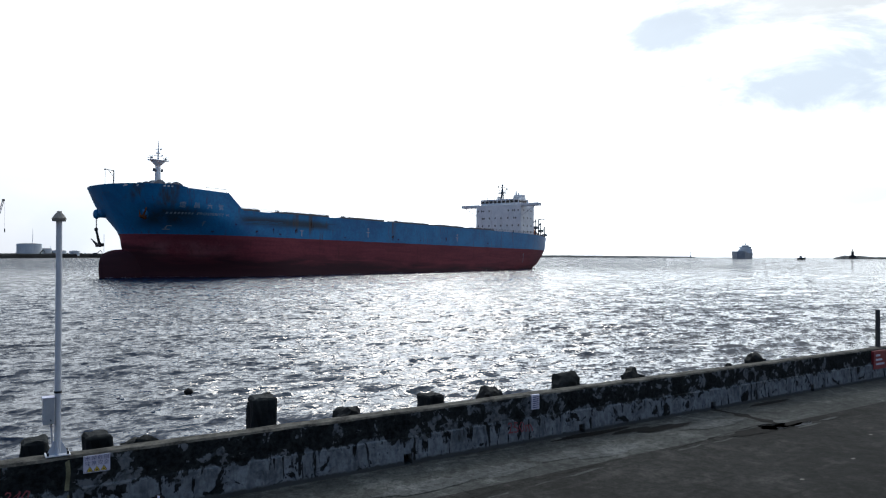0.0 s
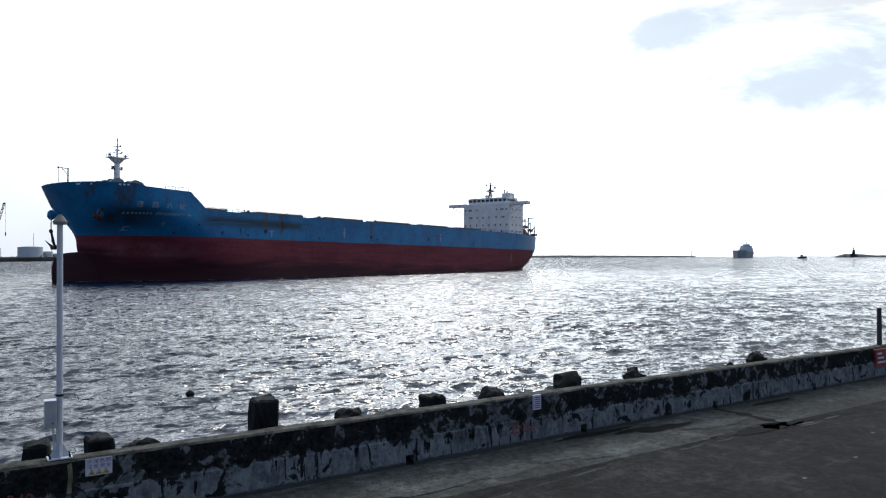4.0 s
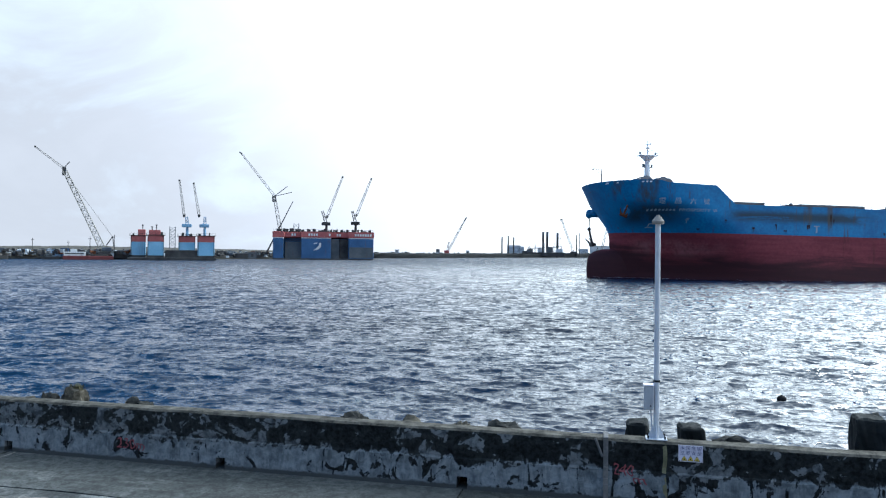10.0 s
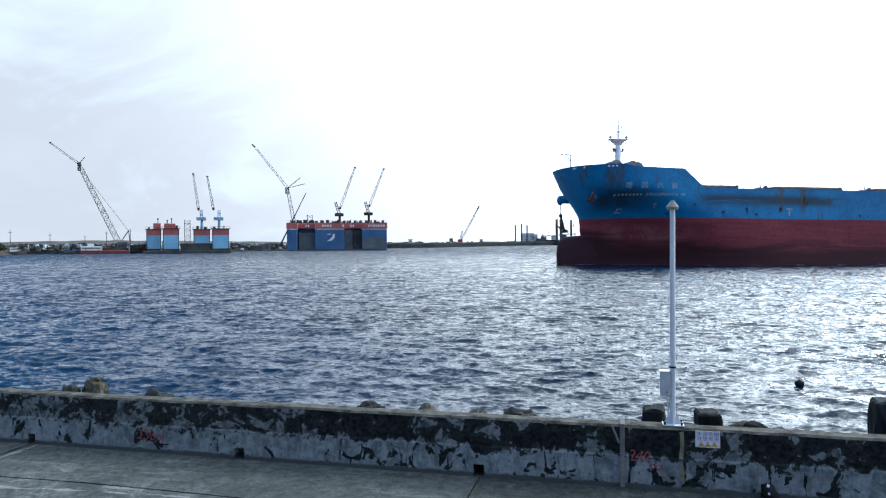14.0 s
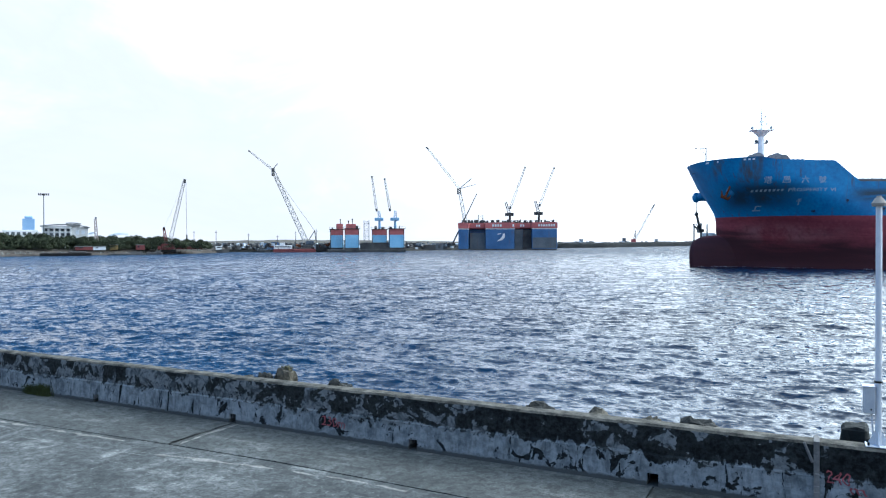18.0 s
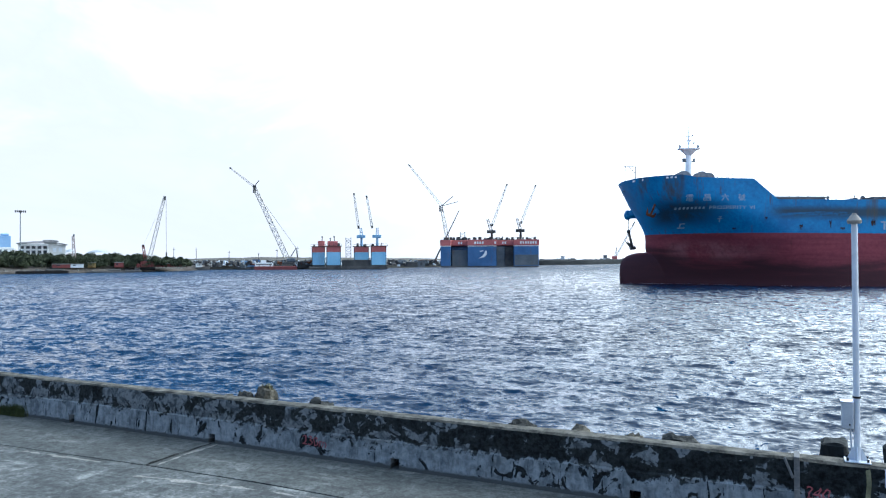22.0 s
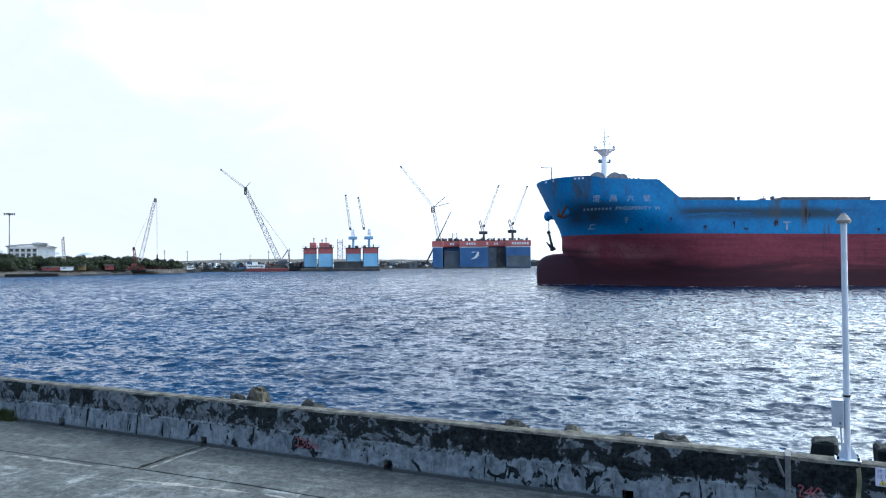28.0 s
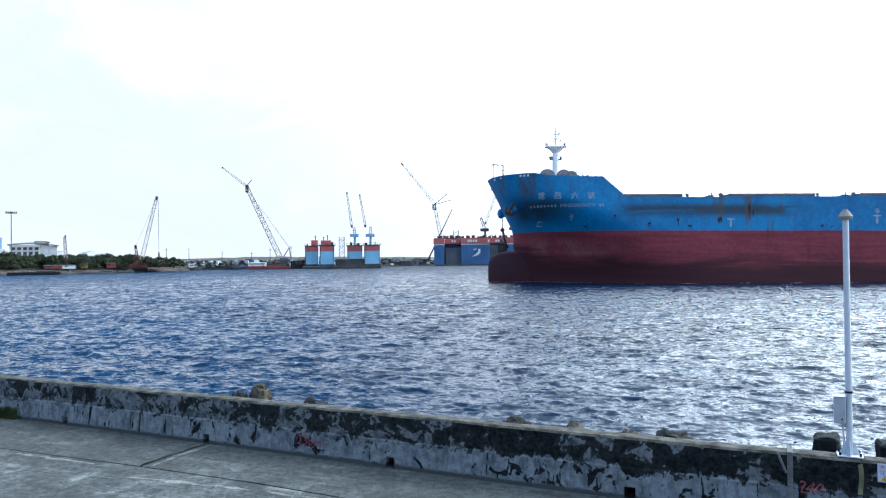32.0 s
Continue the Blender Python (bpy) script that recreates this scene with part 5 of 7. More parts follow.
def blot(name, s, q, rs, rq, mat, label, z=0.016, seed=0):
    bm = B()
    ring = []
    for i in range(36):
        a = i / 36 * 6.2832
        k = 1 + 0.45 * noise.noise(Vector((math.cos(a) * 1.6, math.sin(a) * 1.6, seed)))
        ring.append(bm.verts.new((s + rs * k * math.cos(a), q + rq * k * math.sin(a), z)))
    bm.faces.new(ring)
    ob = part(name, bm, mat, pavement, label)
    ob.matrix_basis = Matrix()
    return ob


blot("pothole", 16.9, -2.28, 0.95, 0.24, CRACK, "dark broken pothole", seed=1)
blot("pothole", 18.3, -2.3, 0.6, 0.2, CRACK, "dark broken pothole", seed=11)
blot("pothole", 19.5, -2.3, 0.7, 0.14, CRACK, "dark broken pothole", 0.014, seed=12)
blot("puddle", 17.7, -2.25, 0.5, 0.26, PUDDLE, "dark puddle", seed=2)
blot("puddle", 18.6, -2.45, 0.55, 0.1, PUDDLE, "dark puddle", seed=3)
blot("damp_patch", 15.0, -0.75, 0.95, 0.2, CRACK, "dark damp patch", seed=4)
blot("damp_patch", 14.2, -0.5, 0.7, 0.14, CRACK, "dark damp patch", 0.014, seed=14)
blot("damp_patch", 13.0, -0.22, 1.3, 0.12, CRACK, "dark strip along the wall foot", 0.014, seed=15)
blot("damp_patch", 20.5, -0.35, 1.0, 0.13, CRACK, "dark strip along the wall foot", 0.014, seed=16)
blot("pale_patch", 18.6, -2.66, 0.6, 0.05, APRON, "pale broken edge", seed=5)
blot("pale_patch", 19.9, -2.52, 0.5, 0.05, APRON, "pale broken edge", seed=6)
for s0, q0, k in ((9.0, -1.4, 21), (11.0, -1.2, 22), (12.2, -1.55, 23), (7.4, -1.5, 24), (16.6, -1.2, 25)):
    blot("pale_patch", s0, q0, 1.1, 0.3, APRON, "paler irregular patch", 0.0085 + 0.001 * (k - 20), k)
blot("damp_patch", 2.9, -0.35, 0.3, 0.28, CRACK, "dark wet patch below a drain", 0.014, seed=17)
for k, (s, q) in enumerate(((19.0, -4.06), (16.4, -4.97), (14.0, -5.2), (-9.0, -4.2), (-16.5, -4.0))):
    blot("litter", s, q, 0.06, 0.035, PALE, "pale scrap of litter", seed=8 + k)


# ---- the far shore ----
SHORE_MUD = surface("stony_mud", (0.024, 0.021, 0.019), (0.085, 0.076, 0.068), 0.95, 0.12, 14, 0.6, 0.3)
LAND = surface("shore_land", (0.016, 0.017, 0.016), (0.05, 0.048, 0.043), 0.95, 0.05, 12, 0.5, 0.4)
HILL = surface("scrub_hill", (0.04, 0.038, 0.033), (0.085, 0.08, 0.07), 0.95, 0.04, 14, 0.6, 0.6)
PIER = surface("pier_stone", (0.005, 0.007, 0.009), (0.017, 0.021, 0.025), 0.9, 0.1, 10, 0.5, 0.2)
DOCK_BLUE = surface("dock_blue", (0.018, 0.075, 0.19), (0.042, 0.13, 0.29), 0.6, 0.12, 10, 0.3, 0.05, rust=0.6)
DOCK_PALE = surface("dock_pale_blue", (0.15, 0.36, 0.55), (0.25, 0.48, 0.66), 0.6, 0.12, 10, 0.3, 0.05, rust=0.3)
DOCK_RED = surface("dock_red", (0.29, 0.07, 0.075), (0.42, 0.12, 0.115), 0.7, 0.15, 10, 0.3, 0.05, rust=0.3)
DOCK_GREY = surface("dock_grey", (0.06, 0.075, 0.09), (0.12, 0.14, 0.16), 0.8, 0.15, 10, 0.3, 0.05, rust=0.4)
DOCK_DARK = surface("dock_fouling", (0.03, 0.032, 0.035), (0.08, 0.08, 0.08), 0.85, 0.2, 10, 0.3, 0.05)
LATTICE = surface("pale_lattice_paint", (0.19, 0.185, 0.17), (0.33, 0.32, 0.29), 0.6, 0.3, 6, 0.1, 0.02)
LATTICE_BLUE = surface("blue_lattice_paint", (0.12, 0.26, 0.42), (0.2, 0.36, 0.52), 0.6, 0.3, 6, 0.1, 0.02)
BARGE_RED = surface("barge_red", (0.1, 0.022, 0.024), (0.16, 0.036, 0.036), 0.8, 0.3, 8, 0.3, 0.03)
YELLOW = surface("machine_yellow", (0.2, 0.13, 0.05), (0.28, 0.18, 0.06), 0.6, 0.4, 8, 0.2, 0.02)
HOUSE_WHITE = surface("white_render", (0.55, 0.57, 0.58), (0.7, 0.72, 0.73), 0.8, 0.15, 10, 0.2, 0.03)
PALE_TOWER = surface("faded_tower_paint", (0.12, 0.09, 0.085), (0.24, 0.2, 0.19), 0.8, 0.3, 8, 0.2, 0.02)
# white render greyed, with the hall's shade put into the colour
HALL_SHADE = surface("shaded_white_render", (0.4, 0.41, 0.41), (0.52, 0.53, 0.53), 0.8, 0.15, 10, 0.2, 0.03)
ROOF_GREY = surface("grey_roof", (0.12, 0.13, 0.14), (0.2, 0.21, 0.22), 0.7, 0.2, 10, 0.2, 0.03)
BUILDING_BLUE = surface("pale_blue_cladding", (0.16, 0.29, 0.48), (0.24, 0.38, 0.57), 0.7, 0.15, 10, 0.2, 0.03)
LEAF = surface("leaf_green", (0.014, 0.02, 0.013), (0.055, 0.066, 0.04), 0.95, 0.4, 8, 0.4, 0.1)
BARK = surface("bark", (0.06, 0.05, 0.04), (0.12, 0.1, 0.08), 0.95, 0.8, 8, 0.6, 0.05)
# distance haze is mixed into these three colours, so they run pale
FAR_SHIP_GREY = surface("hazed_ship_paint", (0.2, 0.24, 0.29), (0.32, 0.36, 0.41), 0.8, 0.08, 10, 0.2, 0.05)
HAZE_STONE = surface("hazed_pale_stone", (0.08, 0.085, 0.085), (0.14, 0.145, 0.14), 0.9, 0.05, 10, 0.4, 0.3)
HAZE_GREY = surface("hazed_grey_paint", (0.42, 0.47, 0.53), (0.55, 0.6, 0.65), 0.8, 0.08, 10, 0.2, 0.05)


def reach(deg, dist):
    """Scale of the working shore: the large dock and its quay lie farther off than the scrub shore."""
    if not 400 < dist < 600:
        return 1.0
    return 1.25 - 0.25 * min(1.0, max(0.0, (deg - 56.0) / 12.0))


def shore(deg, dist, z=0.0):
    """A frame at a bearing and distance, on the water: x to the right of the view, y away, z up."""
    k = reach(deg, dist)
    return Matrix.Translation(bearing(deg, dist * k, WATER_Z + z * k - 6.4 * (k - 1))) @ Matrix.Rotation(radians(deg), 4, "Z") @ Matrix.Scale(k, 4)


def lattice(bm, a, b, w0, w1, bays, r=0.09):
    """A four-legged lattice boom from a to b."""
    a, b = Vector(a), Vector(b)
    turn = (b - a).to_track_quat("Z", "Y").to_matrix()
    rings = []
    for i in range(bays + 1):
        f = i / bays
        w = (w0 + (w1 - w0) * f) / 2
        rings.append([a.lerp(b, f) + turn @ Vector(p) * w for p in ((1, 1, 0), (-1, 1, 0), (-1, -1, 0), (1, -1, 0))])
    for i, (p, q) in enumerate(zip(rings, rings[1:])):
        for k in range(4):
            bar(bm, p[k], q[k], r * 1.5, sides=4)
            bar(bm, p[k], q[(k + 1) % 4] if i % 2 else p[(k + 1) % 4], r, sides=3)
            if i % 2 == 0:
                bar(bm, p[(k + 1) % 4], q[k], r, sides=3)
    return bm


def land_strip(name, near, far, top, mat, label, rough=1.0, seed=0, bank=None):
    """A low strip of land between two lines of (bearing, distance), with an uneven crest."""
    n = 90
    verts, faces = [], []
    for i in range(n + 1):
        f = i / n
        an, dn = (step(f, [(k / (len(near) - 1), p[j]) for k, p in enumerate(near)]) for j in (0, 1))
        af, df = (step(f, [(k / (len(far) - 1), p[j]) for k, p in enumerate(far)]) for j in (0, 1))
        h = step(f, top)
        wob = [1 + 0.004 * noise.noise(Vector((i * 0.35, k, seed))) for k in range(4)]
        up = rough * noise.noise(Vector((i * 0.3, 1, seed)))
        profile = ((0.0, -1.0), (0.0, 0.9 + 0.2 * up), (0.25, h * 0.6 + 0.4 * up), (0.6, h + up), (1.0, h * 0.8))
        if bank == "beach":
            profile = ((0.0, -1.0), (0.0, 0.5 + 0.2 * up), (0.07, 3.2 + 0.4 * up), (0.3, h + up), (1.0, h * 0.8))
        elif bank:
            profile = ((0.0, -1.0), (0.0005, bank * h + 0.3 * up), (0.004, h * 0.9 + 0.6 * up), (0.12, h + up), (1.0, h * 0.8))
        for k, (g, z) in enumerate(profile):
            deg = an + (af - an) * g
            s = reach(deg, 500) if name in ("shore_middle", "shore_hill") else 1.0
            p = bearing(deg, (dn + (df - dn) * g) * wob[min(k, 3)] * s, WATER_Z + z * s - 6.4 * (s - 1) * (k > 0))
            verts.append(tuple(p))
        if i:
            for k in range(4):
                c = i * 5 + k
                faces.append((c - 5, c, c + 1, c - 4))
    ob = from_lists(name, verts, faces, mat, smooth=True)
    return tagged(ob, label, "land", kind="structure")


land_strip("shore_near", [(112, 330), (98, 385), (90, 405), (84, 415), (79, 450), (77, 480)], [(112, 700), (90, 640), (77, 600)], [(0, 6.0), (0.6, 5.0), (0.8, 3.6), (1, 2.0)], SHORE_MUD, "stony muddy shore under scrub", 0.5, 1, "beach")
land_strip("shore_middle", [(80, 495), (74, 500), (66, 472), (60, 470), (54, 474)], [(80, 600), (66, 590), (50, 640)], [(0, 4.0), (0.3, 5.0), (0.75, 4.6), (1, 4.2)], LAND, "dark low working shore", 0.7, 2)
land_strip("shore_hill", [(82, 600), (66, 590), (50, 640)], [(82, 800), (66, 780), (50, 900)], [(0, 7.0), (0.3, 9.2), (0.55, 8.2), (0.75, 6.8), (1, 5.8)], HILL, "low scrubby rise behind the working shore", 0.6, 7)
land_strip("shore_pier", [(51.6, 690), (50.3, 705), (47, 760), (43, 900), (38, 1080), (33, 1300), (27.5, 1500), (25.0, 1600)], [(52, 900), (40, 1500), (25, 1900)], [(0, 5.2), (0.3, 5.4), (0.55, 6.2), (0.8, 8.2), (1, 9.0)], PIER, "long grey harbour pier and spoil bank", 0.9, 3, 0.75)
land_strip("breakwater", [(-4.0, 2900), (-12, 2950), (-19.5, 3100)], [(-4.0, 2930), (-19.5, 3130)], [(0, 8.0), (0.35, 9.5), (0.7, 7.5), (1, 5.0)], HAZE_STONE, "thin distant breakwater on the horizon", 0.6, 4)
land_strip("breakwater", [(-28.8, 2200), (-31, 2190), (-36, 2250)], [(-28.8, 2240), (-36, 2300)], [(0, 3.0), (0.1, 9.5), (0.25, 9.0), (0.4, 5.5), (1, 6.0)], HAZE_STONE, "thin distant breakwater on the horizon", 0.8, 5)


def build_crawler_crane():
    crane = thing("crawler_crane", shore(70.84, 478), "tall pale lattice crane with a raised luffing jib", "crane")
    part("carbody", box(B(), -2.5, 5, -2, 2, 3.0, 5.0, 0.3), DARK_STEEL, crane)
    part("cab", box(B(), 0, 5.5, -2, 2, 5.0, 7.4, 0.3), DECK_GEAR, crane)
    for y in (-4.2, 3.0):
        part("track", box(B(), -4, 6, y, y + 1.0, 1.6, 3.2, 0.4), BLACK, crane)
    part("boom", lattice(B(), (0, 0, 7.8), (-20.5, 0, 53.2), 3.2, 2.2, 20, 0.17), LATTICE, crane)
    part("boom_head", box(B(), -21.6, -19.6, -0.9, 0.9, 50.0, 55.0, 0.2), DARK_STEEL, crane)
    part("jib", lattice(B(), (-21, 0, 54.3), (-35.6, 0, 65.8), 1.2, 0.6, 9, 0.065), LATTICE, crane)
    part("jib_head", box(B(), -36.3, -35.2, -0.4, 0.4, 65.4, 66.4, 0.2), DARK_STEEL, crane)
    part("jib_strut", bar(B(), (-20.8, 0, 54.3), (-17.7, 0, 58.2), 0.25, sides=5), DARK_STEEL, crane)
    bm = B()
    bar(bm, (-18.5, 0, 49.0), (6.0, 0, 14.0), 0.11, sides=4)
    part("pendant", bm, DARK_STEEL, crane)
    bm = B()
    bar(bm, (6.0, 0, 14.2), (2.5, 0, 8.5), 0.3, sides=5)
    bar(bm, (6.0, 0, 14.2), (6.6, 0, 8.0), 0.3, sides=5)
    part("gantry", bm, DARK_STEEL, crane)


build_crawler_crane()


def jib_crane(root, x, z, mat, foot, head, tip, post, name="dock_crane"):
    """A slewing jib crane on a dock wall, as a part with its own pieces."""
    bm = B()
    bar(bm, (x, 0, z), (x, 0, z + (foot - z) * 0.45), 0.9, 0.7, 10)
    base = part(name, bm, mat, root, "slewing jib crane")
    part("machinery_house", box(B(), x - 3.0, x + 2.4, -1.6, 1.6, z + (foot - z) * 0.42, z + (foot - z) * 0.42 + 1.9, 0.15), mat, base)
    part("tower", lattice(B(), (x, 0, z + (foot - z) * 0.5), (post[0], 0, post[1]), 1.7, 1.1, 4, 0.13), mat, base)
    part("jib", lattice(B(), (head, 0, foot), (tip[0], 0, tip[1]), 1.3, 0.7, 11, 0.085), LATTICE, base, "pale lattice jib")
    part("jib_head", box(B(), tip[0] - 0.6, tip[0] + 0.6, -0.4, 0.4, tip[1] - 0.6, tip[1] + 0.4, 0.15), DARK_STEEL, base)
    part("jib_foot", box(B(), head - 0.6, head + 0.6, -0.7, 0.7, foot - 0.8, foot + 0.9, 0.15), DARK_STEEL, base)


def dock_tower(root, x0, x1, y0, y1, z0, top, body, red=3.6):
    bm = box(B(), x0, x1, y0, y1, z0, top - red, 0.12)
    t = part("wing_wall", bm, body, root)
    part("red_band", box(B(), x0 - 0.03, x1 + 0.03, y0 - 0.03, y1 + 0.03, top - red, top, 0.05), DOCK_RED, t)
    part("gallery", box(B(), x0 - 0.7, x1 + 0.7, y0 - 0.7, y1 + 0.7, top, top + 0.35), DOCK_DARK, t)
    part("fouled_foot", box(B(), x0 - 0.05, x1 + 0.05, y0 - 0.05, y1 + 0.05, -1.0, z0 + 1.2), DOCK_DARK, t)
    bm = B()
    n = max(3, int((x1 - x0) / 1.8))
    for i in range(n + 1):
        x = x0 - 0.6 + (x1 - x0 + 1.2) * i / n
        bar(bm, (x, y0 - 0.6, top + 0.3), (x, y0 - 0.6, top + 1.4), 0.07, sides=4)
    bar(bm, (x0 - 0.6, y0 - 0.6, top + 1.4), (x1 + 0.6, y0 - 0.6, top + 1.4), 0.07, sides=4)
    part("rail", bm, DOCK_DARK, t)
    for k in range(3):
        z = z0 + (top - red - z0) * (k + 1) / 4
        part("rubbing_strake", box(B(), x0 - 0.08, x1 + 0.08, y0 - 0.12, y0, z, z + 0.14), body, t)
    for x in (x0 + 0.3, x1 - 0.3):
        part("corner_pipe", bar(B(), (x, y0 - 0.2, z0 + 0.5), (x, y0 - 0.2, top + 0.4), 0.16, sides=6), DOCK_DARK, t)
    rng = random.Random(int(x0 * 7) + 90)
    for k in range(max(4, int((x1 - x0) / 1.7))):
        x, y = rng.uniform(x0, x1 - 1.2), rng.uniform(y0 + 0.4, y1 - 1.2)
        part("deck_fitting", box(B(), x, x + rng.uniform(0.5, 1.5), y, y + 1.0, top + 0.35, top + rng.uniform(0.9, 2.3), 0.08), DOCK_DARK, t)
    return t


def build_small_dock():
    dock = thing("floating_dock", shore(66.1, 446), "pale blue floating dock with red-topped wing walls and cranes", "floating dock")
    part("pontoon", box(B(), -23.5, 24.8, -4, 22, -1.5, 1.8, 0.2), DOCK_DARK, dock)
    part("dark_barge_hull", box(B(), -3.5, 16.0, -2, 2, 1.0, 6.2, 0.3), DOCK_DARK, dock)
    for x0, x1, y0, body in ((-22.6, -14.4, 14, DOCK_PALE), (-12.9, -4.1, -3, DOCK_PALE), (4.0, 13.6, 14, DOCK_PALE), (14.4, 23.9, -3, DOCK_PALE)):
        dock_tower(dock, x0, x1, y0, y0 + 6, 1.8, 14.6, body)
    part("control_cabin", box(B(), -18.8, -14.6, 15, 19, 14.9, 18.4, 0.15), DOCK_RED, dock)
    part("control_cabin", box(B(), -12.3, -6.0, -2, 2, 14.9, 17.8, 0.15), DOCK_RED, dock)
    for x, y, h in ((-16.2, 17, 21.0), (-8.2, 0, 20.6), (-10.6, 0, 19.5)):
        bm = bar(B(), (x, y, 17.8), (x, y, h), 0.28, sides=6)
        ball(bm, (x, y, h), 0.5, u=8, v=6)
        part("vent_post", bm, DARK_STEEL, dock)
    part("scaffold_tower", lattice(B(), (0.5, 10, 1.8), (0.5, 10, 20.2), 3.2, 3.2, 9, 0.12), DOCK_GREY, dock, "grey scaffold tower")
    jib_crane(dock, 8.6, 14.9, LATTICE_BLUE, 26.4, 6.8, (4.0, 47.3), (8.2, 26.0))
    jib_crane(dock, 18.4, 14.9, LATTICE_BLUE, 26.6, 15.2, (11.9, 45.9), (18.4, 26.2))


build_small_dock()


def build_large_dock():
    dock = thing("floating_dock", shore(54.73, 446), "large blue floating dock with a red top band and grey recesses", "floating dock")
    part("pontoon", box(B(), -30.0, 30.6, -5, 30, -1.5, 2.0, 0.2), DOCK_DARK, dock)
    t = dock_tower(dock, -30.0, 30.2, 6, 12, 1.8, 18.4, DOCK_BLUE, 4.0)
    for x0, x1, y0, body in ((-30.4, -24.2, -3.0, DOCK_BLUE), (-13.4, 4.4, -3.6, DOCK_BLUE), (15.2, 30.6, -3.0, DOCK_BLUE)):
        part("wing_wall", box(B(), x0, x1, y0, 6, 1.9, 14.2, 0.15), body, dock)
        part("white_line", box(B(), x0 - 0.05, x1 + 0.05, y0 - 0.05, 6, 14.2, 14.75), HOUSE_WHITE, dock)
        part("red_band", box(B(), x0 - 0.3, x1 + 0.3, y0 - 0.3, 6, 14.75, 18.3, 0.1), DOCK_RED, dock)
    part("red_band", box(B(), -24.0, -13.6, 2.0, 6.0, 14.9, 18.1, 0.1), DOCK_RED, dock)
    part("red_band", box(B(), 4.6, 15.0, 2.0, 6.0, 14.9, 18.1, 0.1), DOCK_RED, dock)
    part("grey_gate", box(B(), -23.4, -13.6, 1.5, 5.5, 1.9, 12.0, 0.1), DOCK_GREY, dock)
    part("grey_gate", box(B(), 4.6, 9.6, 2.2, 5.5, 1.9, 14.0, 0.1), DOCK_GREY, dock)
    part("dark_recess", box(B(), 9.8, 15.0, 2.8, 5.5, 1.9, 14.0, 0.1), DOCK_DARK, dock)
    part("fouled_panel", box(B(), 15.6, 30.2, -3.12, -2.9, 2.4, 9.0, 0.02), DOCK_GREY, dock)
    # a swoosh-shaped mark and lines of writing as bars
    bm = B()
    for outline in (((-0.9, 12.2), (-2.3, 11.9), (-2.9, 9.9), (-4.4, 8.2), (-7.0, 6.2), (-3.0, 7.1), (-1.0, 9.2)), ((-6.6, 11.2), (-3.9, 11.6), (-3.7, 12.2), (-6.0, 12.0))):
        bm.faces.new([bm.verts.new((-4.0 + 0.82 * (x + 4.0), -3.72, 9.2 + 0.82 * (z - 9.2))) for x, z in outline])
    bmesh.ops.triangulate(bm, faces=bm.faces)
    part("white_mark", bm, HOUSE_WHITE, dock, "white curved mark")
    for x0, n, y in ((-19.6, 2, 1.9), (-9.2, 4, -4.0), (3.2, 1, -4.0), (8.0, 2, 1.9), (19.0, 7, -3.4)):
        for i in range(n):
            part("bar", box(B(), x0 + i * 1.55, x0 + i * 1.55 + 1.0, y - 0.06, y, 15.8, 17.2), HOUSE_WHITE, dock, "white character as a bar")
    for k, x in enumerate(np.linspace(-28, 28, 17)):
        rng = random.Random(k)
        part("deck_fitting", box(B(), x, x + rng.uniform(0.8, 2.4), 7, 9, 18.7, 18.9 + rng.uniform(0.5, 1.7), 0.1), DOCK_DARK, dock)
    part("frame", lattice(B(), (-17.0, 9, 18.7), (-17.0, 9, 23.6), 3.0, 3.0, 2, 0.12), DOCK_GREY, dock)
    jib_crane(dock, 1.6, 18.7, DOCK_DARK, 27.6, 1.9, (11.2, 52.8), (-1.0, 31.3))
    jib_crane(dock, 19.6, 18.7, DOCK_DARK, 29.0, 20.0, (29.0, 52.1), (17.4, 31.7))
    part("leaning_spar", bar(B(), (-34.6, -1, 4.5), (-18.8, -1, 36.8), 0.5, 0.22, 8), DARK_STEEL, dock, "dark leaning spar")
    back = thing("lattice_crane", shore(54.73, 490), "pale lattice crane behind the floating dock", "crane")
    part("chassis", box(B(), -31, -22, -2, 2, 5.5, 9.0, 0.3), DARK_STEEL, back)
    part("mast", lattice(B(), (-26.6, 0, 8.5), (-33.0, 0, 43.0), 2.6, 1.6, 13, 0.12), LATTICE, back)
    part("mast_head", lattice(B(), (-33.0, 0, 39.5), (-33.2, 0, 43.5), 2.2, 1.8, 2, 0.2), DARK_STEEL, back)
    part("jib", lattice(B(), (-33.0, 0, 43.5), (-55.0, 0, 71.5), 1.5, 0.8, 14, 0.085), LATTICE, back)
    part("jib_head", bar(B(), (-54.4, 0, 70.8), (-56.0, 0, 72.2), 0.6, 0.4, 6), DARK_STEEL, back)
    bm = bar(B(), (-33.0, 0, 43.0), (-24.5, 0, 50.0), 0.25, sides=5)
    bar(bm, (-33.0, 0, 43.0), (-21.5, 0, 46.0), 0.22, sides=5)
    part("jib_strut", bm, DARK_STEEL, back)


build_large_dock()


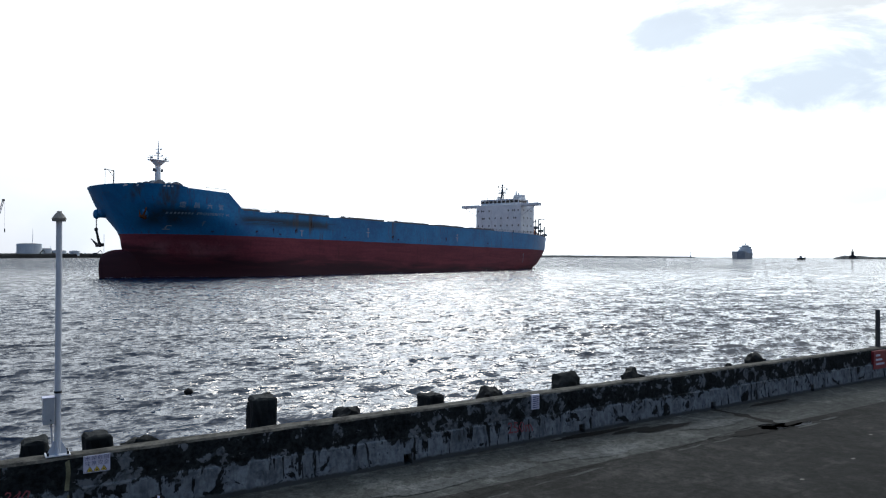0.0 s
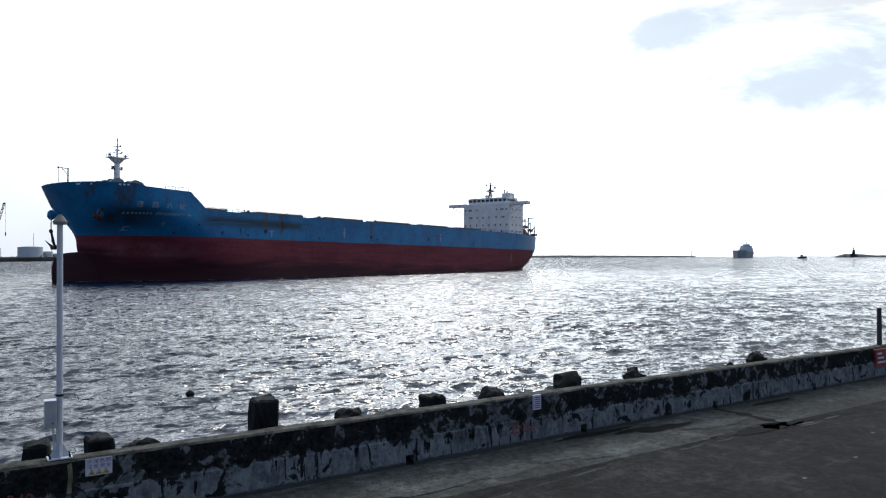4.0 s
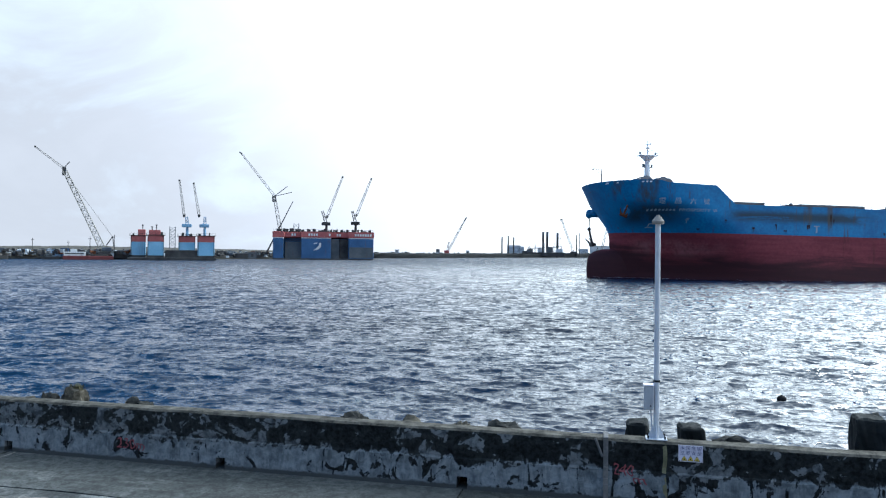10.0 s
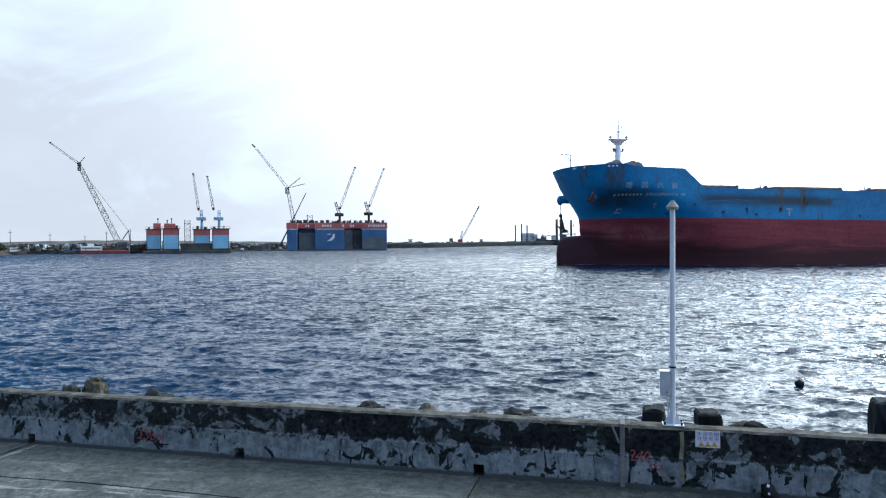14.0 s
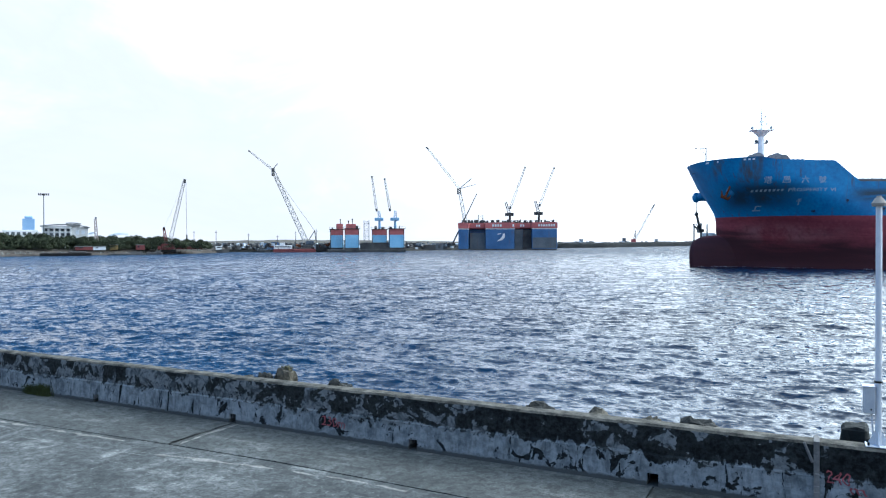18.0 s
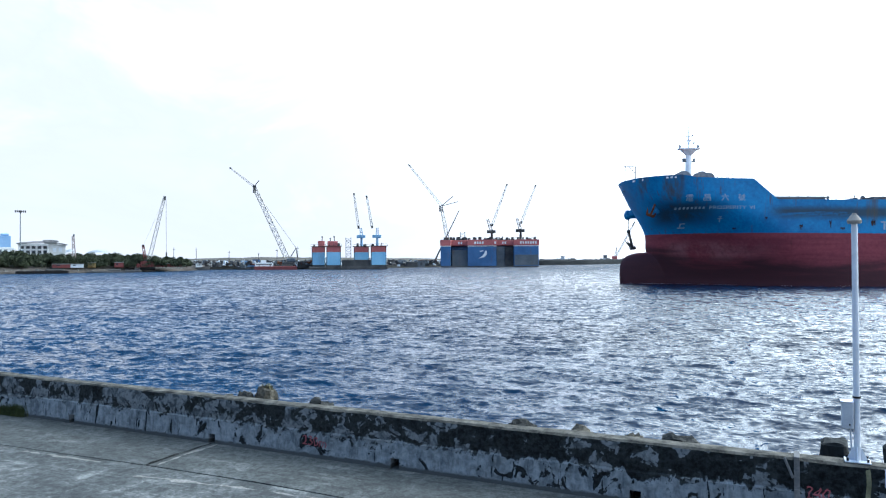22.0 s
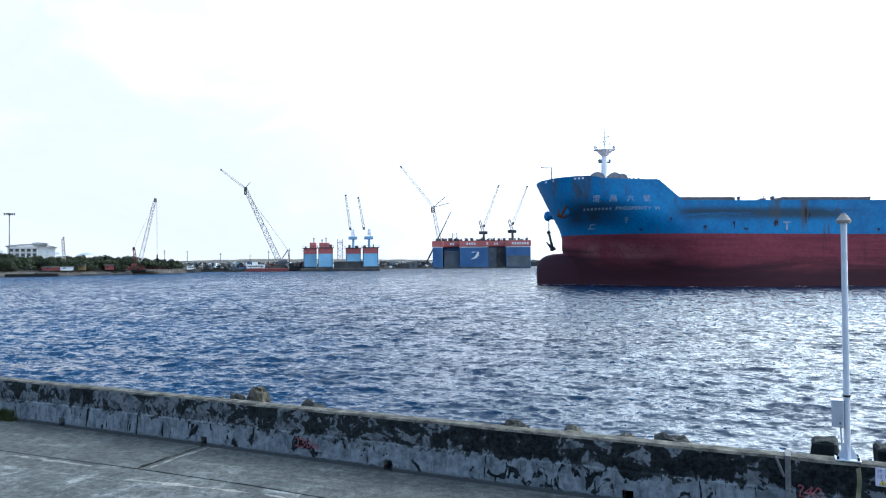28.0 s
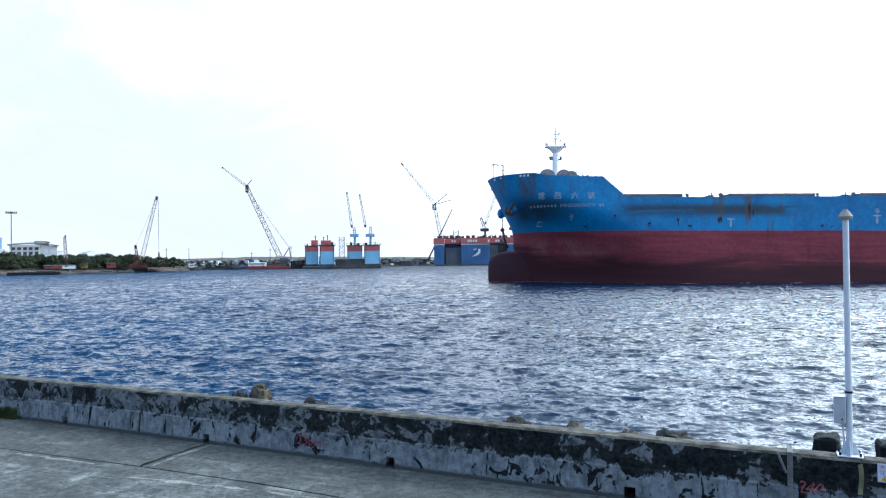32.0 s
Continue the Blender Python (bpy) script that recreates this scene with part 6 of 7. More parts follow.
def build_boat(name, m, length, height, hull, top, label, cabin=(0.25, 0.6)):
    boat = thing(name, m, label, "boat")
    bm = B()
    n = 10
    rows = []
    for i in range(n + 1):
        f = i / n
        x = (f - 0.5) * length
        w = 0.16 * length * min(1.0, 2.6 * (1 - f) + 0.02, 0.75 + f)
        z = height * (0.34 + 0.2 * f * f)
        rows.append([bm.verts.new(p) for p in ((x, -w, z), (x, -w * 0.8, -0.6), (x, w * 0.8, -0.6), (x, w, z))])
    for a, b in zip(rows, rows[1:]):
        for k in range(3):
            bm.faces.new((a[k], b[k], b[k + 1], a[k + 1]))
        bm.faces.new((a[3], b[3], b[0], a[0]))
    bm.faces.new(rows[0])
    bm.faces.new(rows[-1][::-1])
    part("hull", bm, hull, boat)
    a, b = ((c - 0.5) * length for c in cabin)
    part("deckhouse", box(B(), a, b, -0.1 * length, 0.1 * length, height * 0.36, height * 0.8, 0.1), top, boat)
    part("window_band", box(B(), a + 0.05 * length, b + 0.03, -0.103 * length, 0.103 * length, height * 0.6, height * 0.72), GLASS_DARK, boat)
    part("mast", bar(B(), ((a + b) / 2, 0, height * 0.8), ((a + b) / 2, 0, height * 1.25), 0.12, 0.06, 6), DARK_STEEL, boat)
    return boat


def build_barge(m, length, top, mat, label):
    barge = thing("barge", m, label, "barge")
    bm = box(B(), -length / 2, length / 2, -3, 3, -0.6, top, 0.25)
    part("hull", bm, mat, barge)
    for k in range(4):
        x = -length / 2 + length * (k + 0.5) / 4
        part("bollard", bar(B(), (x, -2.5, top), (x, -2.5, top + 0.7), 0.25, sides=8), DARK_STEEL, barge)
    part("deck_load", box(B(), length * 0.05, length * 0.4, -2, 2, top, top + 0.8, 0.2), DOCK_DARK, barge)
    return barge


lighter = build_barge(shore(71.7, 474), 27, 2.2, BARGE_RED, "long low red barge with a white deckhouse along the shore")
part("deckhouse", box(B(), -13.0, -1.5, -2.2, 2.4, 2.2, 4.6, 0.1), HOUSE_WHITE, lighter)
part("window_band", box(B(), -12.4, -2.4, -2.26, -2.1, 3.3, 3.9), GLASS_DARK, lighter)
part("wheelhouse", box(B(), -9.5, -6.0, -1.6, 1.6, 4.6, 6.2, 0.1), HOUSE_WHITE, lighter)
build_barge(shore(87.85, 402), 22.8, 1.5, BLACK, "long low black pontoon by the scrub shore")
build_barge(shore(83.8, 412), 17.5, 0.9, DOCK_DARK, "grey rubble-laden pontoon by the shore")
build_barge(shore(82.0, 416), 8.2, 1.2, DARK_STEEL, "short black pontoon by the shore")
build_boat("work_boat", shore(78.3, 470), 8, 3.4, DARK_STEEL, HAZE_GREY, "small dark work boat lying at the shore", (0.1, 0.5))
build_boat("work_boat", shore(77.3, 474), 11, 5.2, DARK_STEEL, HOUSE_WHITE, "small launch with a white cabin lying at the shore")
build_boat("fishing_boat", shore(74.1, 478), 9, 3.8, DARK_STEEL, DOCK_GREY, "dark work boat lying at the shore")
tug = build_boat("tugboat", shore(-26.74, 1500), 15, 9.5, DARK_STEEL, HAZE_GREY, "small dark tug far out on the water", (0.3, 0.6))

# machines, sheds and posts along the middle shore
for k, (deg, dist, w, h, mat, label) in enumerate(((74.6, 520, 5, 3.2, YELLOW, "yellow"), (75.4, 516, 5, 3.4, YELLOW, "yellow"), (73.9, 508, 8, 3.6, BUILDING_BLUE, "blue"), (73.2, 508, 5, 4.4, DOCK_BLUE, "dark blue"), (77.9, 515, 6, 2.8, DOCK_GREY, "grey"), (69.6, 486, 7, 3.0, DOCK_DARK, "dark"), (64.2, 480, 6, 2.4, DOCK_GREY, "grey"), (61.0, 478, 8, 2.2, DOCK_DARK, "dark"), (60.2, 478, 5, 3.0, DOCK_GREY, "grey"), (76.9, 512, 7, 3.4, HOUSE_WHITE, "white"), (68.7, 490, 4, 3.8, DARK_STEEL, "black"))):
    shed = thing("shore_shed", shore(deg, dist, 2.2), label + " shed or heap of plant on the harbour shore", "shed")
    part("body", box(B(), -w / 2, w / 2, -2, 2, -1.5, h, 0.2), mat, shed)
    part("roof", box(B(), -w / 2 - 0.4, w / 2 + 0.4, -2.3, 2.3, h, h + 0.3, 0.05), ROOF_GREY, shed)
    part("door", box(B(), -0.7, 0.7, -2.06, -1.95, 0.0, 2.0), DARK_STEEL, shed)
for deg, dist, h in ((75.2, 520, 13.0), (79.2, 520, 15.0), (70.0, 490, 15.5), (68.9, 488, 15.0), (71.6, 492, 14.0), (77.6, 520, 15.0), (73.0, 560, 12.0)):
    post = thing("shore_post", shore(deg, dist), "thin dark post on the harbour shore", "post", "posts on the shore")
    part("shaft", bar(B(), (0, 0, 0), (0, 0, h), 0.3, 0.16, 6), DARK_STEEL, post)
    part("cross_arm", box(B(), -0.9, 0.9, -0.12, 0.12, h * 0.9, h * 0.9 + 0.25), DARK_STEEL, post)

# the long pier: piles, a far crane, an excavator and blocks of flats in the haze
for deg, dist, h, r in ((40.45, 1010, 31, 1.1), (39.95, 1010, 32.5, 1.1), (39.52, 1010, 30.5, 1.1), (37.18, 1080, 41, 2.0), (36.86, 1080, 41, 2.0), (36.05, 1090, 40, 1.9), (34.55, 1110, 37, 1.0), (34.35, 1110, 40, 0.8)):
    pile = thing("steel_pile", shore(deg, dist + 60), "tall dark steel pile standing on the pier", "pile", "piles on the pier")
    part("shaft", bar(B(), (0, 0, 0), (0, 0, h * 0.82), r, sides=10), DOCK_DARK, pile)
    part("collar", bar(B(), (0, 0, h * 0.82), (0, 0, h), r * 1.05, sides=10), DOCK_GREY, pile, "paler banded top")
barge = thing("piling_barge", shore(36.6, 1120), "dark piling barge with frames and a deck load at the pier", "barge")
part("hull", box(B(), -38, 22, -8, 8, 2, 8.4, 0.5), DOCK_DARK, barge)
for k, (a, b, z) in enumerate(((-36, -27, 13.5), (-20, -13, 15.0), (-6, 4, 16.5), (8, 19, 14.0))):
    part("deck_house", box(B(), a, b, -4, 4, 8.4, z, 0.3), HAZE_GREY if k % 2 else DOCK_GREY, barge)
for x, z in ((-24, 21), (-10, 23), (6, 24), (16, 21)):
    part("frame", lattice(B(), (x, 0, 8.4), (x, 0, z), 2.4, 2.0, 4, 0.2), DOCK_GREY, barge)
part("gangway", lattice(B(), (-34, -5, 14), (18, -5, 17.5), 1.4, 1.4, 18, 0.15), DOCK_GREY, barge)
far_crane = thing("pier_crane", shore(44.8, 960), "small far crane with a raised jib on the pier", "crane")
part("house", box(B(), -5, 2, -3, 3, 5, 9.5, 0.4), DOCK_RED, far_crane, "faded red machine house")
part("a_frame", lattice(B(), (-1, 0, 8), (1.5, 0, 21), 2.5, 1.0, 4, 0.2), DOCK_DARK, far_crane)
part("jib", lattice(B(), (1, 0, 10), (24.5, 0, 54), 2.2, 1.2, 12, 0.2), DOCK_GREY, far_crane)
part("jib_head", bar(B(), (22, 0, 49.5), (24.8, 0, 54.5), 1.1, 0.7, 6), DARK_STEEL, far_crane)
part("wheelhouse", box(B(), -16, -11, -2, 2, 6, 11, 0.3), DOCK_GREY, far_crane)
digger = thing("excavator", shore(38.55, 1050), "dark excavator on the pier", "excavator")
part("body", box(B(), -5, 2, -2, 2, 6, 10.5, 0.4), DARK_STEEL, digger)
bm = bar(B(), (1, 0, 9), (5, 0, 17), 0.6, 0.5, 6)
bar(bm, (5, 0, 17), (9, 0, 9), 0.5, 0.35, 6)
part("arm", bm, DARK_STEEL, digger)
def build_pier_crane(deg, dist, base, tip, label):
    """A crawler crane on the pier: body, gantry and a pale lattice jib leaning to tip."""
    crane = thing("pier_crane", shore(deg, dist), label, "crane")
    part("body", box(B(), -5, 5, -3, 3, base - 3.5, base + 1.0, 0.4), DARK_STEEL, crane)
    for y in (-3.6, 2.2):
        part("track", box(B(), -6, 6, y, y + 1.4, base - 6.0, base - 3.5, 0.4), BLACK, crane)
    side = -1 if tip[0] > 0 else 1
    bm = bar(B(), (side * 4.5, 0, base), (side * 6.0, 0, base + 9), 0.45, sides=5)
    bar(bm, (side * 11.0, 0, base - 3), (side * 6.0, 0, base + 9), 0.35, sides=5)
    part("gantry", bm, DARK_STEEL, crane)
    part("jib", lattice(B(), (0, 0, base), (tip[0], 0, tip[1]), 3.2, 2.2, 14, 0.3), LATTICE, crane, "pale lattice jib")
    part("jib_head", box(B(), tip[0] - 2.0, tip[0] + 2.0, -1, 1, tip[1] - 1.5, tip[1] + 1.5, 0.3), DARK_STEEL, crane)
    part("hoist_rope", bar(B(), (tip[0] - side * 1.8, 0, tip[1]), (tip[0] - side * 2.0, 0, tip[1] - (tip[1] - base) * 0.55), 0.15, sides=4), DARK_STEEL, crane)
    part("hook_block", box(B(), tip[0] - side * 2.0 - 0.8, tip[0] - side * 2.0 + 0.8, -0.6, 0.6, tip[1] - (tip[1] - base) * 0.62, tip[1] - (tip[1] - base) * 0.55, 0.2), DARK_STEEL, crane)


build_pier_crane(34.8, 1230, 9.5, (-20.5, 65), "crawler crane with a pale leaning jib on the far pier")
build_pier_crane(32.68, 1330, 10.0, (21.4, 93), "tall pale-jibbed crawler crane beside a white pier shed")
shed = thing("pier_shed", shore(32.75, 1350), "long white shed with a flat roof on the far pier", "shed")
# wall whitened further, with the haze over the distance in its colour
part("wall", box(B(), -18.5, 18.5, -8, 8, 4, 21.0, 0.3), HOUSE_WHITE, shed)
part("roof", box(B(), -19, 19, -8.5, 8.5, 21.0, 21.8), HAZE_GREY, shed)
for i in range(6):
    part("bay_door", box(B(), -16.5 + i * 5.8, -13.2 + i * 5.8, -8.08, -7.95, 6, 13), HAZE_GREY, shed)
for deg, dist, w, h in ((38.95, 1900, 18, 24), (39.5, 1900, 36, 27), (34.0, 1950, 24, 20), (33.2, 1950, 18, 23), (43.2, 1300, 6, 10), (48.9, 780, 4, 8.5)):
    flats = thing("far_building", shore(deg, dist), "pale grey building far off in the haze", "building")
    part("wall", box(B(), -w / 2, w / 2, -6, 6, 0, h, 0.2), HAZE_GREY, flats)
    part("roof", box(B(), -w / 2 - 0.4, w / 2 + 0.4, -6.4, 6.4, h, h + 0.6), ROOF_GREY, flats)
    for k in range(5):
        z = h * (0.25 + 0.14 * k)
        part("window_band", box(B(), -w / 2 + 1, w / 2 - 1, -6.08, -5.98, z, z + h * 0.04), DOCK_GREY, flats)
for deg, dist, r, h in ((30.2, 1470, 20, 25.5), (29.2, 1490, 10, 17), (28.4, 1500, 13, 13.5), (27.4, 1520, 9, 13)):
    tank = thing("storage_tank", shore(deg, dist), "pale storage tank on the far pier", "storage tank")
    part("shell", bar(B(), (0, 0, 4), (0, 0, h), r, sides=28), HAZE_GREY, tank)
    part("roof", bar(B(), (0, 0, h), (0, 0, h + 1.2), r * 1.01, r * 0.4, 28), ROOF_GREY, tank)
for deg, dist, h in ((30.0, 1480, 52), (25.5, 1550, 48), (28.9, 1500, 22)):
    mast = thing("far_mast", shore(deg, dist), "thin mast far off on the pier", "mast")
    part("shaft", bar(B(), (0, 0, 3), (0, 0, h), 0.7, 0.3, 6), HAZE_GREY, mast)
    part("spreader", box(B(), -1.6, 1.6, -0.2, 0.2, h * 0.8, h * 0.8 + 0.5), HAZE_GREY, mast)
for deg, dist, s in ((26.0, 1490, 1.0), (29.6, 1460, 0.9)):
    digger = thing("excavator", shore(deg, dist), "dark excavator on the far pier", "excavator")
    part("body", box(B(), -6 * s, 3 * s, -2, 2, 5, 10, 0.4), DARK_STEEL, digger)
    bm = bar(B(), (1, 0, 8), (7 * s, 0, 15), 0.8, 0.6, 6)
    bar(bm, (7 * s, 0, 15), (12 * s, 0, 7), 0.6, 0.45, 6)
    part("arm", bm, DARK_STEEL, digger)


# ---- the scrub shore with its white hall ----
def curved_roof(x0, x1, y0, y1, z0, z1, rise, thick):
    """A roof shell bowed along x, from height z0 to z1, with a fascia."""
    bm = B()
    rows = []
    for i in range(13):
        f = i / 12
        z = z0 + (z1 - z0) * f + rise * 4 * f * (1 - f)
        rows.append([bm.verts.new((x0 + (x1 - x0) * f, y, h)) for y, h in ((y0, z), (y1, z + 0.4), (y1, z + 0.4 - thick), (y0, z - thick))])
    for a, b in zip(rows, rows[1:]):
        for k in range(4):
            bm.faces.new((a[k], b[k], b[(k + 1) % 4], a[(k + 1) % 4]))
    bm.faces.new(rows[0][::-1])
    bm.faces.new(rows[-1])
    return bm


def build_hall():
    hall = thing("white_hall", shore(87.9, 445, 3.0), "white hall with grey overlapping roofs among scrub", "building")
    # shade is painted in as grey on the recessed wall and side wing
    part("wall", box(B(), -10.6, 3.4, -3.5, 7, 0, 12.8, 0.1), HAZE_GREY, hall, "shaded wall behind the portico")
    part("side_wing", box(B(), 3.2, 11.4, -6, 6, 0, 12.3, 0.12), HALL_SHADE, hall, "plain pale side wing")
    part("portico_beam", box(B(), -11.0, 3.1, -6.4, -3.6, 11.4, 12.7, 0.08), HOUSE_WHITE, hall)
    part("floor_band", box(B(), -11.0, 3.1, -6.3, -5.9, 9.3, 9.7, 0.04), HOUSE_WHITE, hall)
    for i in range(6):
        x = -10.8 + i * 2.7
        part("column", box(B(), x, x + 0.5, -6.3, -5.7, 0, 11.4, 0.05), HOUSE_WHITE, hall)
    for i in range(5):
        x = -10.0 + i * 2.7
        for z in (7.4, 9.9):
            part("window", box(B(), x, x + 1.6, -3.62, -3.45, z, z + 1.5, 0.02), DOCK_GREY, hall)
    for x in (5.2, 8.0):
        part("window", box(B(), x, x + 1.7, -6.08, -5.95, 8.2, 10.4, 0.02), HAZE_GREY, hall)
    part("roof", curved_roof(-11.8, 4.4, -7.2, 7.5, 12.9, 13.7, 0.45, 0.7), ROOF_GREY, hall, "grey curved roof")
    part("roof", curved_roof(0.4, 8.0, -6.6, 7.0, 14.5, 14.2, 0.35, 0.6), ROOF_GREY, hall, "grey curved upper roof")
    part("clerestory", box(B(), 1.0, 7.4, -5.8, 6, 12.3, 14.0, 0.05), HALL_SHADE, hall)
    part("roof", curved_roof(2.8, 12.2, -6.9, 7.0, 13.7, 12.2, 0.3, 0.55), ROOF_GREY, hall, "grey sloping roof")


build_hall()
block = thing("blue_factory", shore(89.95, 470, 3.0), "pale blue factory building behind the scrub", "building")
part("wall", box(B(), -14, 3.4, -6, 6, 0, 11.0, 0.15), HOUSE_WHITE, block, "white lower storey")
part("upper_wall", box(B(), -4.5, 1.6, -5, 6, 11.0, 17.4, 0.15), BUILDING_BLUE, block)
part("roof", box(B(), -3.4, 0.6, -4.4, 5.4, 17.4, 18.8, 0.3), BUILDING_BLUE, block)
for i in range(5):
    part("window", box(B(), -12.5 + i * 2.7, -10.9 + i * 2.7, -6.08, -5.95, 8.0, 9.8), DOCK_GREY, block)
part("chimney", bar(B(), (-17.0, 0, 8), (-17.0, 0, 27.0), 1.2, 0.9, 14), HOUSE_WHITE, block)
for deg, w, h in ((86.2, 7.0, 9.6), (84.4, 11.0, 9.3)):
    tent = thing("tent_roof", shore(deg, 470, 3.0), "pale swept canopy roof above the scrub", "canopy")
    bm = B()
    rows = []
    for i in range(13):
        f = i / 12
        z = h - 1.3 * (2 * f - 1) ** 2 + 0.8 * f
        rows.append([bm.verts.new(((f - 0.5) * w, y, z - (1.5 if y < 0 else 0.0))) for y in (-4, 0, 4)])
    for a, b in zip(rows, rows[1:]):
        for j in (0, 1):
            bm.faces.new((a[j], b[j], b[j + 1], a[j + 1]))
    bmesh.ops.solidify(bm, geom=bm.faces[:], thickness=0.15)
    part("canopy", bm, HAZE_GREY, tent)
    for x in (-0.35 * w, 0.35 * w):
        part("post", bar(B(), (x, 0, -3), (x, 0, h - 1.6), 0.2, sides=6), DOCK_GREY, tent)
mast = thing("floodlight_mast", shore(89.2, 430), "tall floodlight mast with a lamp ring", "light mast")
part("shaft", bar(B(), (0, 0, 3), (0, 0, 32.4), 0.32, 0.2, 8), DOCK_GREY, mast)
part("lamp_ring", bar(B(), (0, 0, 31.8), (0, 0, 32.6), 0.9, sides=10), DARK_STEEL, mast)
for k in range(6):
    x = -2.2 + k * 0.88
    part("floodlight", box(B(), x - 0.33, x + 0.33, -0.5, 0.5, 31.6, 32.7, 0.1), DARK_STEEL, mast)
tower = thing("pale_tower", shore(85.85, 430, 3.0), "slender grey-brown lattice tower above the scrub", "tower")
part("shaft", lattice(B(), (0, 0, 0), (-0.8, 0, 16.6), 1.8, 1.0, 9, 0.15), PALE_TOWER, tower)
part("cap", box(B(), -0.9, 0.0, -0.4, 0.4, 16.2, 17.6, 0.1), DOCK_GREY, tower)


def build_red_crane():
    crane = thing("red_crane", shore(80.95, 428), "red crawler crane with a pale lattice boom by the water", "crane")
    part("body", box(B(), -4.4, 1.0, -2, 2, 2.6, 6.0, 0.3), BARGE_RED, crane)
    part("operator_cab", box(B(), 1.0, 2.9, -2.2, -0.4, 2.8, 7.0, 0.25), BARGE_RED, crane)
    part("winch", bar(B(), (-1.5, -1.4, 6.4), (-1.5, 1.4, 6.4), 0.7, sides=12), DARK_STEEL, crane)
    part("counterweight", box(B(), -6.2, -4.5, -1.8, 1.8, 2.6, 4.6, 0.3), BARGE_RED, crane)
    for y in (-2.6, 1.6):
        part("track", box(B(), -4.5, 3.5, y, y + 1.0, 1.0, 2.6, 0.4), BLACK, crane)
    part("gantry", lattice(B(), (-1.6, 0, 5.6), (-2.8, 0, 14.4), 1.4, 0.9, 4, 0.16), BARGE_RED, crane)
    part("gantry_head", box(B(), -3.4, -2.2, -0.6, 0.6, 13.6, 15.2, 0.2), BLACK, crane)
    part("boom", lattice(B(), (0.0, 0, 5.5), (8.0, 0, 41.0), 2.0, 1.3, 15, 0.11), LATTICE, crane)
    part("boom_head", box(B(), 7.6, 9.0, -0.6, 0.6, 40.2, 42.4, 0.2), DARK_STEEL, crane)
    part("hoist_rope", bar(B(), (9.0, 0, 41.2), (9.2, 0, 11.0), 0.09, sides=4), DARK_STEEL, crane)
    part("hook_block", box(B(), 8.8, 9.6, -0.4, 0.4, 8.6, 11.0, 0.1), DARK_STEEL, crane)
    part("pendant", bar(B(), (-2.8, 0, 14.4), (8.0, 0, 41.0), 0.03, sides=4), DARK_STEEL, crane)


build_red_crane()
for k, (deg, dist, w, h, mat, label) in enumerate(((86.65, 420, 10.5, 2.6, BARGE_RED, "dull red"), (85.7, 420, 7.2, 2.6, HAZE_GREY, "pale"), (84.75, 424, 4.6, 4.2, YELLOW, "dull yellow"), (82.97, 424, 5.2, 4.0, BARGE_RED, "dull red"), (79.95, 432, 10, 2.4, BARGE_RED, "dull red"), (79.0, 440, 7, 2.6, BARGE_RED, "dull red"))):
    hut = thing("container_hut", shore(deg, dist, 3.2), label + " hut on the shore under the scrub", "hut")
    w, h = w * 0.85, h * 0.52
    part("body", box(B(), -w / 2, w / 2, -1.5, 1.5, -0.5, h, 0.1), mat, hut)
    part("roof", box(B(), -w / 2 - 0.3, w / 2 + 0.3, -1.8, 1.8, h, h + 0.25), ROOF_GREY, hut)
    part("window", box(B(), -w * 0.3, -w * 0.1, -1.56, -1.48, h * 0.4, h * 0.8), GLASS_DARK, hut)


def clump(verts, faces, rng, centre, r, count, w0, w1):
    """Leaf sprays over a rounded clump, each lying roughly along its surface."""
    for _ in range(count):
        d = Vector((rng.gauss(0, 1), rng.gauss(0, 1), rng.gauss(0.25, 0.9))).normalized()
        c = centre + Vector((d.x, d.y, d.z * 0.78)) * r * rng.uniform(0.68, 1.1)
        face = (d + Vector((rng.gauss(0, 0.5), rng.gauss(0, 0.5), rng.gauss(0.1, 0.5)))).normalized()
        u = face.orthogonal().normalized()
        u.rotate(Matrix.Rotation(rng.uniform(0, 6.28), 3, face))
        v, w = face.cross(u), rng.uniform(w0, w1)
        k = len(verts)
        verts += [tuple(c + p) for p in (u * w, v * w * 0.6 - face * 0.1 * w, -u * w * 0.9, -v * w * 0.7)]
        faces.append((k, k + 1, k + 2, k + 3))


def build_tree(seed, height, spread):
    """A bushy shore tree: tapered trunk, limbs and a crown of leafy clumps."""
    rng = random.Random(seed)
    tree = thing("shore_tree", Matrix(), "dense dark green bushy tree on the shore", "tree", "scrub trees on the shore")
    bm = bar(B(), (0, 0, -1), (0.2, 0, height * 0.6), 0.32, 0.14, 7)
    tips = []
    for _ in range(8):
        a, f = rng.uniform(0, 6.28), rng.uniform(0.25, 0.6)
        out = spread * rng.uniform(0.4, 0.8)
        tip = Vector((math.cos(a) * out, math.sin(a) * out, height * rng.uniform(0.28, 0.74)))
        bar(bm, (0.1, 0, height * f * 0.7), tip, 0.13, 0.05, 5)
        tips.append(tip)
    part("trunk", bm, BARK, tree)
    tips += [Vector((rng.uniform(-0.45, 0.45) * spread, rng.uniform(-0.45, 0.45) * spread, height * rng.uniform(0.66, 0.84))) for _ in range(5)]
    verts, faces = [], []
    for tip in tips:
        clump(verts, faces, rng, tip, spread * rng.uniform(0.32, 0.5), 210, 0.16, 0.38)
    from_lists("crown", verts, faces, LEAF, tree)
    return tree


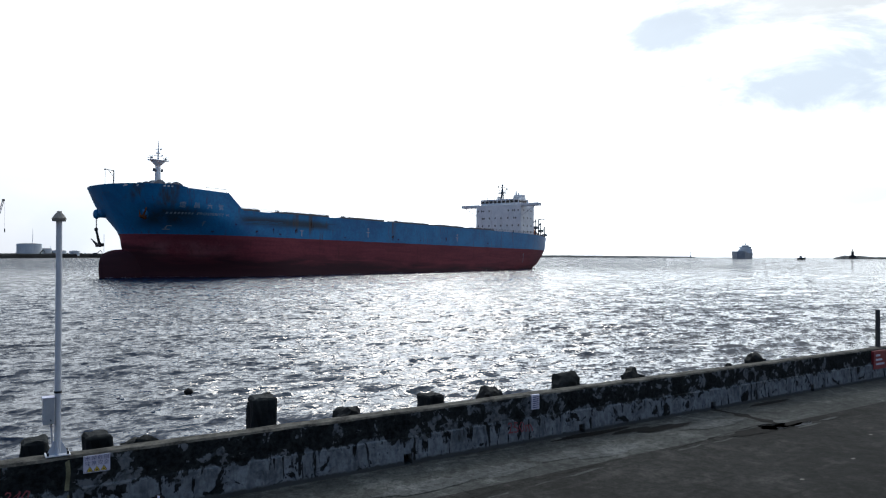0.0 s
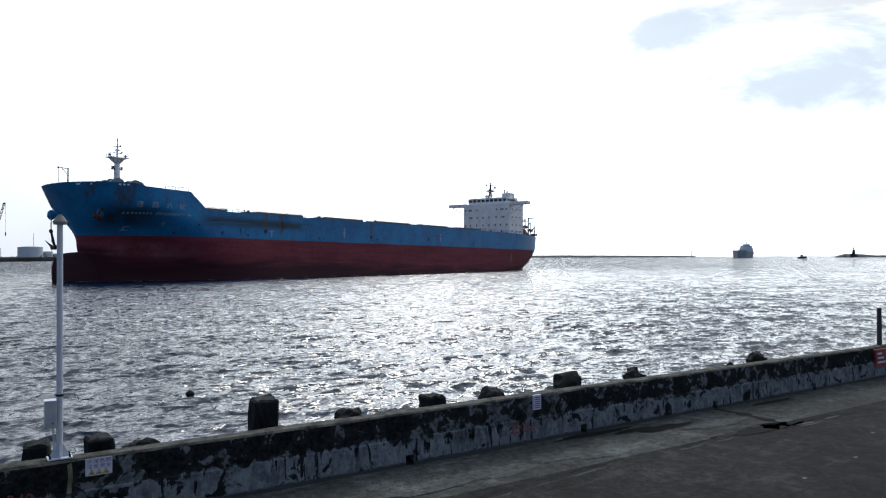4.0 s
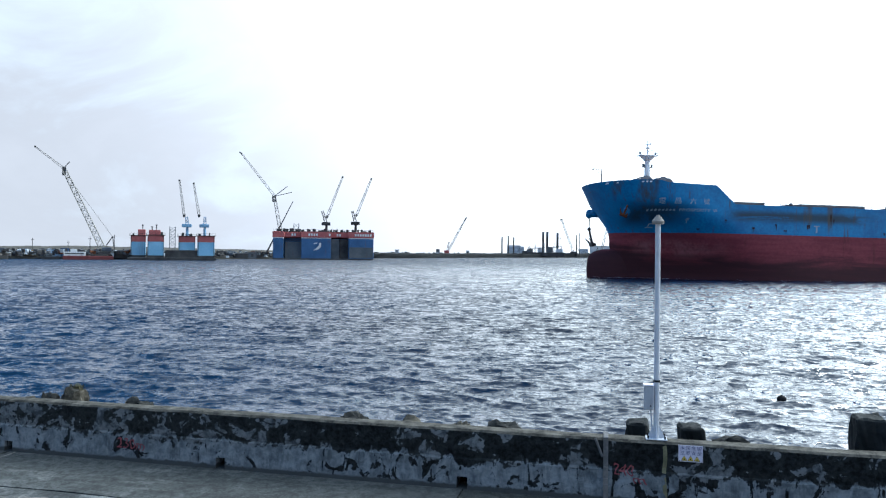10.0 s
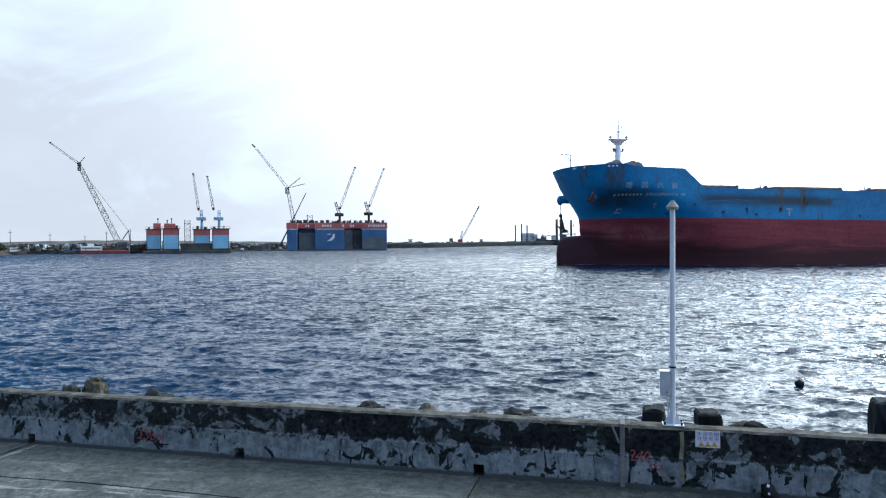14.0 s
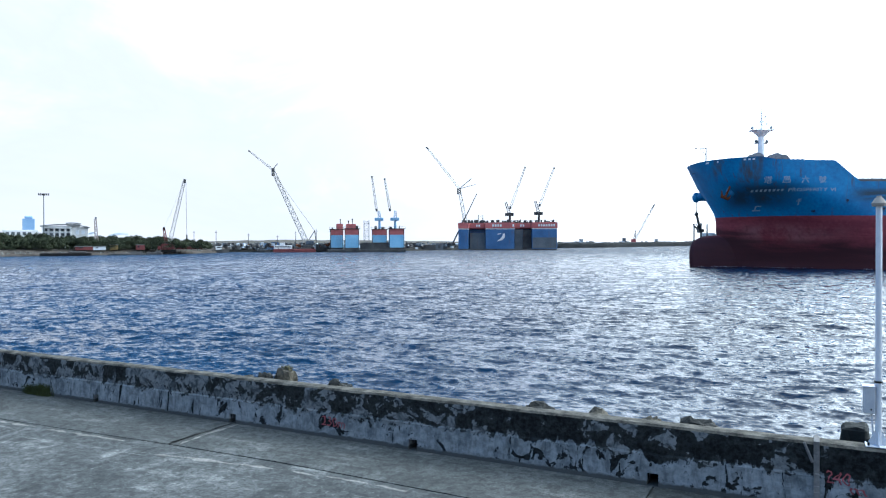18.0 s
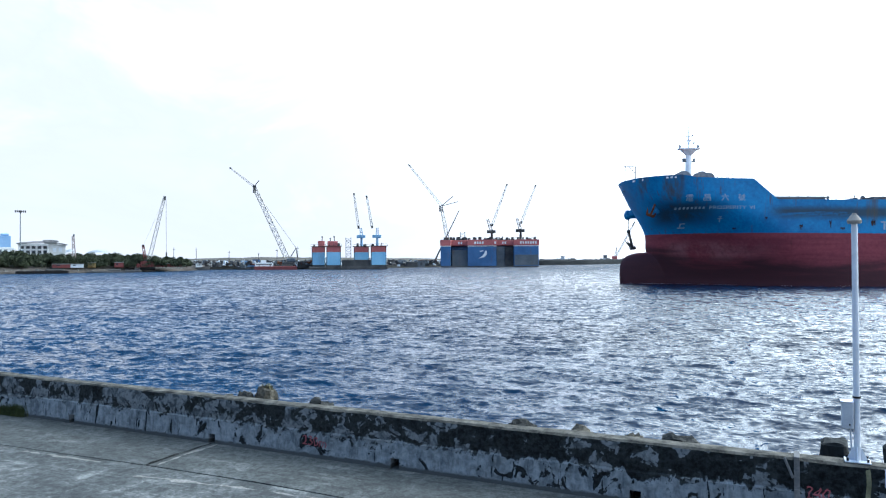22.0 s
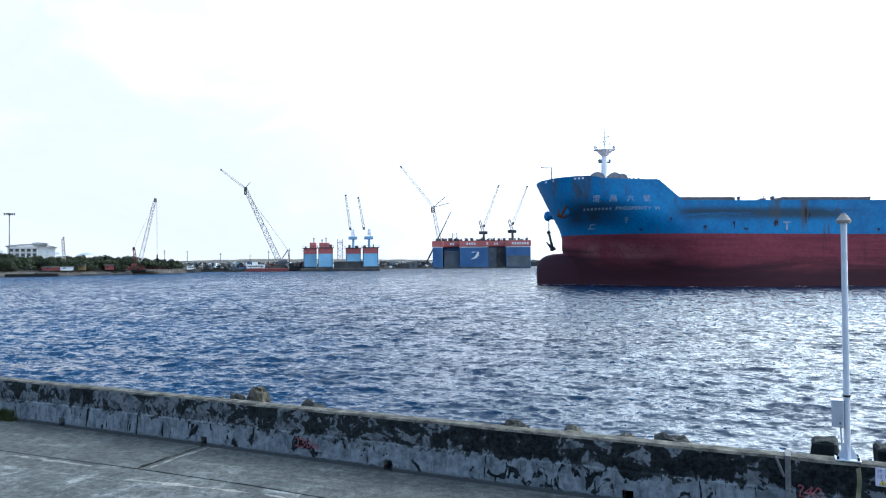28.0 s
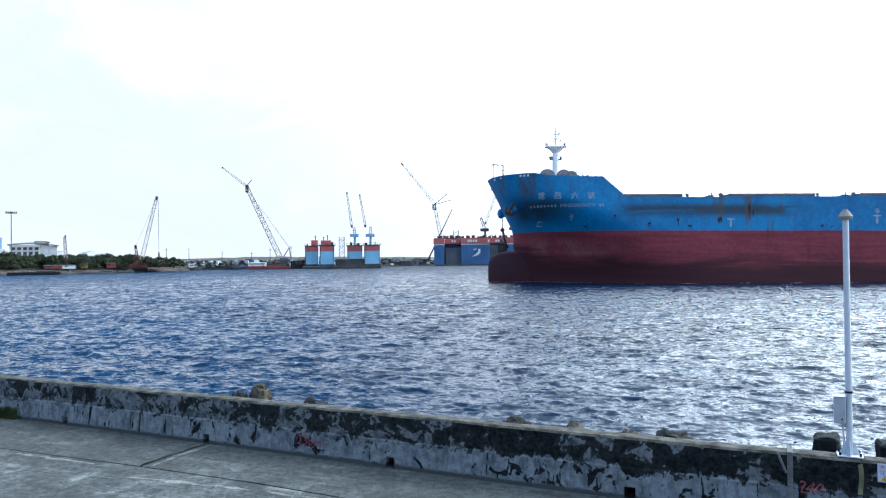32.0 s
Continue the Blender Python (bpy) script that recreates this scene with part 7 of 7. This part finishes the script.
protos = [build_tree(11, 7.5, 4.2), build_tree(12, 6.2, 4.8), build_tree(13, 8.4, 3.8)]
rng = random.Random(8)
spots = []
for k in range(64):
    f = k / 63
    deg = 97.0 - 18.6 * f + rng.uniform(-0.15, 0.15)
    dist = 420 + 12 * f + rng.uniform(-4, 16)
    size = rng.uniform(0.8, 1.02) * (1.0 if f < 0.8 else 1.0 - 1.4 * (f - 0.8)) * (1.0 + 0.25 * max(0.0, 1 - f / 0.48) ** 0.5)
    spots.append((deg, dist, size, rng.uniform(0, 360)))
for k, (deg, dist, size, turn) in enumerate(spots):
    m = shore(deg, dist, 3.5 - 0.8 * k / 63) @ Matrix.Rotation(radians(turn), 4, "Z")
    if k < 3:
        protos[k].matrix_world = m
        ob = protos[k]
    else:
        ob = copy_thing(protos[k % 3], m)
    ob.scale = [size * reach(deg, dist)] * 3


# low scrub under and between the trees, and clutter along the working shore
rng = random.Random(21)
verts, faces = [], []
for _ in range(620):
    f = rng.random()
    c = bearing(98.0 - 20.0 * f, 411 + 16 * f + rng.uniform(0, 18), WATER_Z + 3.7 + (4.6 - 3.2 * max(0, f - 0.75) / 0.25) * rng.random() ** 1.2)
    clump(verts, faces, rng, c, rng.uniform(1.0, 2.3), 75, 0.2, 0.46)
tagged(from_lists("shore_scrub", verts, faces, LEAF), "dense dark green scrub along the far shore", "scrub", kind="stuff")
# stones and driftwood along the scrub shore's edge
verts, faces = [], []
for _ in range(900):
    deg = rng.uniform(78.5, 97.0)
    c = bearing(deg, step(deg, [(77, 484), (79, 453), (84, 418), (90, 408), (98, 389)]) + rng.uniform(0, 15), WATER_Z + 0.6)
    c.z += rng.uniform(0.0, 1.0)
    m = Euler([rng.uniform(0, 6) for _ in range(3)]).to_matrix() @ Matrix.Diagonal((rng.uniform(0.3, 1.4), rng.uniform(0.25, 0.7), rng.uniform(0.2, 0.6)))
    k = len(verts)
    verts += [tuple(c + m @ Vector(v)) for v in ((1, 0, 0), (-1, 0.1, 0), (0, 1, 0.2), (0.1, -1, 0), (0, 0, 1), (0, 0.2, -1))]
    faces += [(k + a, k + b, k + d) for a, b in ((0, 2), (2, 1), (1, 3), (3, 0)) for d in (4,)] + [(k + b, k + a, k + 5) for a, b in ((0, 2), (2, 1), (1, 3), (3, 0))]
tagged(from_lists("shore_stones", verts, faces, HAZE_STONE), "grey stones and debris strewn along the muddy shore", "stones", kind="stuff")
for name, mat, count, label in (("dark_clutter", DARK_STEEL, 620, "dark heaps and plant along the working shore"), ("grey_clutter", DOCK_GREY, 170, "grey heaps and plant along the working shore"), ("pale_clutter", HAZE_GREY, 90, "pale drums and boxes along the working shore"), ("rusty_clutter", ANCHOR_RUST, 60, "rusty scrap along the working shore")):
    bm = B()
    for _ in range(count):
        deg = rng.choice((rng.uniform(66.5, 79.0), rng.uniform(58.0, 66.0), rng.uniform(68.0, 78.5)))
        w, h = rng.uniform(0.5, 3.6), rng.uniform(0.5, 2.0)
        m = shore(deg, rng.uniform(482, 530) + 12 * (deg > 70), rng.uniform(2.0, 5.6)) @ Matrix.Rotation(rng.uniform(0, 3), 4, "Z")
        made = bmesh.ops.create_cube(bm, size=1, matrix=m @ Matrix.Diagonal((w, w * 0.7, h, 1)))["verts"]
        for v in made:
            v.co += Vector((rng.gauss(0, 0.15), rng.gauss(0, 0.15), rng.gauss(0, 0.22)))
    ob = part(name, bm, mat)
    tagged(ob, label, "clutter", kind="stuff")
for name, mat, count, label in (("pier_clutter", DARK_STEEL, 190, "dark plant and heaps along the long pier"), ("pier_boxes", HAZE_GREY, 60, "pale boxes and cabins along the long pier")):
    bm = B()
    for _ in range(count):
        deg = rng.choice((rng.uniform(34.5, 38.8), rng.uniform(26.0, 51.0)))
        d = step(deg, [(25, 1640), (33, 1340), (38, 1120), (43, 940), (47, 800), (51, 720)])
        w, h = rng.uniform(0.8, 5.5), rng.uniform(0.8, 3.4)
        z = step(deg, [(25, 8.6), (33, 7.2), (38, 5.9), (43, 5.3), (51, 5.0)])
        m = shore(deg, d + rng.uniform(25, 70), z) @ Matrix.Rotation(rng.gauss(0, 0.25), 4, "Y")
        bmesh.ops.create_cube(bm, size=1, matrix=m @ Matrix.Diagonal((w, w * 0.7, h, 1)))
    tagged(part(name, bm, mat), label, "clutter", kind="stuff")


# ---- out at sea ----
def build_far_ship():
    ship = thing("far_cargo_ship", shore(-22.8, 1800) @ Matrix.Rotation(radians(-98), 4, "Z") @ Matrix.Scale(1.08, 4), "hazy grey cargo ship far out on the horizon", "ship")
    verts, faces = [], []
    for i in range(13):
        x = -70 + 140 * i / 12
        w = 15 * min(1.0, (70 - x) / 26 + 0.02, 0.8 + (x + 70) / 40)
        top = 13 + (3.5 if x > 45 else 0)
        verts += [(x, -w, top), (x - (3 if i == 12 else 0), -w * 0.85, -1), (x - (3 if i == 12 else 0), w * 0.85, -1), (x, w, top)]
        if i:
            k = 4 * i
            faces += [(k - 4, k, k + 1, k - 3), (k - 3, k + 1, k + 2, k - 2), (k - 2, k + 2, k + 3, k - 1), (k - 1, k + 3, k, k - 4)]
    faces += [(0, 1, 2, 3), (51, 50, 49, 48)]
    from_lists("hull", verts, faces, FAR_SHIP_GREY, ship)
    part("superstructure", box(B(), -64, -40, -13, 13, 13, 22, 0.5), HAZE_GREY, ship, "pale superstructure")
    part("accommodation", box(B(), -60, -44, -11, 11, 22, 26, 0.5), HAZE_GREY, ship, "pale upper decks")
    part("bridge", box(B(), -56, -47, -16.5, 16.5, 26, 27.3, 0.3), FAR_SHIP_GREY, ship)
    part("wheelhouse", box(B(), -57, -46, -7, 7, 27.3, 30.5, 0.4), HAZE_GREY, ship)
    part("funnel", box(B(), -66, -60, -4, 4, 20, 31, 0.6), FAR_SHIP_GREY, ship)
    part("mast", bar(B(), (-52, 0, 31), (-52, 0, 37), 1.2, 0.4, 6), FAR_SHIP_GREY, ship)
    for k in range(5):
        x = -30 + 18 * k
        part("hatch", box(B(), x, x + 13, -9, 9, 13, 15.5, 0.2), FAR_SHIP_GREY, ship)


build_far_ship()
light = thing("lighthouse", shore(-29.95, 2200), "small dark lighthouse on the end of a breakwater", "lighthouse")
part("base", box(B(), -8, 8, -5, 5, 0, 9.5, 0.4), DOCK_DARK, light)
part("tower", bar(B(), (0, 0, 9), (0, 0, 21), 4.0, 2.8, 12), DOCK_DARK, light)
part("lantern", bar(B(), (0, 0, 22), (0, 0, 25), 2.0, 1.6, 10), GLASS_DARK, light)
part("dome", bar(B(), (0, 0, 25), (0, 0, 27), 2.2, 0.2, 10), DOCK_DARK, light)
beacon = thing("harbour_beacon", shore(-19.2, 3050), "thin beacon on the breakwater end", "beacon")
part("tower", bar(B(), (0, 0, 2), (0, 0, 21), 1.6, 1.0, 8), HAZE_GREY, beacon)
part("lantern", bar(B(), (0, 0, 21), (0, 0, 25), 1.4, 0.6, 8), DOCK_DARK, beacon)


def motions():
    """The ship comes in past the quay, and the chop drifts with the wind."""
    rows = []
    for k in range(9):
        t = 4.0 * k
        rows.append((t, pose(-95.1 - 1.567 * t - 0.0008 * t * t + 1.9 * (1 - t / 32) ** 3, 191.0 - 2.678 * t - 0.0007 * t * t + 0.9 * (1 - t / 32) ** 3, WATER_Z + 0.87, 0, -0.83, -127)))
    walk(carrier, rows)
    walk(water, [(0.0, pose(-8, -5, WATER_Z)), (16.0, pose(0, 0, WATER_Z)), (32.0, pose(8, 5, WATER_Z))])


motions()
